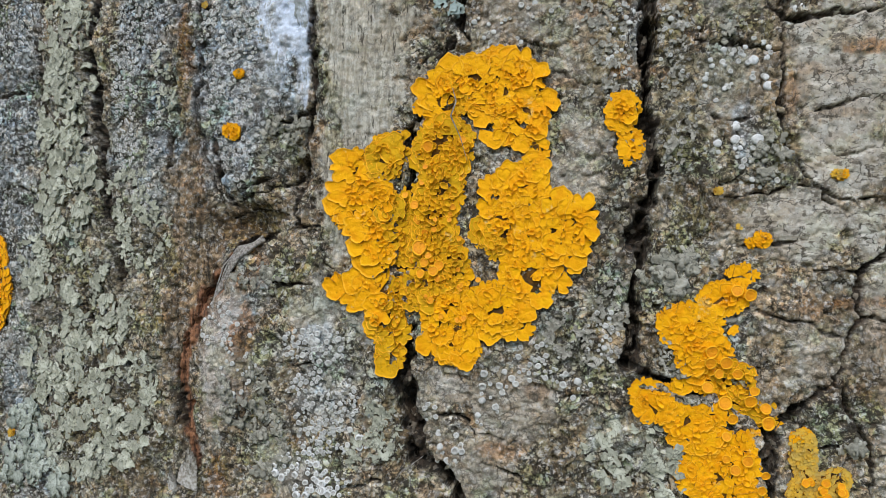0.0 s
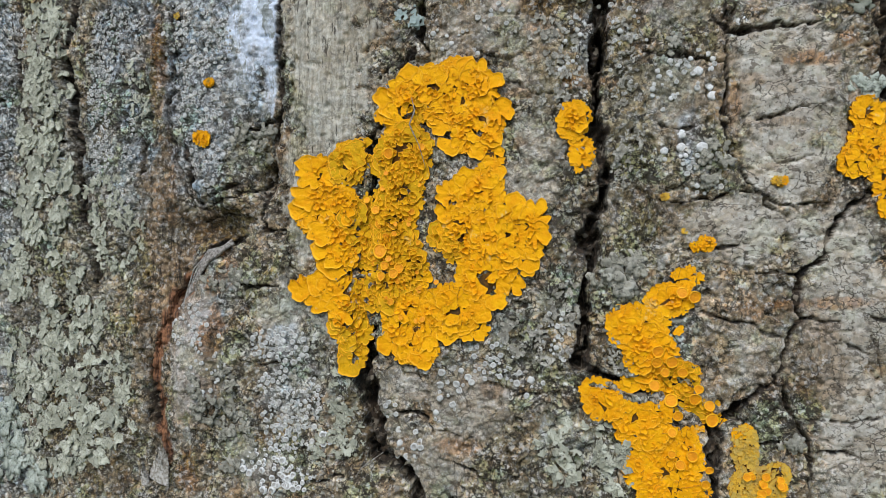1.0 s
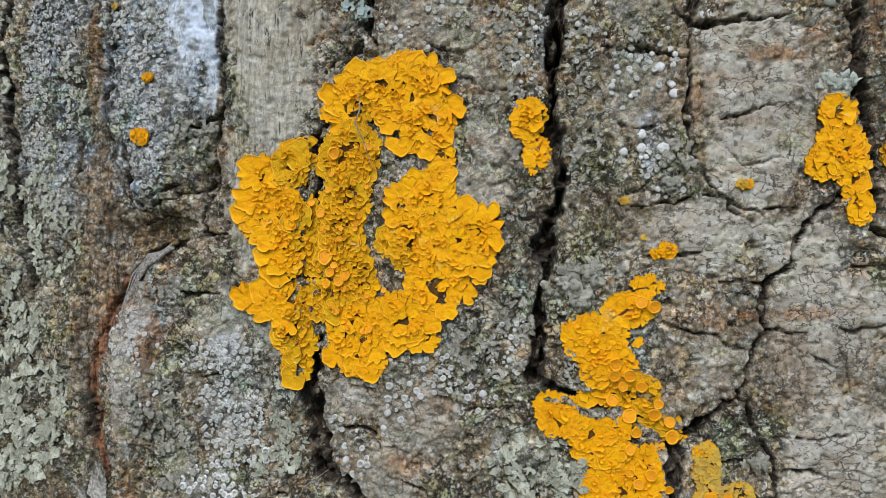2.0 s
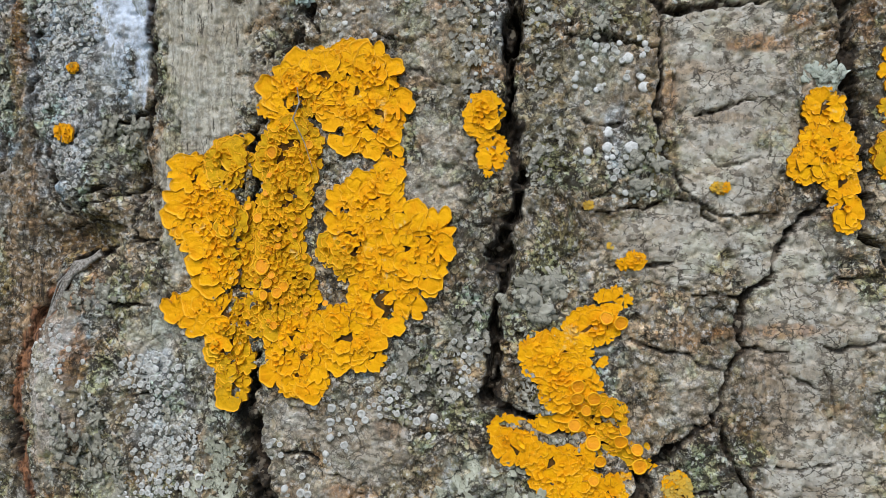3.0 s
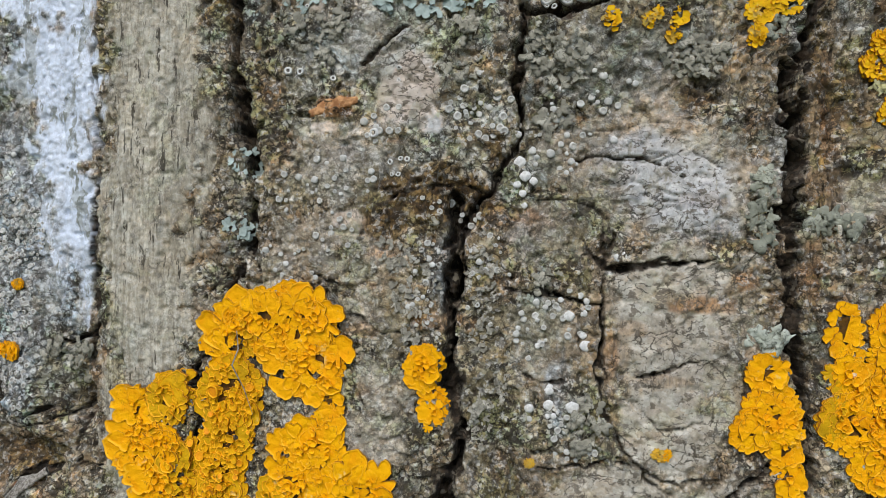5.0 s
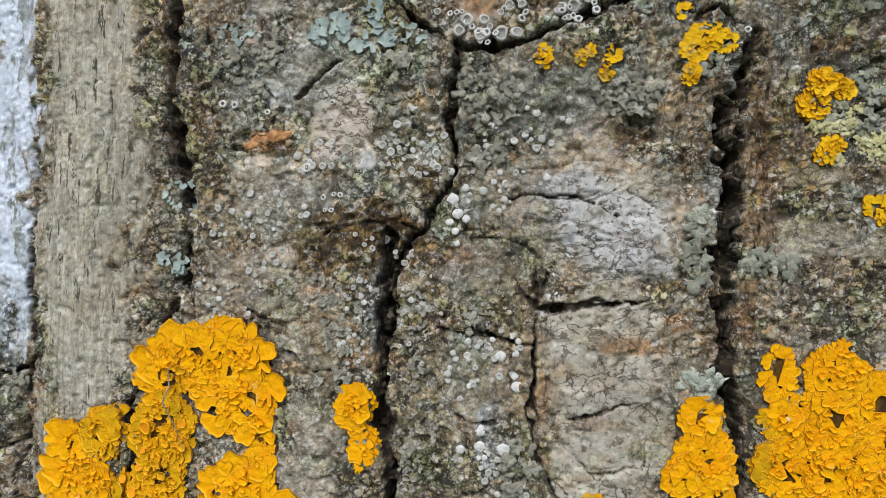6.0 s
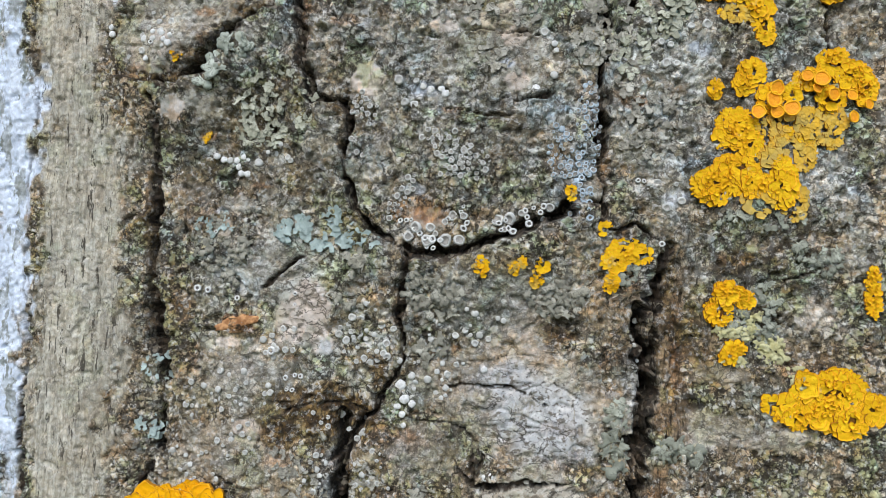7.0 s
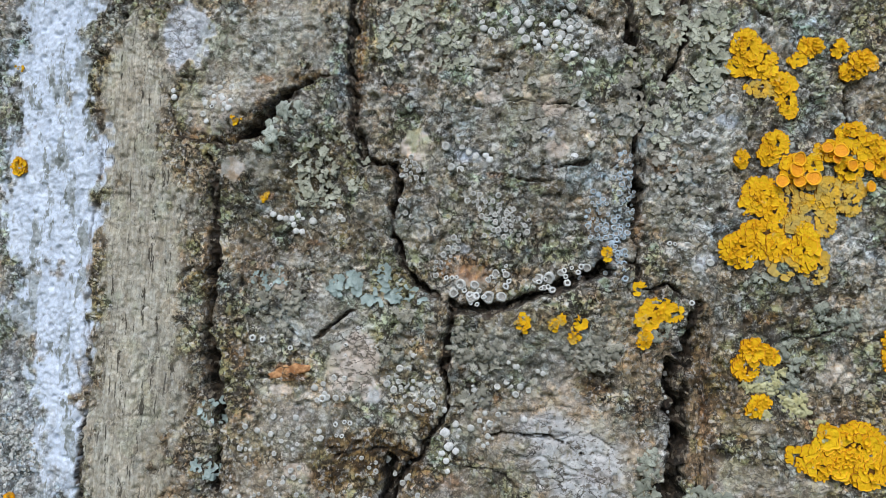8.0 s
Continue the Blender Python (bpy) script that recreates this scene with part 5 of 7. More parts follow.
def thallus(label, blobs, holes=(), size=3.6, cups=(), olive=(), ochre=(), seed=1, lift=0.22, thin=0.0, tone=None, group="yellow lichen patches", border=(), border_olive=()):
    """A patch of leafy lichen: flat overlapping lobes that point outward over a thin base, crinkled small lobes in
    its middle, and cups (u, v, radius). border: lobes of its edge (u, v, degrees, length)."""
    r = random.Random(seed)
    b = np.array(blobs)
    u0, u1, v0, v1 = (b[:, 0] - b[:, 2]).min(), (b[:, 0] + b[:, 2]).max(), (b[:, 1] - b[:, 3]).min(), (b[:, 1] + b[:, 3]).max()
    mid = (b[:, 0].mean(), b[:, 1].mean())
    tiny_patch = max(u1 - u0, v1 - v0) < 9
    ob = thing("yellow_lichen", surface(*mid, level(*mid)), label, "lichen", group)
    # base sheet, its dark colour painting the shade seen between lobes
    s = 0.5
    gu, gv = np.arange(u0 - 1, u1 + 1, s), np.arange(v0 - 1, v1 + 1, s)
    X, Y = np.meshgrid(gu, gv)
    f = inside(blobs, holes, X, Y, seed)
    q = grid_quads(len(gv), len(gu))
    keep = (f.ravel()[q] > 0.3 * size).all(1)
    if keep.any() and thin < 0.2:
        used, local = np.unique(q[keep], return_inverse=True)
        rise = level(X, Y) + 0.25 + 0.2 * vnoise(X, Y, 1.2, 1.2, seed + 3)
        part("base", mesh_from("base", surface(X, Y, rise).reshape(-1, 3)[used], local.reshape(-1, 4), [GAP_SHADE]), ob)
    found = []

    def shade(u, v):
        return OCHRE if within(ochre, u, v, r) else OLIVE if within(olive, u, v, r) else tone or YELLOW

    for lobes, mat in ((border, tone or YELLOW), (border_olive, OLIVE)):
        for u, v, turn, length in lobes:
            way = radians(turn)
            root = 0.42 * length if length > 3 else 0.0
            found.append(((length - root) * 1.28, u + root * math.cos(way), v + root * math.sin(way), lift + 0.25 + r.uniform(0, 0.12), way, r.uniform(-0.02, 0.05), r.gauss(0, 0.03), mat, r.randrange(ROUND) if r.random() < 0.6 else ROUND + 2 + 4 * r.randrange(3)))
    # flat lobes, the outer ones below the inner ones
    for u, v in scatter(u0 - 1, u1 + 1, v0 - 1, v1 + 1, size * (0.3 if tiny_patch else 0.25), r):
        d = float(inside(blobs, holes, u, v, seed))
        if d < 0.12 * size or r.random() < thin:
            continue
        e = 0.4
        gu_ = float(inside(blobs, holes, u + e, v, seed) - inside(blobs, holes, u - e, v, seed))
        gv_ = float(inside(blobs, holes, u, v + e, seed) - inside(blobs, holes, u, v - e, seed))
        outward = math.atan2(-gv_, -gu_)
        mat = shade(u, v)
        if d > 0.5 * size and not tiny_patch and float(vnoise(np.array(u), np.array(v), 1.7, 1.7, seed + 9)) > 0.58:
            continue
        if tiny_patch:
            back = 0.3 * d
            u, v = u - back * math.cos(outward), v - back * math.sin(outward)
            found.append((d * 1.2 + 0.4 * size * r.uniform(0.6, 1.2), u, v, lift + r.uniform(0, 0.3), outward + r.gauss(0, 0.7), r.uniform(-0.08, 0.14), r.gauss(0, 0.06), mat, r.randrange(ROUND, len(LOBE_SHAPES))))
        elif d < 0.8 * size:
            length = min(size * r.uniform(0.42, 0.85), d * 1.3 + 0.2 * size)
            found.append((length, u, v, lift + 0.28 * d / size + r.uniform(0, 0.1), outward + r.gauss(0, 0.3), r.uniform(-0.06, 0.07), r.gauss(0, 0.04), mat, r.randrange(len(LOBE_SHAPES))))
        elif mat is not OLIVE:
            found.append((size * r.uniform(0.35, 0.65), u, v, lift + 0.28 + r.uniform(0.0, 0.18), outward + r.gauss(0, 1.2), r.uniform(-0.07, 0.1), r.gauss(0, 0.07), mat, r.randrange(len(LOBE_SHAPES))))
    # crinkled small lobes in the middle
    if thin < 0.4:
        for u, v in scatter(u0, u1, v0, v1, size * 0.26, r):
            d = float(inside(blobs, holes, u, v, seed))
            if d < (0.15 if tiny_patch else 0.3) * size or r.random() < thin:
                continue
            mat = shade(u, v)
            if not tiny_patch and float(vnoise(np.array(u), np.array(v), 1.7, 1.7, seed + 9)) > 0.5:
                continue
            if mat is OLIVE:
                found.append((size * r.uniform(0.12, 0.22), u, v, lift + 0.35 + r.uniform(0.0, 0.35), r.uniform(0, 6.283), r.gauss(0, 0.22), r.gauss(0, 0.22), mat, 100 + r.randrange(16)))
            elif tiny_patch or d > 0.35 * size and r.random() < 0.55:
                found.append((size * r.uniform(0.10, 0.21), u, v, lift + 0.42 + r.uniform(0.0, 0.2), r.uniform(0, 6.283), r.gauss(0, 0.15), r.gauss(0, 0.15), mat, 100 + r.randrange(16)))
    if not found:
        u, v = blobs[0][:2]
        found = [(size * r.uniform(0.4, 0.7), u + 0.3 * k, v + 0.2 * k, lift, 2.4 * k, 0.1, 0.0, OCHRE if k % 2 and ochre else tone or YELLOW, ROUND + k) for k in range(3)]
    found.sort(key=lambda x: -x[0])
    rest_v, rest_q, rest_m, total = [], [], [], 0
    mats = [YELLOW, OLIVE, OCHRE, GOLD, CUP, EDGE_SHADE]
    for n, (length, u, v, h, turn, pitch, roll, mat, kind) in enumerate(found):
        m = frame_at(u, v, float(level(u, v)) + h, turn, pitch, roll, length)
        if kind < 100 and length > 3.2:
            slim = (3.2 / length) ** 0.5
            m = m @ Matrix.Diagonal((1.0, slim, slim, 1.0))
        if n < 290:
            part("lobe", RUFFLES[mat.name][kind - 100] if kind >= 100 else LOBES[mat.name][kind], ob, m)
        else:
            vv, qq = RUFFLE_SHAPES[kind - 100] if kind >= 100 else LOBE_SHAPES[kind]
            rest_v.append(np.array(vv) @ np.array(m.to_3x3()).T + np.array(m.translation))
            rest_q.append(qq + total)
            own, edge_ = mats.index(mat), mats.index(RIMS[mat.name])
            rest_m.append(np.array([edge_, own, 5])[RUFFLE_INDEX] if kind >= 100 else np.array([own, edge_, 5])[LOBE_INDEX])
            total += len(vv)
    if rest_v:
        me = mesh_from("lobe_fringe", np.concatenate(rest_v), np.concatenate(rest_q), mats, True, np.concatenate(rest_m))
        part("lobe_fringe", me, ob, kind="stuff")
    for u, v, rad in cups:
        m = frame_at(u, v, float(level(u, v)) + lift + 0.55 + r.uniform(0, 0.35), r.uniform(0, 6.28), r.uniform(-0.25, 0.25), r.uniform(-0.25, 0.25), rad)
        kind = r.randrange(4)
        cup = part("fruiting_cup", CUP_RIMS[kind], ob, m)
        disc = new("disc", CUP_DISCS[kind])
        disc.parent = cup
        tagged(disc, "orange disc")
    return ob


def strewn_cups(blob, count, lo, hi, seed):
    r = random.Random(seed)
    u, v, ru, rv = blob
    return [(u + ru * math.sqrt(q) * math.cos(w), v + rv * math.sqrt(q) * math.sin(w), r.uniform(lo, hi)) for q, w in ((r.random(), r.uniform(0, 6.28)) for _ in range(count))]


ROSETTE_TOP = [(1.3, 27.5, 172, 7.7), (0.4, 28.0, 125, 5.2), (1.7, 28.0, 109, 6.9), (3.6, 28.9, 88, 5.3), (-1.6, 24.6, -112, 3.5), (-4.3, 25.2, -129, 1.9), (5.1, 29.8, 76, 4.5), (7.7, 30.7, 82, 3.7), (10.2, 30.1, 77, 5.7), (12.2, 30.5, 63, 4.9), (13.9, 28.4, 43, 5.3), (16.2, 25.4, -6, 4.1), (14.8, 21.5, -25, 3.8), (8.2, 21.7, -74, 4.4), (12.8, 19.6, -54, 3.4), (6.7, 23.7, -127, 2.6)]
ROSETTE_LEFT = [(-15.4, 14.3, 168, 7.2), (-16.3, 14.8, 101, 3.6), (-15.1, 10.1, 174, 7.6), (-16.2, 7.3, 178, 7.1), (-15.6, 6.5, -154, 6.1), (-11.7, 3.9, -177, 7.5), (-11.6, -0.2, 180, 6.9), (-11.2, -2.0, -169, 6.0), (-15.0, -6.6, 172, 4.5), (-17.5, -7.4, 180, 4.6), (-15.0, -9.0, -165, 4.6), (-20.6, -7.3, 180, 2.5), (-11.0, -7.9, -154, 6.1), (-9.3, -10.9, -172, 6.4)]
ROSETTE_OLIVE = [(-6.9, 18.7, 141, 3.2), (-7.4, 18.0, 179, 5.4), (-6.9, 15.1, 100, 2.9), (-9.8, -13.9, 179, 4.2), (-9.2, -16.5, -156, 3.7), (-9.5, -20.0, -124, 4.2), (-9.2, -20.0, -30, 2.4), (-8.1, -15.4, -61, 2.3)]
ROSETTE_LOW = [(-1.2, -16.2, -139, 4.4), (2.2, -16.9, -119, 4.3), (3.0, -17.5, -66, 4.4), (4.0, -14.8, -63, 3.7), (8.0, -13.4, -76, 3.7), (11.6, -13.3, -77, 3.1), (13.5, -13.3, -49, 3.2), (13.5, -10.7, -25, 3.1), (16.5, -7.4, -63, 3.5), (19.4, -4.9, -51, 3.5)]
ROSETTE_RIGHT = [(21.3, -1.0, -21, 3.9), (22.2, 0.9, -12, 3.8), (22.7, 3.3, -10, 4.2), (23.2, 4.3, 69, 5.3), (21.7, 4.8, 93, 3.7), (19.8, 7.7, 88, 2.9), (10.4, 9.7, 162, 4.7), (12.3, 11.9, 122, 3.6), (13.8, 13.6, 13, 5.0), (9.4, 7.0, 177, 3.6), (11.9, 10.7, 144, 4.1), (22.7, -3.0, -35, 1.6)]
thallus('large orange-yellow leafy lichen rosette with crinkled centre on bark', [(-0.3, 27.2, 4.4, 4.6), (8.9, 28.6, 7.9, 6.4), (13.4, 22.6, 5.0, 5.6), (-0.4, 17.8, 5.6, 6.0), (0.0, 11.5, 4.6, 7.0), (-10.8, 16.0, 4.0, 4.0), (-17.0, 14.2, 4.0, 3.0), (-14.9, 8.0, 7.0, 5.2), (-13.0, 0.7, 4.6, 4.6), (-5.3, 4.0, 8.0, 8.0), (-15.0, -7.7, 6.5, 2.4), (-10.0, -8.4, 6.0, 3.6), (-1.9, -3.2, 7.6, 5.6), (-10.2, -13.5, 4.6, 4.6), (-10.0, -19.0, 2.6, 3.2), (13.6, 11.0, 6.0, 3.6), (17.0, 2.2, 8.2, 5.4), (22.6, 4.6, 3.0, 4.0), (10.6, 3.4, 6.0, 5.0), (15.3, -4.4, 5.2, 5.0), (0.6, -11.8, 7.9, 5.4), (8.7, -10.9, 6.8, 4.6), (2.0, -17.5, 4.2, 3.4), (15.6, 16.3, 2.6, 6.0)], holes=[(9.6, 15.6, 3.9, 1.9), (6.4, 13.0, 1.8, 1.6), (4.8, 8.5, 1.7, 3.6), (6.6, -3.2, 2.0, 2.4), (20.8, 9.2, 2.4, 1.6), (-5.4, -17.0, 1.5, 5.1), (-5.7, 22.6, 1.3, 2.4), (-6.6, -4.0, 2.0, 0.6), (-6.3, 11.5, 0.6, 3.0), (-5.7, -12.2, 0.9, 1.2)], cups=[(-2.9, 18.1, 1.08), (-4.4, -0.1, 1.41), (-0.8, -3.2, 0.96), (-3.5, -2.7, 0.86), (-5.5, 7.6, 0.87), (-1.8, -4.2, 0.96), (-5.9, -2.2, 0.65), (3.2, 19.1, 0.74), (-4.1, -4.7, 0.9), (-2.3, -9.4, 0.7), (-5.0, 5.1, 0.8), (-1.0, -5.6, 0.6)] + strewn_cups((-1.9, 6.0, 6.4, 11.2), 16, 0.35, 0.65, 3) + strewn_cups((0.3, -8.2, 7.4, 5.1), 9, 0.35, 0.6, 4), olive=[(-0.6, 17.2, 6.2, 7.0), (-10.8, 15.4, 4.7, 4.2), (-5.0, 5.6, 6.2, 8.4), (0.6, 8.0, 4.4, 7.0), (-1.9, -3.2, 7.5, 4.6), (-10.5, -12.6, 4.6, 4.2), (-10.4, -19.8, 2.8, 3.6), (6.5, 0.9, 5.0, 3.5), (1.8, 24.5, 2.0, 5.0), (-6.0, -8.6, 5.0, 2.5)], size=3.9, seed=3, border=ROSETTE_TOP + ROSETTE_LEFT + ROSETTE_LOW + ROSETTE_RIGHT, border_olive=ROSETTE_OLIVE)
thallus('small yellow leafy lichen patch beside a dark furrow', [(30.4, 23.3, 2.9, 3.5), (32.0, 17.3, 1.9, 4.1), (28.5, 22.2, 1.9, 0.9)], size=3.0, seed=16)
thallus('yellow leafy lichen with many orange cups in a bark crevice', [(49.5, -4.3, 2.8, 1.5), (47.2, -8.4, 4.6, 2.8), (40.7, -12.8, 4.6, 3.8), (43.5, -17.0, 4.6, 4.3), (47.8, -12.9, 2.8, 1.4), (43.1, -22.2, 3.9, 3.8), (48.2, -22.5, 3.7, 3.9), (52.3, -27.6, 4.4, 3.4), (37.1, -26.2, 4.9, 3.6), (43.6, -30.2, 6.6, 4.2), (46.3, -37.2, 6.9, 4.7), (51.4, -33.2, 4.4, 3.2), (47.7, -42.2, 6.4, 4.7), (35.2, -23.9, 2.8, 1.9)], holes=[(41.7, -25.1, 2.0, 1.1), (50.0, -29.5, 2.7, 0.9), (54.1, -33.6, 1.8, 4.7)], cups=[(50.9, -7.6, 1.10), (48.9, -7.0, 1.01), (44.7, -18.9, 1.01), (47.2, -18.8, 1.10), (44.5, -23.1, 1.01), (47.2, -25.6, 1.19), (51.2, -25.1, 1.09), (53.6, -26.3, 0.91), (48.2, -28.0, 0.91), (53.9, -28.6, 1.18), (47.3, -31.0, 0.82), (50.7, -34.8, 1.00), (48.7, -36.4, 0.91), (53.5, -37.1, 0.73), (47.3, -34.6, 0.73), (52.7, -39.4, 0.82), (49.1, -20.6, 0.91), (46.1, -20.7, 0.83), (44.9, -17.0, 1.11), (51.8, -23.4, 0.82)], olive=[(52.7, -26.1, 3.6, 3.7), (49.1, -20.6, 2.7, 4.7)], size=3.4, seed=29)
thallus('pale ochre-yellow crumbly lichen below a crack', [(60.9, -39.8, 4.9, 3.9), (64.0, -37.4, 2.0, 2.0), (59.1, -33.4, 2.3, 3.7)], cups=strewn_cups((61.8, -39.3, 3.6, 2.3), 12, 0.5, 0.9, 42), ochre=[(60.9, -38.0, 8.1, 8.3)], size=1.7, thin=0.18, seed=42)
thallus('tiny yellow lichen tuft on grey bark', [(51.8, 0.7, 2.0, 1.0), (53.2, 1.4, 1.1, 1.1)], size=1.8, seed=55)
thallus('tiny faded yellow lichen speck on smooth bark', [(64.1, 12.0, 1.3, 0.8)], ochre=[(64.1, 12.0, 0.8, 0.8)], size=1.2, seed=68)
thallus('tiny yellow lichen speck', [(46.3, 9.6, 0.6, 0.6)], ochre=[(46.3, 9.6, 0.8, 0.9)], size=0.9, seed=81)
thallus('tiny yellow lichen speck', [(49.5, 3.6, 0.6, 0.5)], ochre=[(49.5, 3.6, 0.8, 0.9)], size=0.9, seed=94)
thallus('small round yellow lichen star on grey crust', [(-42.6, 22.8, 1.7, 1.5)], size=1.7, seed=107)
thallus('yellow leafy lichen at the turn of the trunk', [(-112.3, -8.1, 7.6, 12.2)], size=3.4, seed=120)
thallus('tiny greenish yellow lichen speck', [(-41.6, 34.2, 0.9, 0.8)], ochre=[(-41.6, 34.2, 0.4, 0.3)], size=0.9, seed=133)
thallus('tiny greenish yellow lichen speck', [(-50.8, 49.0, 1.2, 0.8)], ochre=[(-50.8, 48.8, 2.7, 2.3)], size=0.9, seed=146)
thallus('tiny greenish yellow lichen speck', [(-104.1, -42.2, 1.0, 1.2)], ochre=[(-104.1, -42.2, 4.1, 2.6)], size=0.9, seed=159)
thallus('yellow leafy lichen on the edge of a dark furrow', [(79.9, 23.5, 3.1, 2.8), (80.3, 17.9, 4.5, 4.3), (77.0, 15.6, 2.9, 2.4), (82.5, 9.1, 2.3, 2.8), (81.7, 12.8, 2.0, 2.8)], size=3.6, seed=172)
thallus('broad yellow leafy lichen across a dark furrow', [(90.8, 29.3, 3.3, 4.1), (95.9, 23.1, 8.5, 4.7), (98.2, 30.2, 4.2, 5.2), (104.5, 25.6, 3.9, 5.5), (92.1, 16.8, 5.7, 4.8), (99.9, 16.2, 7.0, 5.5), (106.9, 18.6, 4.7, 7.0), (98.4, 11.5, 7.8, 4.7)], holes=[(93.2, 27.8, 0.8, 2.3)], olive=[(87.9, 19.8, 2.3, 4.7)], size=3.8, seed=185)
thallus('yellow leafy lichen with forked lobes on upper bark', [(93.7, 121.7, 2.5, 3.4), (92.1, 118.9, 1.7, 1.4), (96.2, 119.6, 2.9, 2.8), (100.1, 116.1, 3.1, 1.8), (100.8, 112.9, 1.6, 2.6), (102.3, 120.6, 1.2, 1.0), (96.2, 115.1, 2.5, 1.0)], ochre=[(96.7, 114.9, 2.4, 1.4)], size=2.6, tone=GOLD, seed=198)
thallus('small yellow lichen tuft', [(104.1, 122.6, 1.4, 1.2), (105.4, 123.0, 0.8, 0.8)], size=2.0, tone=GOLD, seed=211)
thallus("yellow lichen lobes on a furrow's edge", [(109.7, 122.9, 1.1, 1.2), (113.5, 120.4, 2.5, 1.8), (111.5, 118.8, 2.0, 1.6)], size=2.4, tone=GOLD, seed=224)
thallus('yellow leafy lichen with a group of orange-brown cups', [(99.0, 105.7, 2.1, 1.8), (97.7, 103.7, 1.5, 1.6), (112.0, 107.8, 2.6, 2.2), (115.0, 105.8, 3.0, 2.3), (117.1, 102.9, 2.0, 2.9), (105.3, 102.4, 1.6, 1.4), (108.6, 104.9, 2.5, 1.6), (101.8, 101.5, 1.9, 2.5), (111.5, 101.9, 2.4, 1.8)], cups=[(102.3, 103.0, 1.26), (101.8, 101.1, 1.35), (99.5, 99.1, 1.16), (102.5, 99.3, 1.06), (104.6, 99.7, 1.26), (109.5, 104.7, 1.27), (111.5, 102.4, 1.08), (108.9, 103.3, 0.88), (107.4, 105.3, 0.98), (114.5, 102.4, 0.89), (114.5, 98.9, 0.99), (117.1, 101.1, 0.89)], size=2.5, tone=GOLD, seed=237)
thallus('yellow leafy lichen rosette with rounded lobes', [(96.6, 96.6, 3.1, 3.1), (94.0, 95.1, 1.3, 1.5), (98.5, 94.3, 1.9, 1.7), (96.2, 90.1, 4.0, 2.1), (93.6, 87.4, 3.4, 3.1), (98.7, 87.8, 2.9, 2.5), (103.5, 88.0, 2.3, 4.2), (103.8, 96.2, 1.2, 1.2), (107.3, 95.8, 1.3, 1.2)], holes=[(101.2, 91.7, 1.3, 1.9)], size=2.7, tone=GOLD, seed=250)
thallus('thin faded mustard lichen with bark showing through', [(106.7, 97.3, 6.8, 3.5), (104.8, 92.9, 4.8, 3.3), (100.1, 84.5, 4.8, 1.9), (111.6, 97.5, 2.9, 3.9), (101.5, 92.2, 1.9, 2.9), (105.9, 85.2, 1.9, 3.8)], ochre=[(105.8, 91.9, 19.4, 19.3)], size=2.2, tone=GOLD, thin=0.45, lift=0.1, seed=263)
thallus('thin yellow lichen strip', [(93.3, 103.2, 1.0, 1.9)], size=1.8, tone=GOLD, seed=276)
thallus('yellow lichen tuft at the corner of an overhanging plate', [(79.6, 76.9, 3.6, 2.1), (76.3, 79.9, 1.5, 1.1), (82.4, 75.9, 2.6, 1.3), (78.0, 75.0, 2.4, 1.5)], size=2.6, tone=GOLD, seed=289)
thallus("orange lichen stain below a plate's corner", [(77.6, 71.4, 1.0, 1.7)], ochre=[(77.6, 71.6, 0.3, 0.3)], size=1.6, tone=GOLD, seed=302)
thallus('small yellow lichen tuft', [(95.6, 70.7, 2.3, 1.4), (98.0, 70.0, 1.9, 1.1)], size=2.3, tone=GOLD, seed=315)
thallus('small yellow lichen tuft', [(94.5, 67.2, 1.7, 1.9)], size=2.3, tone=GOLD, seed=328)
thallus('small yellow lichen tuft with faded border', [(97.5, 62.1, 2.5, 1.3), (96.5, 60.7, 1.5, 1.3)], size=2.3, tone=GOLD, seed=341)
thallus('yellow leafy lichen with spreading lobes', [(104.9, 53.3, 4.2, 2.0), (108.2, 56.5, 2.3, 2.6), (107.8, 51.8, 2.9, 1.9), (113.5, 55.7, 4.8, 3.6), (115.5, 51.1, 3.3, 2.8), (112.1, 52.4, 3.5, 3.2), (119.4, 53.1, 2.4, 2.2)], size=3.2, tone=GOLD, seed=354)
thallus('yellow lichen at a bark edge', [(118.9, 71.4, 1.4, 4.3)], size=2.2, tone=GOLD, seed=367)
thallus('tiny orange-yellow lichen fleck on bark', [(57.1, 73.5, 0.9, 1.7)], ochre=[(57.1, 73.5, 0.4, 0.4)], size=1.7, tone=GOLD, lift=0.05, thin=0.35, seed=380)
thallus('tiny orange-yellow lichen fleck on bark', [(62.4, 73.3, 1.4, 1.3)], ochre=[(62.4, 73.3, 0.4, 0.4)], size=1.7, tone=GOLD, lift=0.05, thin=0.35, seed=393)
thallus('tiny orange-yellow lichen fleck on bark', [(66.8, 73.8, 1.3, 1.1)], ochre=[(66.8, 73.8, 0.4, 0.4)], size=1.7, tone=GOLD, lift=0.05, thin=0.35, seed=406)
thallus('tiny orange-yellow lichen fleck on bark', [(65.7, 71.3, 0.9, 0.8)], ochre=[(65.7, 71.3, 0.4, 0.4)], size=1.7, tone=GOLD, lift=0.05, thin=0.35, seed=419)
thallus('tiny orange-yellow lichen fleck on bark', [(71.1, 85.5, 0.8, 1.7)], ochre=[(71.1, 85.5, 0.4, 0.4)], size=1.7, tone=GOLD, lift=0.05, thin=0.35, seed=432)
thallus('tiny orange-yellow lichen fleck on bark', [(3.8, 107.9, 1.1, 0.6)], ochre=[(3.8, 107.9, 0.5, 0.4)], size=1.7, tone=GOLD, lift=0.05, thin=0.35, seed=445)
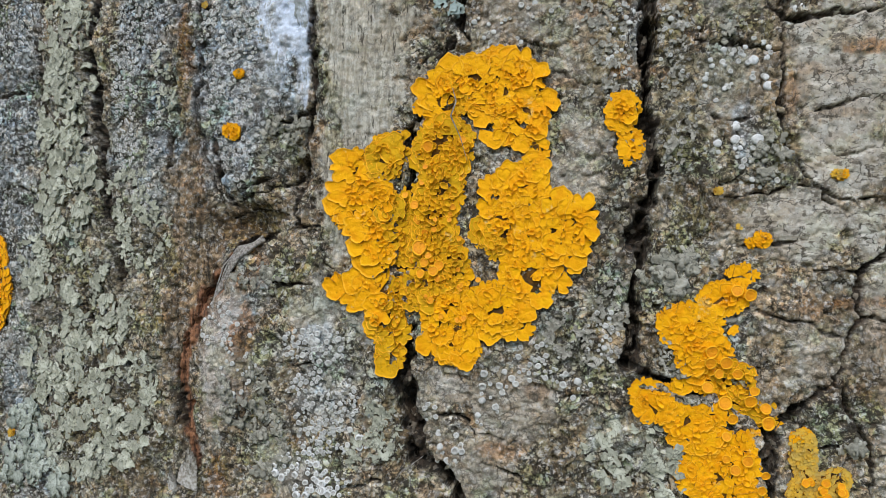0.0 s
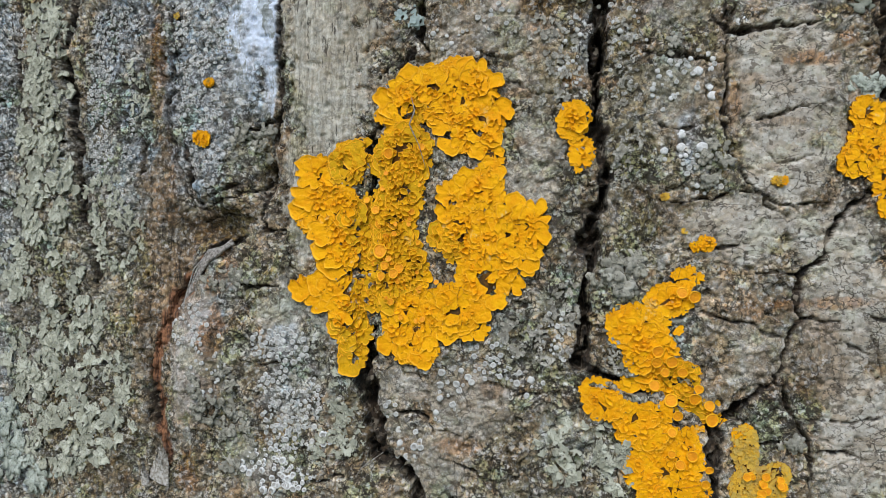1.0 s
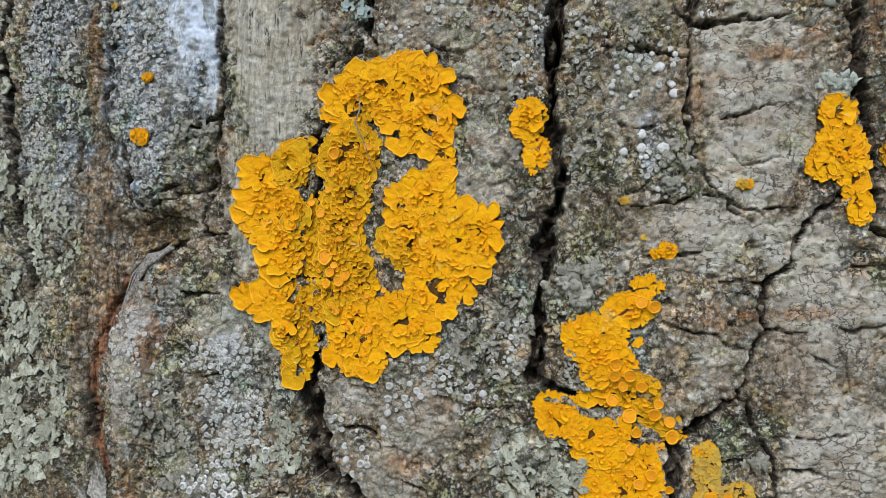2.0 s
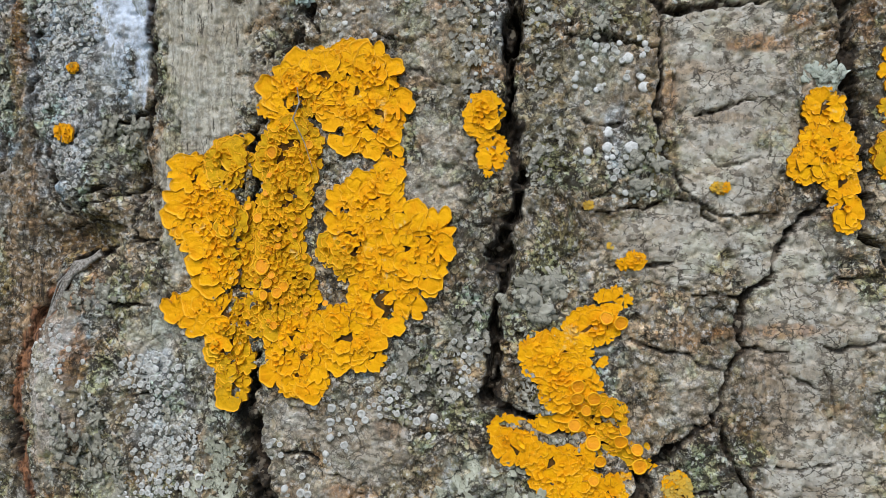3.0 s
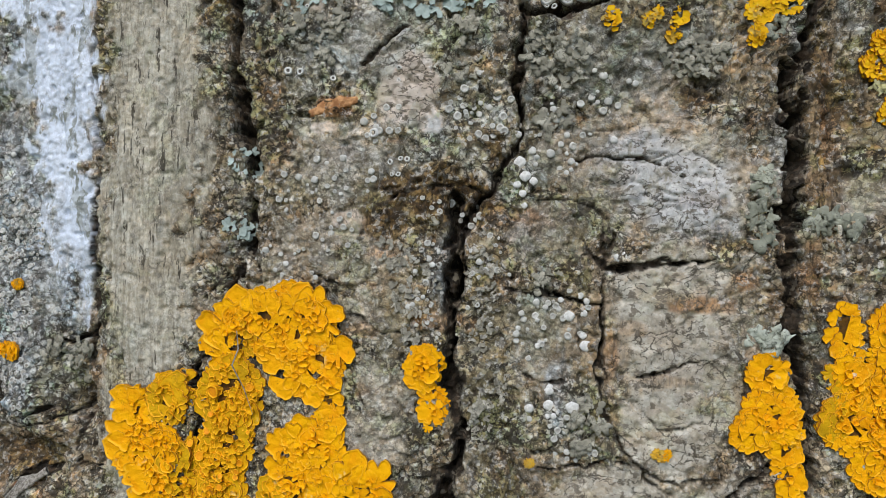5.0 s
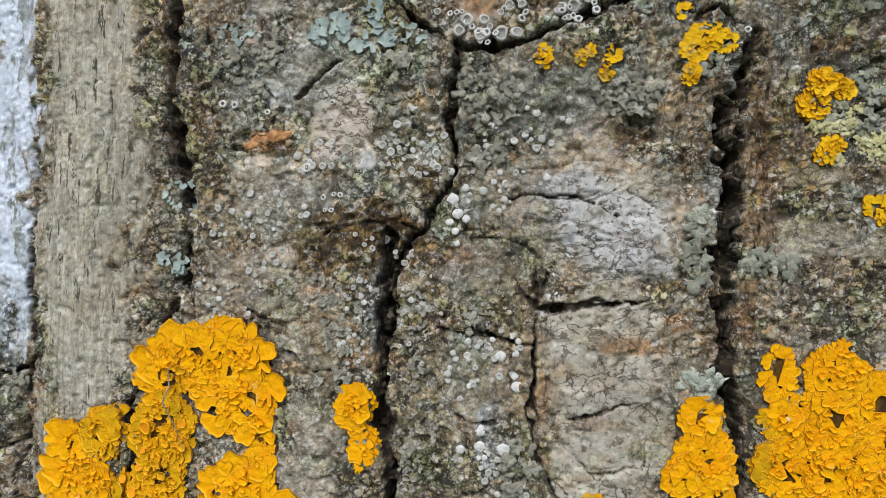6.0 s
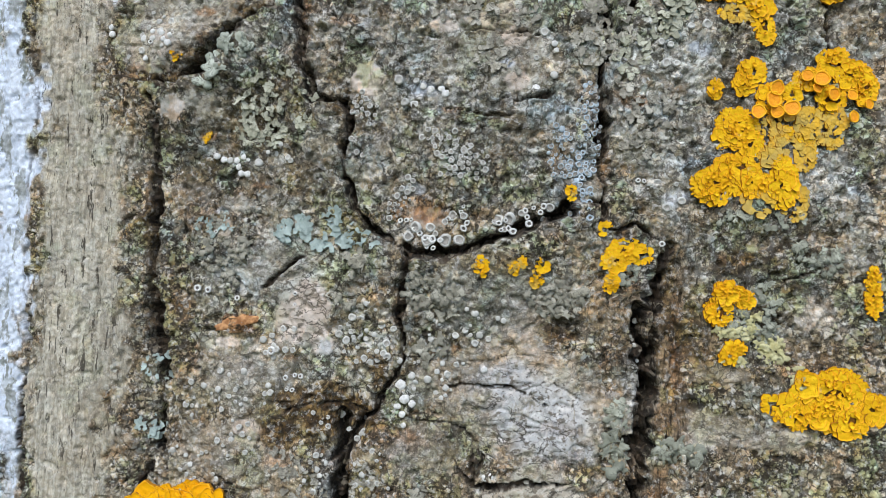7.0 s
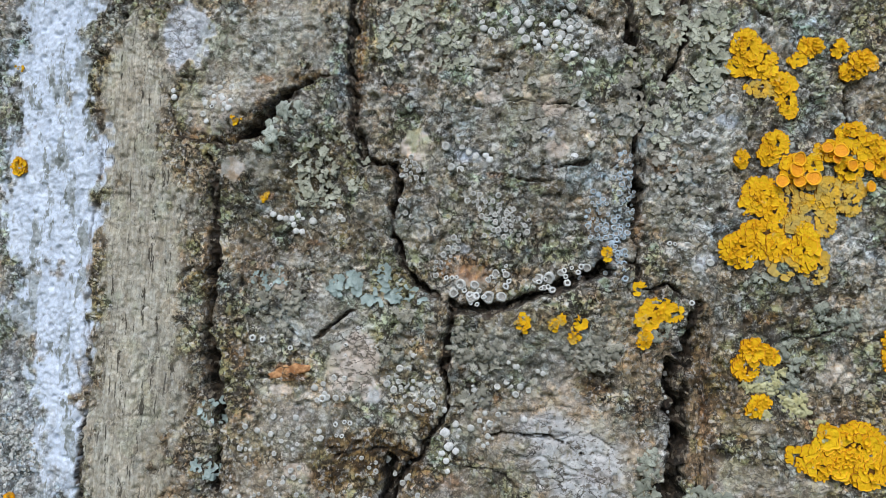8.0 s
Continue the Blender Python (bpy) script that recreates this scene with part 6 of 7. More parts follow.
thallus('tiny orange-yellow lichen fleck on bark', [(9.7, 93.3, 1.1, 0.5)], ochre=[(9.7, 93.3, 0.4, 0.4)], size=1.7, tone=GOLD, lift=0.05, thin=0.35, seed=458)
thallus('tiny orange-yellow lichen fleck on bark', [(10.6, 93.8, 0.8, 0.5)], ochre=[(10.6, 93.8, 0.4, 0.4)], size=1.7, tone=GOLD, lift=0.05, thin=0.35, seed=471)
thallus('tiny orange-yellow lichen fleck on bark', [(-46.2, 99.6, 1.7, 1.5)], ochre=[(-46.2, 99.6, 0.6, 0.5)], size=1.7, tone=GOLD, lift=0.05, thin=0.35, seed=484)
thallus('tiny orange-yellow lichen fleck on bark', [(-48.5, 120.0, 0.9, 0.8)], ochre=[(-48.5, 120.0, 0.6, 0.5)], size=1.7, tone=GOLD, lift=0.05, thin=0.35, seed=497)
thallus('tiny orange-yellow lichen fleck on bark', [(56.2, 74.0, 0.8, 0.6)], ochre=[(56.2, 74.0, 0.4, 0.4)], size=1.7, tone=GOLD, lift=0.05, thin=0.35, seed=510)
thallus('tiny orange-yellow lichen fleck on bark', [(63.3, 74.2, 0.8, 1.0)], ochre=[(63.3, 74.2, 0.4, 0.4)], size=1.7, tone=GOLD, lift=0.05, thin=0.35, seed=523)
thallus('tiny orange-yellow lichen fleck on bark', [(65.5, 72.8, 0.9, 0.7)], ochre=[(65.5, 72.8, 0.4, 0.4)], size=1.7, tone=GOLD, lift=0.05, thin=0.35, seed=536)

# ---- joined small growths ----
SHARED = {}


def joined(name, piece, shapes, poses, mats, label, category, group, index=None):
    """Many tiny alike growths as one object."""
    vv, qq, mm, total = [], [], [], 0
    for kind, m in poses:
        verts, quads_ = shapes[kind]
        vv.append(np.array(verts) @ np.array(m.to_3x3()).T + np.array(m.translation))
        qq.append(quads_ + total)
        if index is not None:
            mm.append(index[kind])
        total += len(verts)
    if not vv:
        return None
    if len(poses) <= 260:
        # few enough to count: each growth is a part of its own
        middle = sum((m.translation for _, m in poses), Vector()) / len(poses)
        ob = thing(name, middle, label, category, group)
        for kind, m in poses:
            key = (piece, mats[0].name, mats[-1].name, kind)
            if key not in SHARED:
                SHARED[key] = mesh_from(piece, *shapes[kind], mats, True, index[kind] if index is not None else None)
            part(piece, SHARED[key], ob, m)
        return ob
    ob = new(name, mesh_from(name, np.concatenate(vv), np.concatenate(qq), mats, True, np.concatenate(mm) if mm else None))
    return tagged(ob, label, category, group, "stuff")


def flake_shape(seed):
    """A small crinkled, branched scale."""
    r = random.Random(seed)
    cols, radii = 15, (0.05, 0.55, 1.0, 0.96)
    sub, ph, verts = r.choice((2, 3, 3, 4)), r.uniform(0, 3), []
    for n, q in enumerate(radii):
        for c in range(cols):
            s = c / (cols - 1) * 2 - 1
            a = s * radians(105)
            rad = (0.42 + 0.55 * abs(math.sin(sub * (s + 1) * math.pi / 2 + ph)) ** 0.8) * r.uniform(0.9, 1.1)
            z = 0.08 + 0.08 * q * math.sin(2.3 * a + ph) + 0.08 * q * q - (0.16 if n == 3 else 0)
            verts.append((q * rad * math.cos(a) - 0.15, q * rad * math.sin(a), z))
    return verts, grid_quads(len(radii), cols)


FLAKES = [flake_shape(200 + i) for i in range(12)]


def flakes(label, blobs, size=1.9, density=1.0, mat=None, seed=1, holes=()):
    """A growth of grey leafy lichen: crinkled scales strewn over patches of the bark."""
    r = random.Random(seed)
    poses = []
    for u, v, ru, rv in blobs:
        count = int(density * math.pi * ru * rv / (size * size * 0.42))
        for _ in range(count):
            q, w = r.random() ** 0.5 * r.uniform(0.85, 1.12), r.uniform(0, 6.283)
            a, b = u + ru * q * math.cos(w), v + rv * q * math.sin(w)
            if float(vnoise(np.array(a), np.array(b), 4.0, 4.0, seed)) < -0.25 or level(a, b, GAPS) > 0.25:
                continue
            h = float(level(a, b, core)) * 0.5 + float(level(a, b)) * 0.5
            poses.append((r.randrange(12), frame_at(a, b, h + r.uniform(-0.1, 0.4), r.uniform(0, 6.283), r.uniform(-0.08, 0.16), r.gauss(0, 0.12), size * r.uniform(0.4, 1.2))))
    return joined("grey_lichen", "scale", FLAKES, poses, [mat or FLAKE], label, "lichen", "grey leafy lichen")


def frond_shape(seed):
    """A thin flat lobe with two to four blunt uneven tips."""
    r = random.Random(seed)
    cols, radii = 19, (0.04, 0.42, 0.76, 0.95, 1.0, 0.97)
    spread, ph, verts = radians(r.uniform(60, 115)), r.uniform(0, 6), []
    tips = [(r.uniform(-0.95, 0.95), r.uniform(0.14, 0.34), r.uniform(0.3, 0.58)) for _ in range(r.choice((2, 3, 3, 4)))]
    rough_ = [r.uniform(0.9, 1.08) for _ in range(cols)]
    for n, q in enumerate(radii):
        for c in range(cols):
            s = c / (cols - 1) * 2 - 1
            a = s * spread
            reach_ = 0.46 + max(h * math.exp(-((s - m) / w) ** 4) for m, w, h in tips)
            if q < 0.6:
                reach_ = 0.4 * reach_ + 0.4
            z = 0.08 + 0.045 * q * math.sin(2.4 * a + ph) + 0.06 * q * q - (0.14 if n == 5 else 0)
            verts.append((q * reach_ * rough_[c] * math.cos(a) - 0.1, q * reach_ * rough_[c] * math.sin(a), z))
    return verts, grid_quads(len(radii), cols)


FRONDS = [frond_shape(500 + i) for i in range(14)]


def fronds(label, blobs, size=2.4, density=1.0, mat=None, seed=1, wild=0.5):
    """Thin forked lichen lobes that spread outward from the middle of each patch, overlapping like tiles."""
    r = random.Random(seed)
    poses = []
    for u, v, ru, rv in blobs:
        for _ in range(int(density * math.pi * ru * rv / (size * size * 0.30))):
            q, w = r.random() ** 0.5, r.uniform(0, 6.283)
            a, b = u + ru * q * math.cos(w), v + rv * q * math.sin(w)
            if float(vnoise(np.array(a), np.array(b), 3.0, 3.0, seed)) < -0.35:
                continue
            h = float(level(a, b, core)) * 0.3 + float(level(a, b)) * 0.7
            turn = math.atan2(rv * math.sin(w), ru * math.cos(w)) + r.gauss(0, wild)
            poses.append((r.randrange(14), frame_at(a, b, h + 0.25 * (1 - q) + r.uniform(-0.05, 0.2), turn, r.gauss(0.02, 0.08), r.gauss(0, 0.1), size * r.uniform(0.5, 1.15))))
    return joined("forked_lichen", "lobe", FRONDS, poses, [mat or FROND_GREEN], label, "lichen", "grey leafy lichen")


DOT_SHAPES, DOT_INDEX = [], []
for s in range(6):
    v_, q_ = lathe([(1.0, -0.3), (1.0, 0.12), (0.86, 0.34), (0.64, 0.34), (0.5, 0.2), (0.001, 0.22)], 11, 0.14, s)
    DOT_SHAPES.append((v_, q_))
    DOT_INDEX.append(np.repeat([0, 0, 0, 1, 1], 11))
for s in range(3):
    v_, q_ = lathe([(1.0, -0.3), (0.97, 0.12), (0.78, 0.27), (0.4, 0.33), (0.001, 0.35)], 11, 0.12, s + 9)
    DOT_SHAPES.append((v_, q_))
    DOT_INDEX.append(np.repeat([0, 0, 0, 0], 11))


def dots(label, blobs, radius=0.5, density=1.0, seed=1, domes=0.15, dark=False, rim=None):
    """Crust lichen: pale cups crowded on patches of the bark."""
    r = random.Random(seed)
    poses = []
    for u, v, ru, rv in blobs:
        placed = []
        for _ in range(int(density * math.pi * ru * rv / (radius * radius * 7))):
            q, w = r.random() ** 0.5, r.uniform(0, 6.283)
            a, b = u + ru * q * math.cos(w), v + rv * q * math.sin(w)
            size = radius * r.uniform(0.55, 1.35)
            if float(vnoise(np.array(a), np.array(b), 5.0, 5.0, seed)) < -0.3:
                continue
            if any((a - x) ** 2 + (b - y) ** 2 < (0.85 * (size + s)) ** 2 for x, y, s in placed):
                continue
            placed.append((a, b, size))
        for a, b, size in placed:
            kind = 6 + r.randrange(3) if r.random() < domes else r.randrange(6)
            h = float(level(a, b, core)) * 0.6 + float(level(a, b)) * 0.4
            poses.append((kind, frame_at(a, b, h + 0.1, r.uniform(0, 6.28), r.gauss(0, 0.15), r.gauss(0, 0.15), size)))
    return joined("white_crust_lichen", "cup", DOT_SHAPES, poses, [rim or WHITE_RIM, DARK_DISC if dark else WHITE_DISC], label, "lichen", "white crust lichen", DOT_INDEX)


def dot_things(label, places):
    """Large single white cups."""
    for n, (u, v, rad) in enumerate(places):
        verts, q = DOT_SHAPES[6 + n % 3]
        m = frame_at(u, v, float(level(u, v)) + 0.1, n, 0.1, 0.1, rad * (0.82 + 0.1 * math.sin(4 * n)))
        o = new("white_lichen_cup", mesh_from("white_lichen_cup", verts, q, [CHALK]))
        o.matrix_basis = m
        tagged(o, label, "lichen", "large white cups")


RING = lathe([(1.0, -0.4), (1.05, 0.1), (0.92, 0.42), (0.68, 0.46), (0.46, 0.30), (0.40, 0.12), (0.001, 0.16)], 14, 0.10, 77)
RING_INDEX = np.repeat([0, 0, 0, 0, 1, 1], 14)


def ring_things(label, places, mat=None):
    """Single ring-shaped cups with thick rims and dark discs."""
    me = mesh_from("ring_lichen_cup", RING[0], RING[1], [mat or CHALK, RING_DISC], True, RING_INDEX)
    for n, (u, v, rad) in enumerate(places):
        o = new("ring_lichen_cup", me)
        o.matrix_basis = frame_at(u, v, float(level(u, v)) + 0.1, 1.7 * n, 0.2 * math.sin(n), 0.2 * math.cos(2 * n), rad * (0.68 + 0.14 * math.sin(5 * n))) @ Matrix.Diagonal((1.0, 0.78 + 0.22 * math.sin(3.3 * n) ** 2, 1.0, 1.0))
        tagged(o, label, "lichen", "ring-shaped cups")


def strand(name, points, radius, mat, label, category):
    """A thin tapering fibre through points (u, v, height above the bark)."""
    pts = [Vector(surface(u, v, float(level(u, v)) + h)) for u, v, h in points]
    verts = []
    for n, p in enumerate(pts):
        t = (pts[min(n + 1, len(pts) - 1)] - pts[max(n - 1, 0)]).normalized()
        a = t.cross(Vector((0, 1, 0.1))).normalized()
        b = t.cross(a)
        w = radius / 1000 * (1 + 0.35 * math.sin(7.3 * n)) * (0.35 + 0.65 * math.sin(math.pi * min(1, 0.15 + 0.8 * n / (len(pts) - 1))))
        verts += [tuple(p + w * (math.cos(q) * a + math.sin(q) * b)) for q in (0, 1.05, 2.1, 3.14, 4.19, 5.24)]
    ob = new(name, mesh_from(name, verts, grid_quads(len(pts), 6, True), [mat]))
    return tagged(ob, label, category)


fronds('grey-green leafy lichen of small crinkled scales on bark', [(-88.3, 46.3, 7.6, 10.2), (-88.1, 29.9, 7.6, 11.4), (-86.4, 13.5, 8.5, 11.2)], size=2.9, density=0.95, wild=1.2, seed=5)
fronds('grey-green leafy lichen of small crinkled scales on bark', [(-88.5, -3.9, 12.6, 7.5), (-77.8, -14.7, 9.9, 7.2), (-87.8, -25.0, 12.5, 7.4)], size=2.5, density=0.7, wild=1.0, seed=12)
fronds('grey-green leafy lichen of small crinkled scales on bark', [(-69.3, -29.7, 10.8, 8.2), (-67.5, -38.8, 9.1, 4.6), (-80.3, -42.5, 11.7, 6.0), (-85.7, -33.4, 10.5, 6.1)], size=2.6, density=0.65, wild=1.0, seed=19)
flakes('pale grey leafy lichen with blunt lobes on bark', [(-96.3, -48.2, 10.5, 6.9), (-86.9, -50.6, 7.1, 3.6), (-98.5, -39.6, 5.9, 5.0)], size=2.8, density=0.7, mat=FLAKE_BLUE, seed=26)
fronds('grey-green leafy lichen of small crinkled scales on bark', [(-65.6, 3.3, 8.3, 7.0), (-68.9, 11.6, 7.0, 4.8), (-60.3, 30.0, 2.9, 2.3), (-61.2, 37.2, 3.2, 2.1)], size=1.5, density=0.6, wild=0.8, seed=33)
flakes('grey-green leafy lichen of small crinkled scales on bark', [(-18.8, -18.0, 3.4, 6.2), (-19.8, -25.3, 2.8, 4.2)], size=1.6, density=0.6, mat=FLAKE_TAN, seed=40)
fronds('grey-green leafy lichen of small crinkled scales on bark', [(-12.1, -26.9, 3.0, 5.1), (-10.9, -36.0, 3.2, 5.1), (-15.2, -37.3, 2.9, 3.7)], size=1.5, density=0.6, seed=47)
fronds('pale green forked lichen on a rough lower plate', [(32.4, -33.3, 3.7, 3.8), (28.7, -38.2, 4.1, 3.4), (37.0, -34.0, 3.3, 3.7), (38.8, -38.5, 2.7, 2.8), (25.9, -33.6, 2.4, 2.5)], size=2.0, density=0.6, wild=0.6, seed=54)
fronds('grey-green leafy lichen of small crinkled scales on bark', [(28.7, -9.7, 3.2, 4.8), (21.2, -14.6, 3.8, 3.3), (26.8, -17.4, 2.8, 2.9)], size=1.5, density=0.5, mat=FROND_TAN, seed=61)
flakes('grey-green leafy lichen of small crinkled scales on bark', [(-36.7, -5.7, 5.0, 2.2), (-32.2, 21.5, 4.9, 4.4), (-38.8, -28.6, 5.0, 6.5), (-34.9, -36.9, 4.9, 6.4)], size=1.4, density=0.6, mat=FLAKE_TAN, seed=68)
flakes('pale grey leafy lichen rosette on bark', [(38.4, -3.6, 4.3, 3.4)], size=2.2, density=1.3, mat=FLAKE_TAN, seed=75)
fronds('olive-grey crumbly lichen scales beside a furrow', [(38.0, -17.1, 2.8, 4.8), (39.7, 22.1, 3.2, 10.6), (39.2, 35.7, 2.8, 4.8)], size=1.2, density=0.35, mat=FROND_TAN, wild=2.0, seed=82)
fronds('olive-grey crumbly lichen scales on rough bark', [(27.3, 28.3, 3.3, 4.9), (29.2, 35.1, 3.3, 4.9), (24.3, 39.3, 4.9, 2.6)], size=1.2, density=0.3, mat=FROND_TAN, wild=2.0, seed=89)
flakes('pale grey leafy lichen rosette on bark', [(45.3, 35.3, 2.4, 1.7)], size=2.0, density=1.3, mat=FLAKE_BLUE, seed=96)
flakes('grey-green leafy lichen of small crinkled scales on bark', [(54.1, 16.2, 2.7, 4.7), (60.9, -30.6, 3.6, 3.7), (64.5, -32.3, 3.6, 2.8), (49.9, 36.3, 3.7, 1.9)], size=1.5, density=0.6, mat=FLAKE_TAN, seed=103)
flakes('white frayed lichen at the edge of a furrow', [(79.0, 28.2, 2.4, 1.5), (81.7, 28.2, 1.6, 1.3)], size=1.8, density=1.3, mat=FLAKE_BLUE, seed=110)
fronds('blue-green forked lichen rosette across a furrow', [(25.7, 79.0, 3.1, 2.6), (31.5, 78.7, 4.3, 2.8), (36.9, 77.3, 3.4, 1.2), (24.4, 81.1, 1.7, 1.2)], size=1.8, density=0.75, mat=FROND_BLUE, wild=0.5, seed=117)
fronds('blue-green forked lichen tuft', [(11.8, 79.3, 3.4, 1.6), (0.1, 44.1, 2.6, 2.1), (1.3, 53.8, 1.8, 3.2)], size=1.3, density=0.75, mat=FROND_BLUE, seed=124)
flakes('grey-green leafy lichen of small crinkled scales on bark', [(47.4, 70.2, 3.3, 4.1), (49.2, 62.9, 3.2, 4.9), (12.8, 75.3, 5.6, 5.2), (35.8, 71.3, 4.2, 5.0)], size=1.5, density=0.55, mat=FLAKE_TAN, seed=131)
flakes('grey-green leafy lichen of small crinkled scales on bark', [(86.7, 45.7, 3.1, 2.4), (85.4, 61.0, 2.2, 1.1), (91.0, 44.2, 2.3, 2.4), (79.3, 47.9, 1.9, 6.3)], size=1.8, density=0.8, seed=138)
flakes("pale green leafy lichen along a plate's edge", [(9.2, 103.0, 1.8, 1.0), (12.2, 104.9, 2.2, 1.5), (16.0, 108.9, 2.6, 2.3), (18.5, 111.5, 2.2, 1.7)], size=2.0, density=1.3, mat=FLAKE_BLUE, seed=145)
fronds('grey-green leafy lichen of small crinkled scales on bark', [(22.4, 99.1, 6.3, 6.1), (19.4, 96.0, 5.3, 3.1)], size=1.4, density=0.45, seed=152)
fronds('grey-tan leafy lichen with flat forked lobes', [(72.5, 119.1, 2.9, 3.6), (72.2, 113.6, 2.5, 4.0), (76.5, 115.2, 2.5, 4.0), (78.1, 110.3, 2.5, 2.6), (73.8, 108.7, 2.5, 2.2)], size=1.6, density=0.6, mat=FROND_TAN, seed=159)
fronds('grey-green leafy lichen of small crinkled scales on bark', [(87.3, 124.5, 3.5, 5.0), (84.7, 115.5, 3.5, 3.9), (80.0, 127.2, 3.3, 5.0), (80.5, 108.4, 2.9, 2.9), (88.9, 118.6, 2.5, 2.6)], size=2.0, density=0.8, seed=166)
fronds('grey-tan leafy lichen with flat forked lobes', [(82.6, 99.7, 3.2, 2.9), (85.9, 100.8, 2.5, 1.9), (86.5, 96.0, 2.7, 2.5), (81.8, 92.9, 2.9, 3.9), (79.6, 104.5, 1.9, 2.9), (80.1, 88.0, 2.3, 2.5)], size=1.5, density=0.28, mat=FROND_TAN, seed=173)
fronds('grey-green leafy lichen of small crinkled scales on bark', [(36.7, 125.9, 3.7, 4.1), (41.9, 123.8, 3.6, 4.1), (32.7, 122.8, 2.7, 3.1), (43.1, 118.7, 3.0, 2.0)], size=1.6, density=0.6, seed=180)
fronds('pale tan leafy scales on upper bark', [(59.0, 115.8, 5.9, 3.0), (52.2, 114.7, 3.9, 3.0), (59.3, 106.9, 3.9, 3.0), (63.0, 113.9, 2.9, 3.0)], size=1.6, density=0.35, mat=FROND_TAN, seed=187)
flakes('grey-green leafy lichen of small crinkled scales on bark', [(81.4, 71.8, 3.8, 3.8), (100.4, 67.9, 3.8, 5.7), (101.1, 82.1, 6.7, 1.9), (109.9, 76.8, 4.8, 2.9)], size=1.4, density=0.5, seed=194)
flakes('grey-green leafy lichen of small crinkled scales on bark', [(51.0, 68.4, 3.9, 3.9), (70.1, 69.4, 5.7, 3.8), (28.3, 44.6, 4.1, 2.9)], size=1.5, density=0.5, mat=FLAKE_TAN, seed=201)
flakes('pale greenish cream crumbly lichen beside yellow tufts', [(97.6, 64.7, 4.2, 1.5), (102.9, 62.1, 2.5, 2.1), (99.9, 66.9, 1.9, 1.1), (97.2, 59.8, 1.9, 0.7), (107.2, 57.8, 1.3, 1.9)], size=1.0, density=1.2, mat=CREAM, seed=208)
dots('white crust lichen of crowded tiny cups on bark', [(-105.0, 50.0, 9.4, 9.4), (-103.1, 28.6, 8.2, 10.5), (-102.4, 9.0, 8.1, 7.8), (-104.2, -23.5, 7.0, 10.3)], radius=0.34, density=0.5, dark=True, seed=215)
dots('white crust lichen of crowded tiny cups on bark', [(-67.4, 44.9, 8.5, 8.4), (-67.8, 29.4, 7.7, 9.6), (-66.7, 15.1, 7.6, 8.3)], radius=0.36, density=1.3, dark=True, domes=0, seed=222)
dots('white crust lichen of crowded tiny cups on bark', [(-44.6, 42.4, 7.3, 7.9), (-44.4, 30.0, 5.9, 7.9), (-42.2, 17.5, 3.9, 6.7)], radius=0.38, density=1.4, dark=True, domes=0, seed=229)
dots('white crust lichen of crowded tiny cups on bark', [(-23.3, -18.1, 4.6, 3.6), (-28.0, -18.3, 3.5, 3.2)], radius=0.5, density=4, domes=0.1, seed=236)
dots('white crust lichen of crowded tiny cups on bark', [(-23.2, -28.6, 7.4, 6.3), (-22.0, -35.8, 6.8, 3.1)], radius=0.42, density=3, domes=0.1, seed=243)
dots('white crust lichen with large round cups on bark', [(-27.6, -42.6, 5.9, 4.2), (-19.6, -42.9, 5.6, 3.1), (-17.5, -35.5, 3.3, 2.1)], radius=0.6, density=3.5, rim=CHALK, domes=0, seed=250)
dots('white crust lichen of crowded tiny cups on bark', [(8.6, -22.9, 5.0, 3.9), (5.7, -28.9, 6.0, 2.5), (0.6, -35.2, 3.1, 4.0), (22.2, -23.3, 3.8, 2.5)], radius=0.55, density=0.8, seed=257)
dots('white crust lichen of crowded tiny cups on bark', [(-2.5, -29.4, 1.4, 2.0), (26.8, -15.4, 3.7, 5.7), (16.4, -19.6, 3.9, 3.9), (-44.2, -14.6, 5.2, 4.4), (-40.2, -22.1, 3.8, 6.5)], radius=0.4, density=0.8, seed=264)
dots('white crust lichen of crowded tiny cups on bark', [(50.8, 30.5, 4.6, 4.8), (49.5, 17.7, 3.7, 3.8), (50.9, 14.1, 3.2, 0.8), (30.2, 33.1, 4.8, 8.8), (39.7, 36.6, 3.8, 7.7)], radius=0.4, density=0.3, domes=0.35, seed=271)
dots("blue-grey crust lichen of tiny cups on a plate's edge", [(73.6, 96.5, 2.1, 7.8), (72.0, 86.7, 2.1, 4.8), (69.0, 92.4, 1.9, 4.9)], radius=0.42, density=3.5, dark=True, rim=BLUE_RIM, seed=278)
dots('white crust lichen with ring-shaped cups on upper bark', [(55.8, 125.3, 9.8, 3.4), (63.7, 123.9, 3.9, 5.0)], radius=0.62, density=1.6, seed=285)
dots('ring-shaped white lichen cups along an overhanging edge', [(60.3, 80.4, 2.9, 1.0), (65.5, 82.6, 2.7, 1.5), (46.8, 77.9, 2.9, 2.5), (51.6, 79.6, 3.9, 2.5)], radius=0.8, density=1.8, dark=True, domes=0, seed=292)
dots('white crust lichen of crowded tiny cups on bark', [(49.2, 91.7, 5.9, 3.9), (54.1, 89.9, 3.9, 2.9), (41.4, 87.5, 4.5, 6.9), (37.0, 96.4, 2.5, 6.0)], radius=0.42, density=2.6, dark=True, domes=0, seed=299)
dots('white crust lichen of crowded tiny cups on bark', [(46.8, 101.6, 4.9, 4.0), (67.1, 108.0, 2.5, 5.9), (86.3, 105.7, 4.8, 5.9), (86.7, 87.3, 3.8, 3.8), (91.0, 111.8, 2.9, 2.9)], radius=0.6, density=0.5, domes=0.3, seed=306)
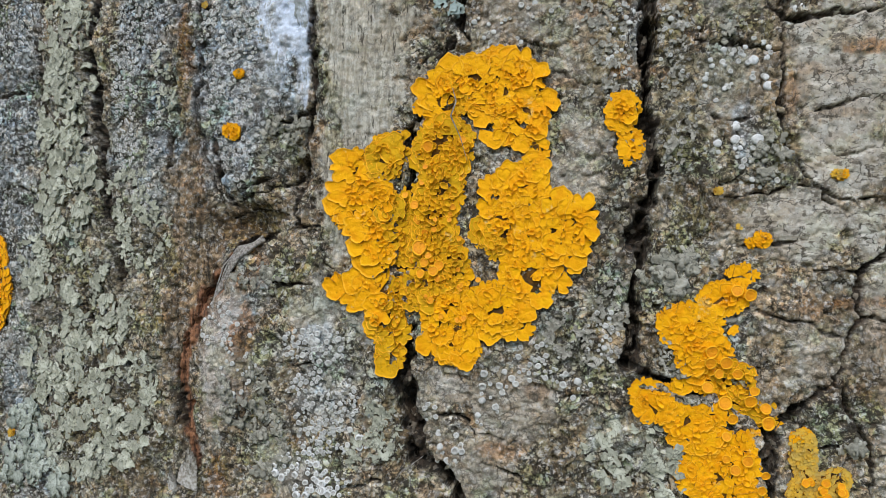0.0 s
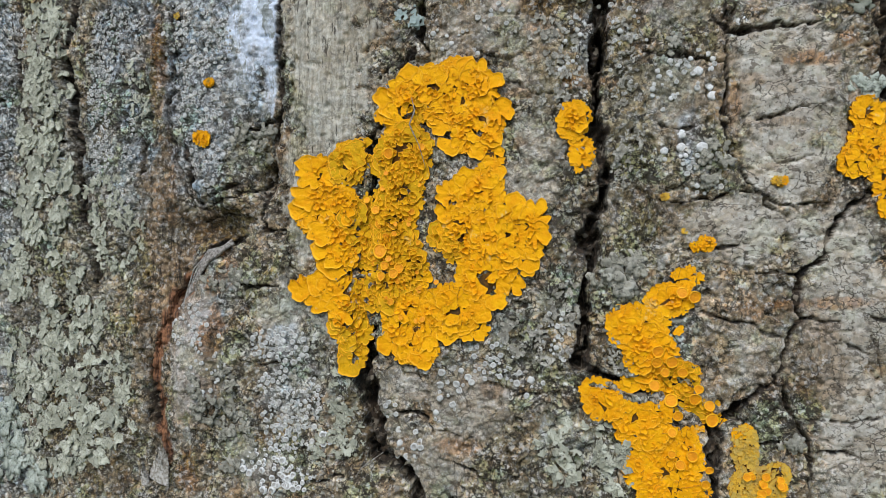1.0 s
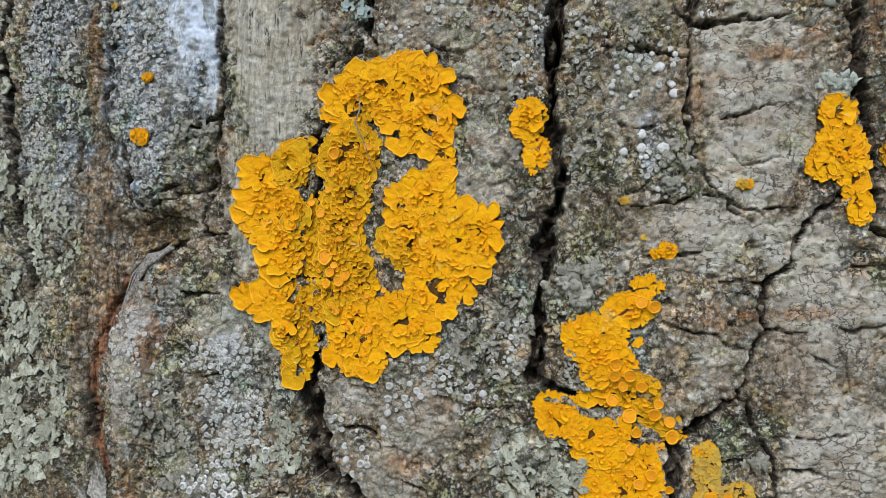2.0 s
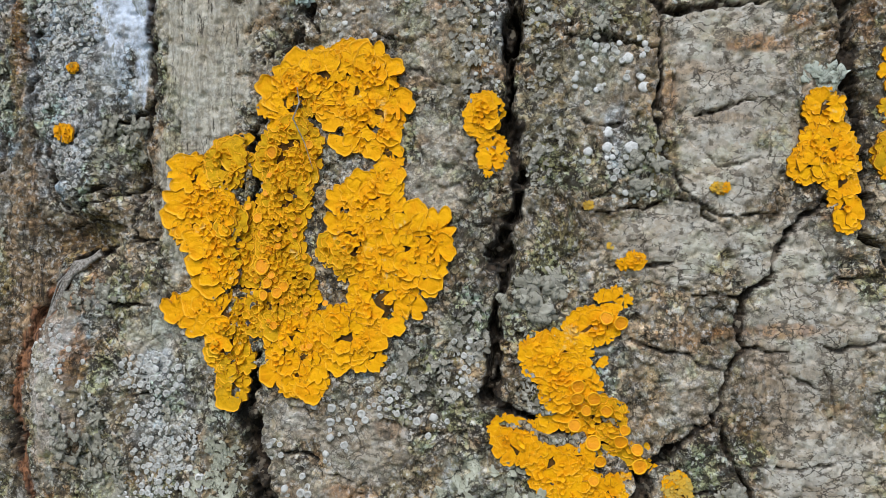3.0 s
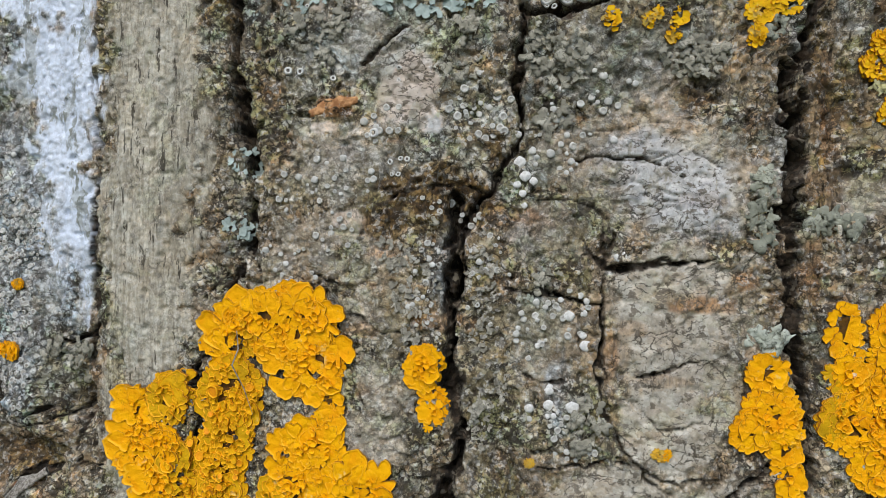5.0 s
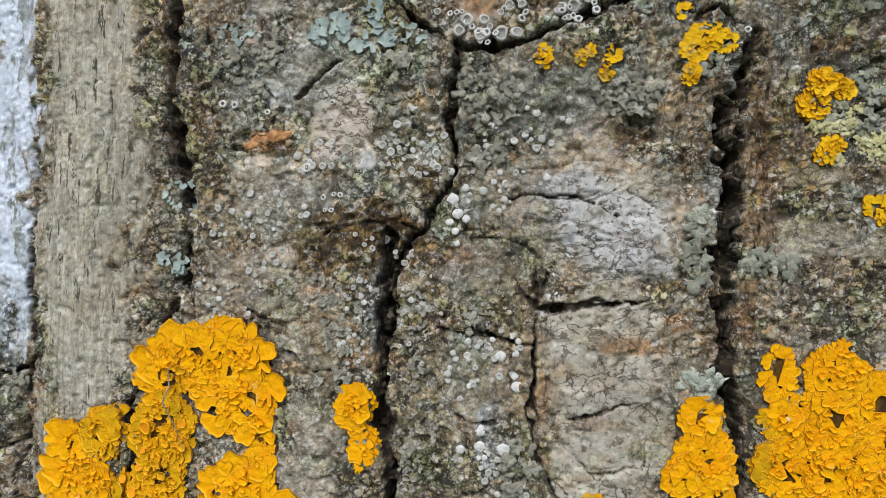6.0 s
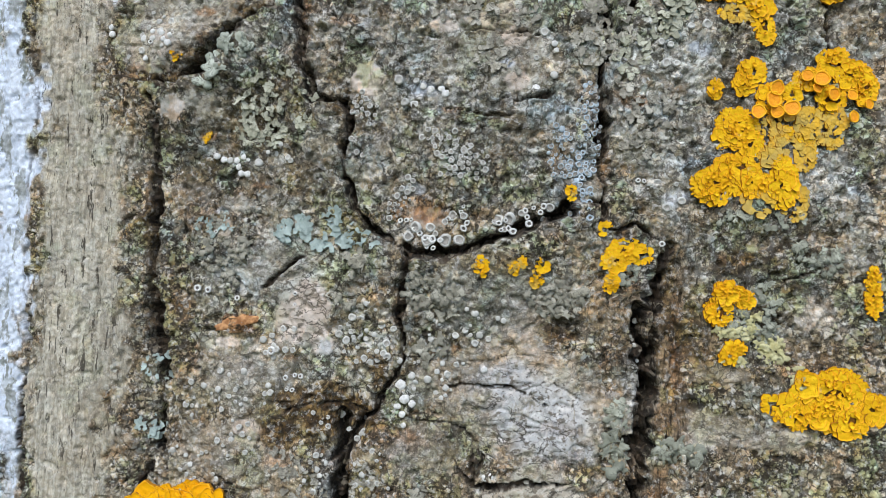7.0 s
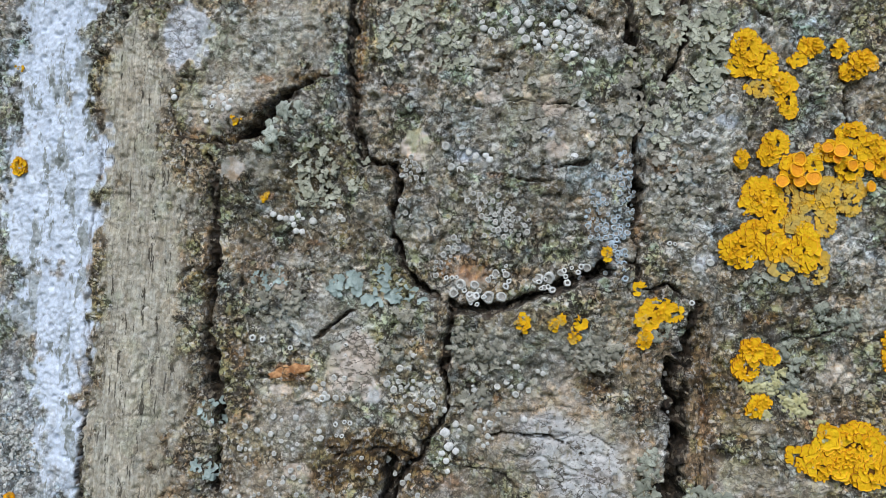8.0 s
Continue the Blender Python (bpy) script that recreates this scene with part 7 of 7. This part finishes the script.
dots('white crust lichen of crowded tiny cups on bark', [(21.8, 90.4, 4.2, 2.6), (13.2, 90.7, 2.2, 1.4), (0.0, 112.8, 4.7, 3.7), (-5.0, 108.5, 3.6, 1.3)], radius=0.55, density=0.5, domes=0.5, seed=313)
dots('white crust lichen of crowded tiny cups on bark', [(24.5, 59.0, 4.1, 3.9), (19.7, 51.7, 3.1, 4.9), (38.6, 61.9, 5.0, 5.8), (35.3, 47.1, 6.0, 3.8)], radius=0.5, density=0.45, domes=0.3, seed=320)
dots('white crust lichen of crowded tiny cups on bark', [(55.1, 61.9, 7.7, 4.8), (50.6, 54.9, 2.9, 3.8), (45.7, 55.6, 1.9, 5.7), (82.6, 60.5, 1.3, 5.6)], radius=0.5, density=0.45, domes=0.8, seed=327)
dots('white crust lichen of crowded tiny cups on bark', [(12.2, 50.0, 5.4, 5.2), (15.8, 43.8, 4.4, 3.4), (50.1, 58.0, 4.0, 3.3), (39.5, 61.6, 4.1, 4.1), (-48.6, 46.8, 5.9, 14.9), (-44.5, 33.9, 6.4, 7.9)], radius=0.45, density=0.4, domes=0.4, seed=334)
dots('white crust lichen of crowded tiny cups on bark', [(47.9, 28.6, 4.0, 4.9), (52.8, 12.5, 4.0, 2.4), (31.4, 37.7, 2.5, 5.8), (8.6, 37.9, 5.5, 4.3)], radius=0.4, density=0.35, domes=0.6, seed=341)
dot_things('round white lichen cup on grey bark', [(51.8, 31.3, 1.01), (53.9, 31.7, 0.73), (54.2, 27.0, 0.92), (53.8, 28.5, 0.73), (47.3, 26.8, 0.55), (49.0, 20.5, 0.92), (50.5, 20.6, 0.64), (49.0, 18.2, 0.92), (52.4, 18.1, 1.10), (49.7, 16.7, 0.64), (48.8, 16.6, 0.46), (52.2, 15.3, 0.55), (59.3, 40.0, 1.00), (46.2, 17.6, 0.74), (50.6, 33.6, 0.55)])
dot_things('round white lichen cup on grey bark', [(44.5, 53.7, 1.13), (43.5, 52.9, 0.73), (45.3, 51.6, 0.89), (46.5, 50.9, 0.81), (44.9, 49.1, 0.73), (44.1, 50.4, 0.65), (45.2, 47.3, 0.65), (58.0, 56.9, 0.63), (58.8, 39.9, 0.79)])
strand('wood_splinter', [(-36.6, 1.7, 0.3), (-38.3, 0.7, 0.6), (-40.6, -0.4, 0.8), (-42.1, -1.9, 0.75), (-43.4, -3.5, 0.7), (-44.4, -5.5, 0.5), (-45.4, -8.0, 0.3), (-46.1, -10.2, 0.05)], 0.5, WOOD, 'grey weathered wood splinter lying across a bark wound', 'splinter')
strand('wood_splinter', [(-36.4, 1.4, 0.3), (-37.8, 0.7, 0.84), (-39.7, -0.7, 0.8), (-41.1, -1.9, 1.07), (-42.3, -3.5, 0.7), (-43.4, -4.7, 0.5), (-44.8, -8.0, 0.3), (-45.8, -9.3, 0.05)], 0.36, WOOD, 'grey weathered wood splinter lying across a bark wound', 'splinter')
strand('wood_splinter', [(-36.8, 2.1, 0.3), (-38.8, 0.7, 0.39), (-41.4, -0.2, 0.8), (-43.0, -1.9, 0.47), (-44.3, -3.6, 0.7), (-45.2, -6.3, 0.5), (-45.8, -8.0, 0.3), (-46.4, -11.0, 0.05)], 0.36, WOOD, 'grey weathered wood splinter lying across a bark wound', 'splinter')
strand('wood_splinter', [(-36.5, 1.6, 0.3), (-38.1, 0.7, 0.72), (-40.1, -0.6, 0.8), (-41.6, -1.9, 0.91), (-42.8, -3.5, 0.7), (-43.9, -5.1, 0.5), (-45.1, -8.0, 0.3), (-46.0, -9.8, 0.05)], 0.4, WOOD, 'grey weathered wood splinter lying across a bark wound', 'splinter')
strand('wood_splinter', [(-36.9, 2.3, 0.3), (-39.1, 0.7, 0.20999999999999996), (-42.1, -0.0, 0.8), (-43.8, -1.9, 0.22999999999999998), (-45.1, -3.6, 0.7), (-45.9, -7.0, 0.5), (-46.2, -8.0, 0.3), (-46.6, -11.7, 0.05)], 0.25, WOOD, 'grey weathered wood splinter lying across a bark wound', 'splinter')
strand('hair_fibre', [(-8.7, -41.9, 1.5), (-7.1, -39.7, 3.0), (-5.0, -38.1, 3.5), (-3.3, -36.9, 2.5)], 0.1, WOOD, 'thin pale fibre across a dark furrow', 'fibre')
strand('hair_fibre', [(1.7, 27.9, 2.6), (2.5, 25.3, 3.4), (1.6, 22.8, 3.4), (3.2, 19.1, 2.6), (4.3, 15.1, 2.0)], 0.1, WOOD, 'thin grey fibre caught on yellow lichen', 'fibre')


def shred(label, root, tip, width, rise, seed):
    """A torn flake of fibrous bark, fixed at its root (u, v) and standing off the trunk at its frayed tip."""
    r = random.Random(seed)
    rows, cols = 12, 15
    du, dv = tip[0] - root[0], tip[1] - root[1]
    n_ = math.hypot(du, dv)
    au, av = -dv / n_, du / n_
    ends = [r.uniform(0.45, 1.0) for _ in range(cols)]
    uu, ww, hh = [], [], []
    for side_ in (0, 1):
        for i in range(rows):
            for j in range(cols):
                s = j / (cols - 1) * 2 - 1
                q = i / (rows - 1) * ends[j] * (1 - 0.35 * abs(s) ** 1.5)
                w = width * (1 - 0.55 * q) * s + 0.15 * r.uniform(-1, 1)
                uu.append(root[0] + du * q + au * w)
                ww.append(root[1] + dv * q + av * w)
                hh.append(0.3 + rise * q ** 1.4 + 0.4 * math.sin(2.6 * j) * q + 0.4 * (1 - s * s) - (0.22 if side_ else 0))
    base_ = level(root[0], root[1])
    verts = surface(np.array(uu), np.array(ww), base_ + np.array(hh))
    one = grid_quads(rows, cols)
    ob = new("bark_shred", mesh_from("bark_shred", verts, np.concatenate([one, one[:, ::-1] + rows * cols]), [SHRED]))
    return tagged(ob, label, "bark shred")


shred("frayed pale flake of fibrous bark standing off the trunk", (-53.0, -47.5), (-50.2, -38.6), 2.6, 2.0, 5)
shred("narrow frayed pale bark shred beside a larger one", (-56.2, -48.5), (-55.6, -43.2), 1.0, 1.2, 8)
ring_things('ring-shaped white lichen cup on an overhanging edge', [(59.6, 80.5, 0.77), (60.7, 81.0, 0.77), (60.0, 79.4, 0.67), (61.2, 79.7, 0.67), (61.9, 79.2, 0.77), (63.8, 82.6, 0.76), (65.1, 83.1, 0.67), (66.2, 82.4, 0.76), (66.7, 83.4, 0.67), (64.4, 80.5, 0.76), (64.1, 81.6, 0.67), (46.0, 79.2, 0.69), (46.9, 78.5, 0.78), (47.8, 77.8, 0.68), (49.0, 77.6, 0.88), (50.3, 77.5, 0.78), (48.1, 76.4, 0.78), (49.2, 76.2, 0.68), (54.0, 79.5, 0.77), (54.5, 80.4, 0.68), (53.6, 82.1, 0.78), (53.9, 83.0, 0.68), (51.5, 81.0, 0.68), (43.7, 80.5, 0.59), (44.7, 80.6, 0.59), (45.5, 80.7, 0.59), (85.6, 78.0, 0.95)])
ring_things('small white ring-shaped lichen cup on bark', [(26.3, 68.0, 0.62), (26.3, 66.1, 0.62), (28.4, 71.1, 0.51), (25.0, 53.9, 0.62), (26.3, 52.0, 0.51), (25.3, 52.0, 0.51), (26.6, 54.4, 0.72), (27.6, 54.3, 0.71), (22.5, 58.3, 0.93), (8.6, 68.2, 0.77), (10.6, 68.0, 0.87), (15.9, 66.8, 0.85), (11.8, 77.9, 0.54), (-1.0, 110.3, 0.58), (93.4, 86.1, 0.57), (81.5, 88.0, 0.66), (82.4, 87.9, 0.66)])
ring_things('blue-grey ring-shaped lichen cup beside a crack', [(73.8, 84.3, 0.76), (73.6, 82.9, 0.76), (74.2, 85.6, 0.66), (72.8, 86.0, 0.67), (73.7, 81.6, 0.76), (72.7, 92.2, 0.67), (73.3, 90.6, 0.67), (74.5, 90.9, 0.67), (74.0, 92.1, 0.57), (72.6, 88.2, 0.67), (73.8, 88.7, 0.67), (73.0, 94.3, 0.57)], BLUE_RIM)
dot_things('round white lichen cup on grey bark', [(1.1, 111.7, 0.69), (1.7, 110.6, 0.69), (2.5, 109.9, 0.69), (2.8, 111.3, 0.57), (-1.0, 112.3, 0.58), (-2.6, 107.8, 0.59), (-10.8, 114.1, 0.74), (-10.5, 112.8, 0.73), (11.7, 90.7, 0.66), (13.0, 90.1, 0.76), (15.4, 90.0, 0.65), (16.7, 90.5, 0.64), (17.6, 90.1, 0.54), (15.8, 88.9, 0.65), (16.2, 87.8, 0.75), (17.4, 87.7, 0.75)])
dot_things('round white lichen cup on grey bark', [(53.9, 127.8, 0.69), (55.1, 124.4, 0.79), (56.3, 125.8, 0.79), (58.7, 125.5, 0.78), (59.3, 124.1, 0.88), (61.2, 125.9, 0.78), (61.7, 123.1, 0.88), (63.6, 124.9, 0.78), (63.0, 122.4, 0.78), (64.7, 121.8, 0.78), (64.2, 120.4, 0.78), (66.6, 122.5, 0.68), (58.0, 121.5, 0.98), (54.4, 125.8, 0.69), (67.7, 109.7, 0.67), (68.0, 108.6, 0.58), (64.9, 102.3, 0.77), (49.7, 102.1, 0.79), (50.4, 101.3, 0.79), (48.0, 102.0, 0.69), (66.5, 119.4, 0.68), (65.4, 116.9, 0.68)])

# ---- bare inner bark ----
def bark_flake(label, u, v, long, high, turn, seed):
    """A lens-shaped flake of bare inner bark that lies on the plate."""
    r = random.Random(seed)
    cols = 22
    verts = []
    for q, z in ((1.0, -0.5), (0.97, 0.06), (0.8, 0.16), (0.4, 0.2), (0.001, 0.2)):
        for c in range(cols):
            a = 2 * math.pi * c / cols
            f = q * (1 + 0.12 * math.sin(3 * a + seed) + 0.10 * math.sin(7 * a + 2 * seed) + 0.07 * math.sin(12 * a))
            x, y = f * long * math.copysign(abs(math.cos(a)) ** 1.2, math.cos(a)), f * high * math.sin(a)
            verts.append((x, y, z + 0.05 * r.uniform(-1, 1)))
    ob = new("bark_flake", mesh_from("bark_flake", verts, grid_quads(5, cols, True), [CHIP]))
    ob.matrix_basis = frame_at(u, v, float(level(u, v)) - 0.1, radians(turn), 0, 0, 1.0)
    return tagged(ob, label, "bark flake")


bark_flake("orange-brown flake of bare inner bark on a grey plate", 15.9, 62.7, 4.2, 1.05, 14, 3)

# ---- ground ----
n = 40
side = np.sign(np.linspace(-1, 1, n)) * np.abs(np.linspace(-1, 1, n)) ** 3 * 400
GX, GY = np.meshgrid(side, side)
GZ = 0.02 * vnoise(GX, GY, 1.5, 1.5, 5)
ground = new("ground", mesh_from("ground", np.stack([GX, GY, GZ], -1).reshape(-1, 3), grid_quads(n, n), [GROUND]))
tagged(ground, "ground of leaf litter and short grass", "ground", kind="structure")
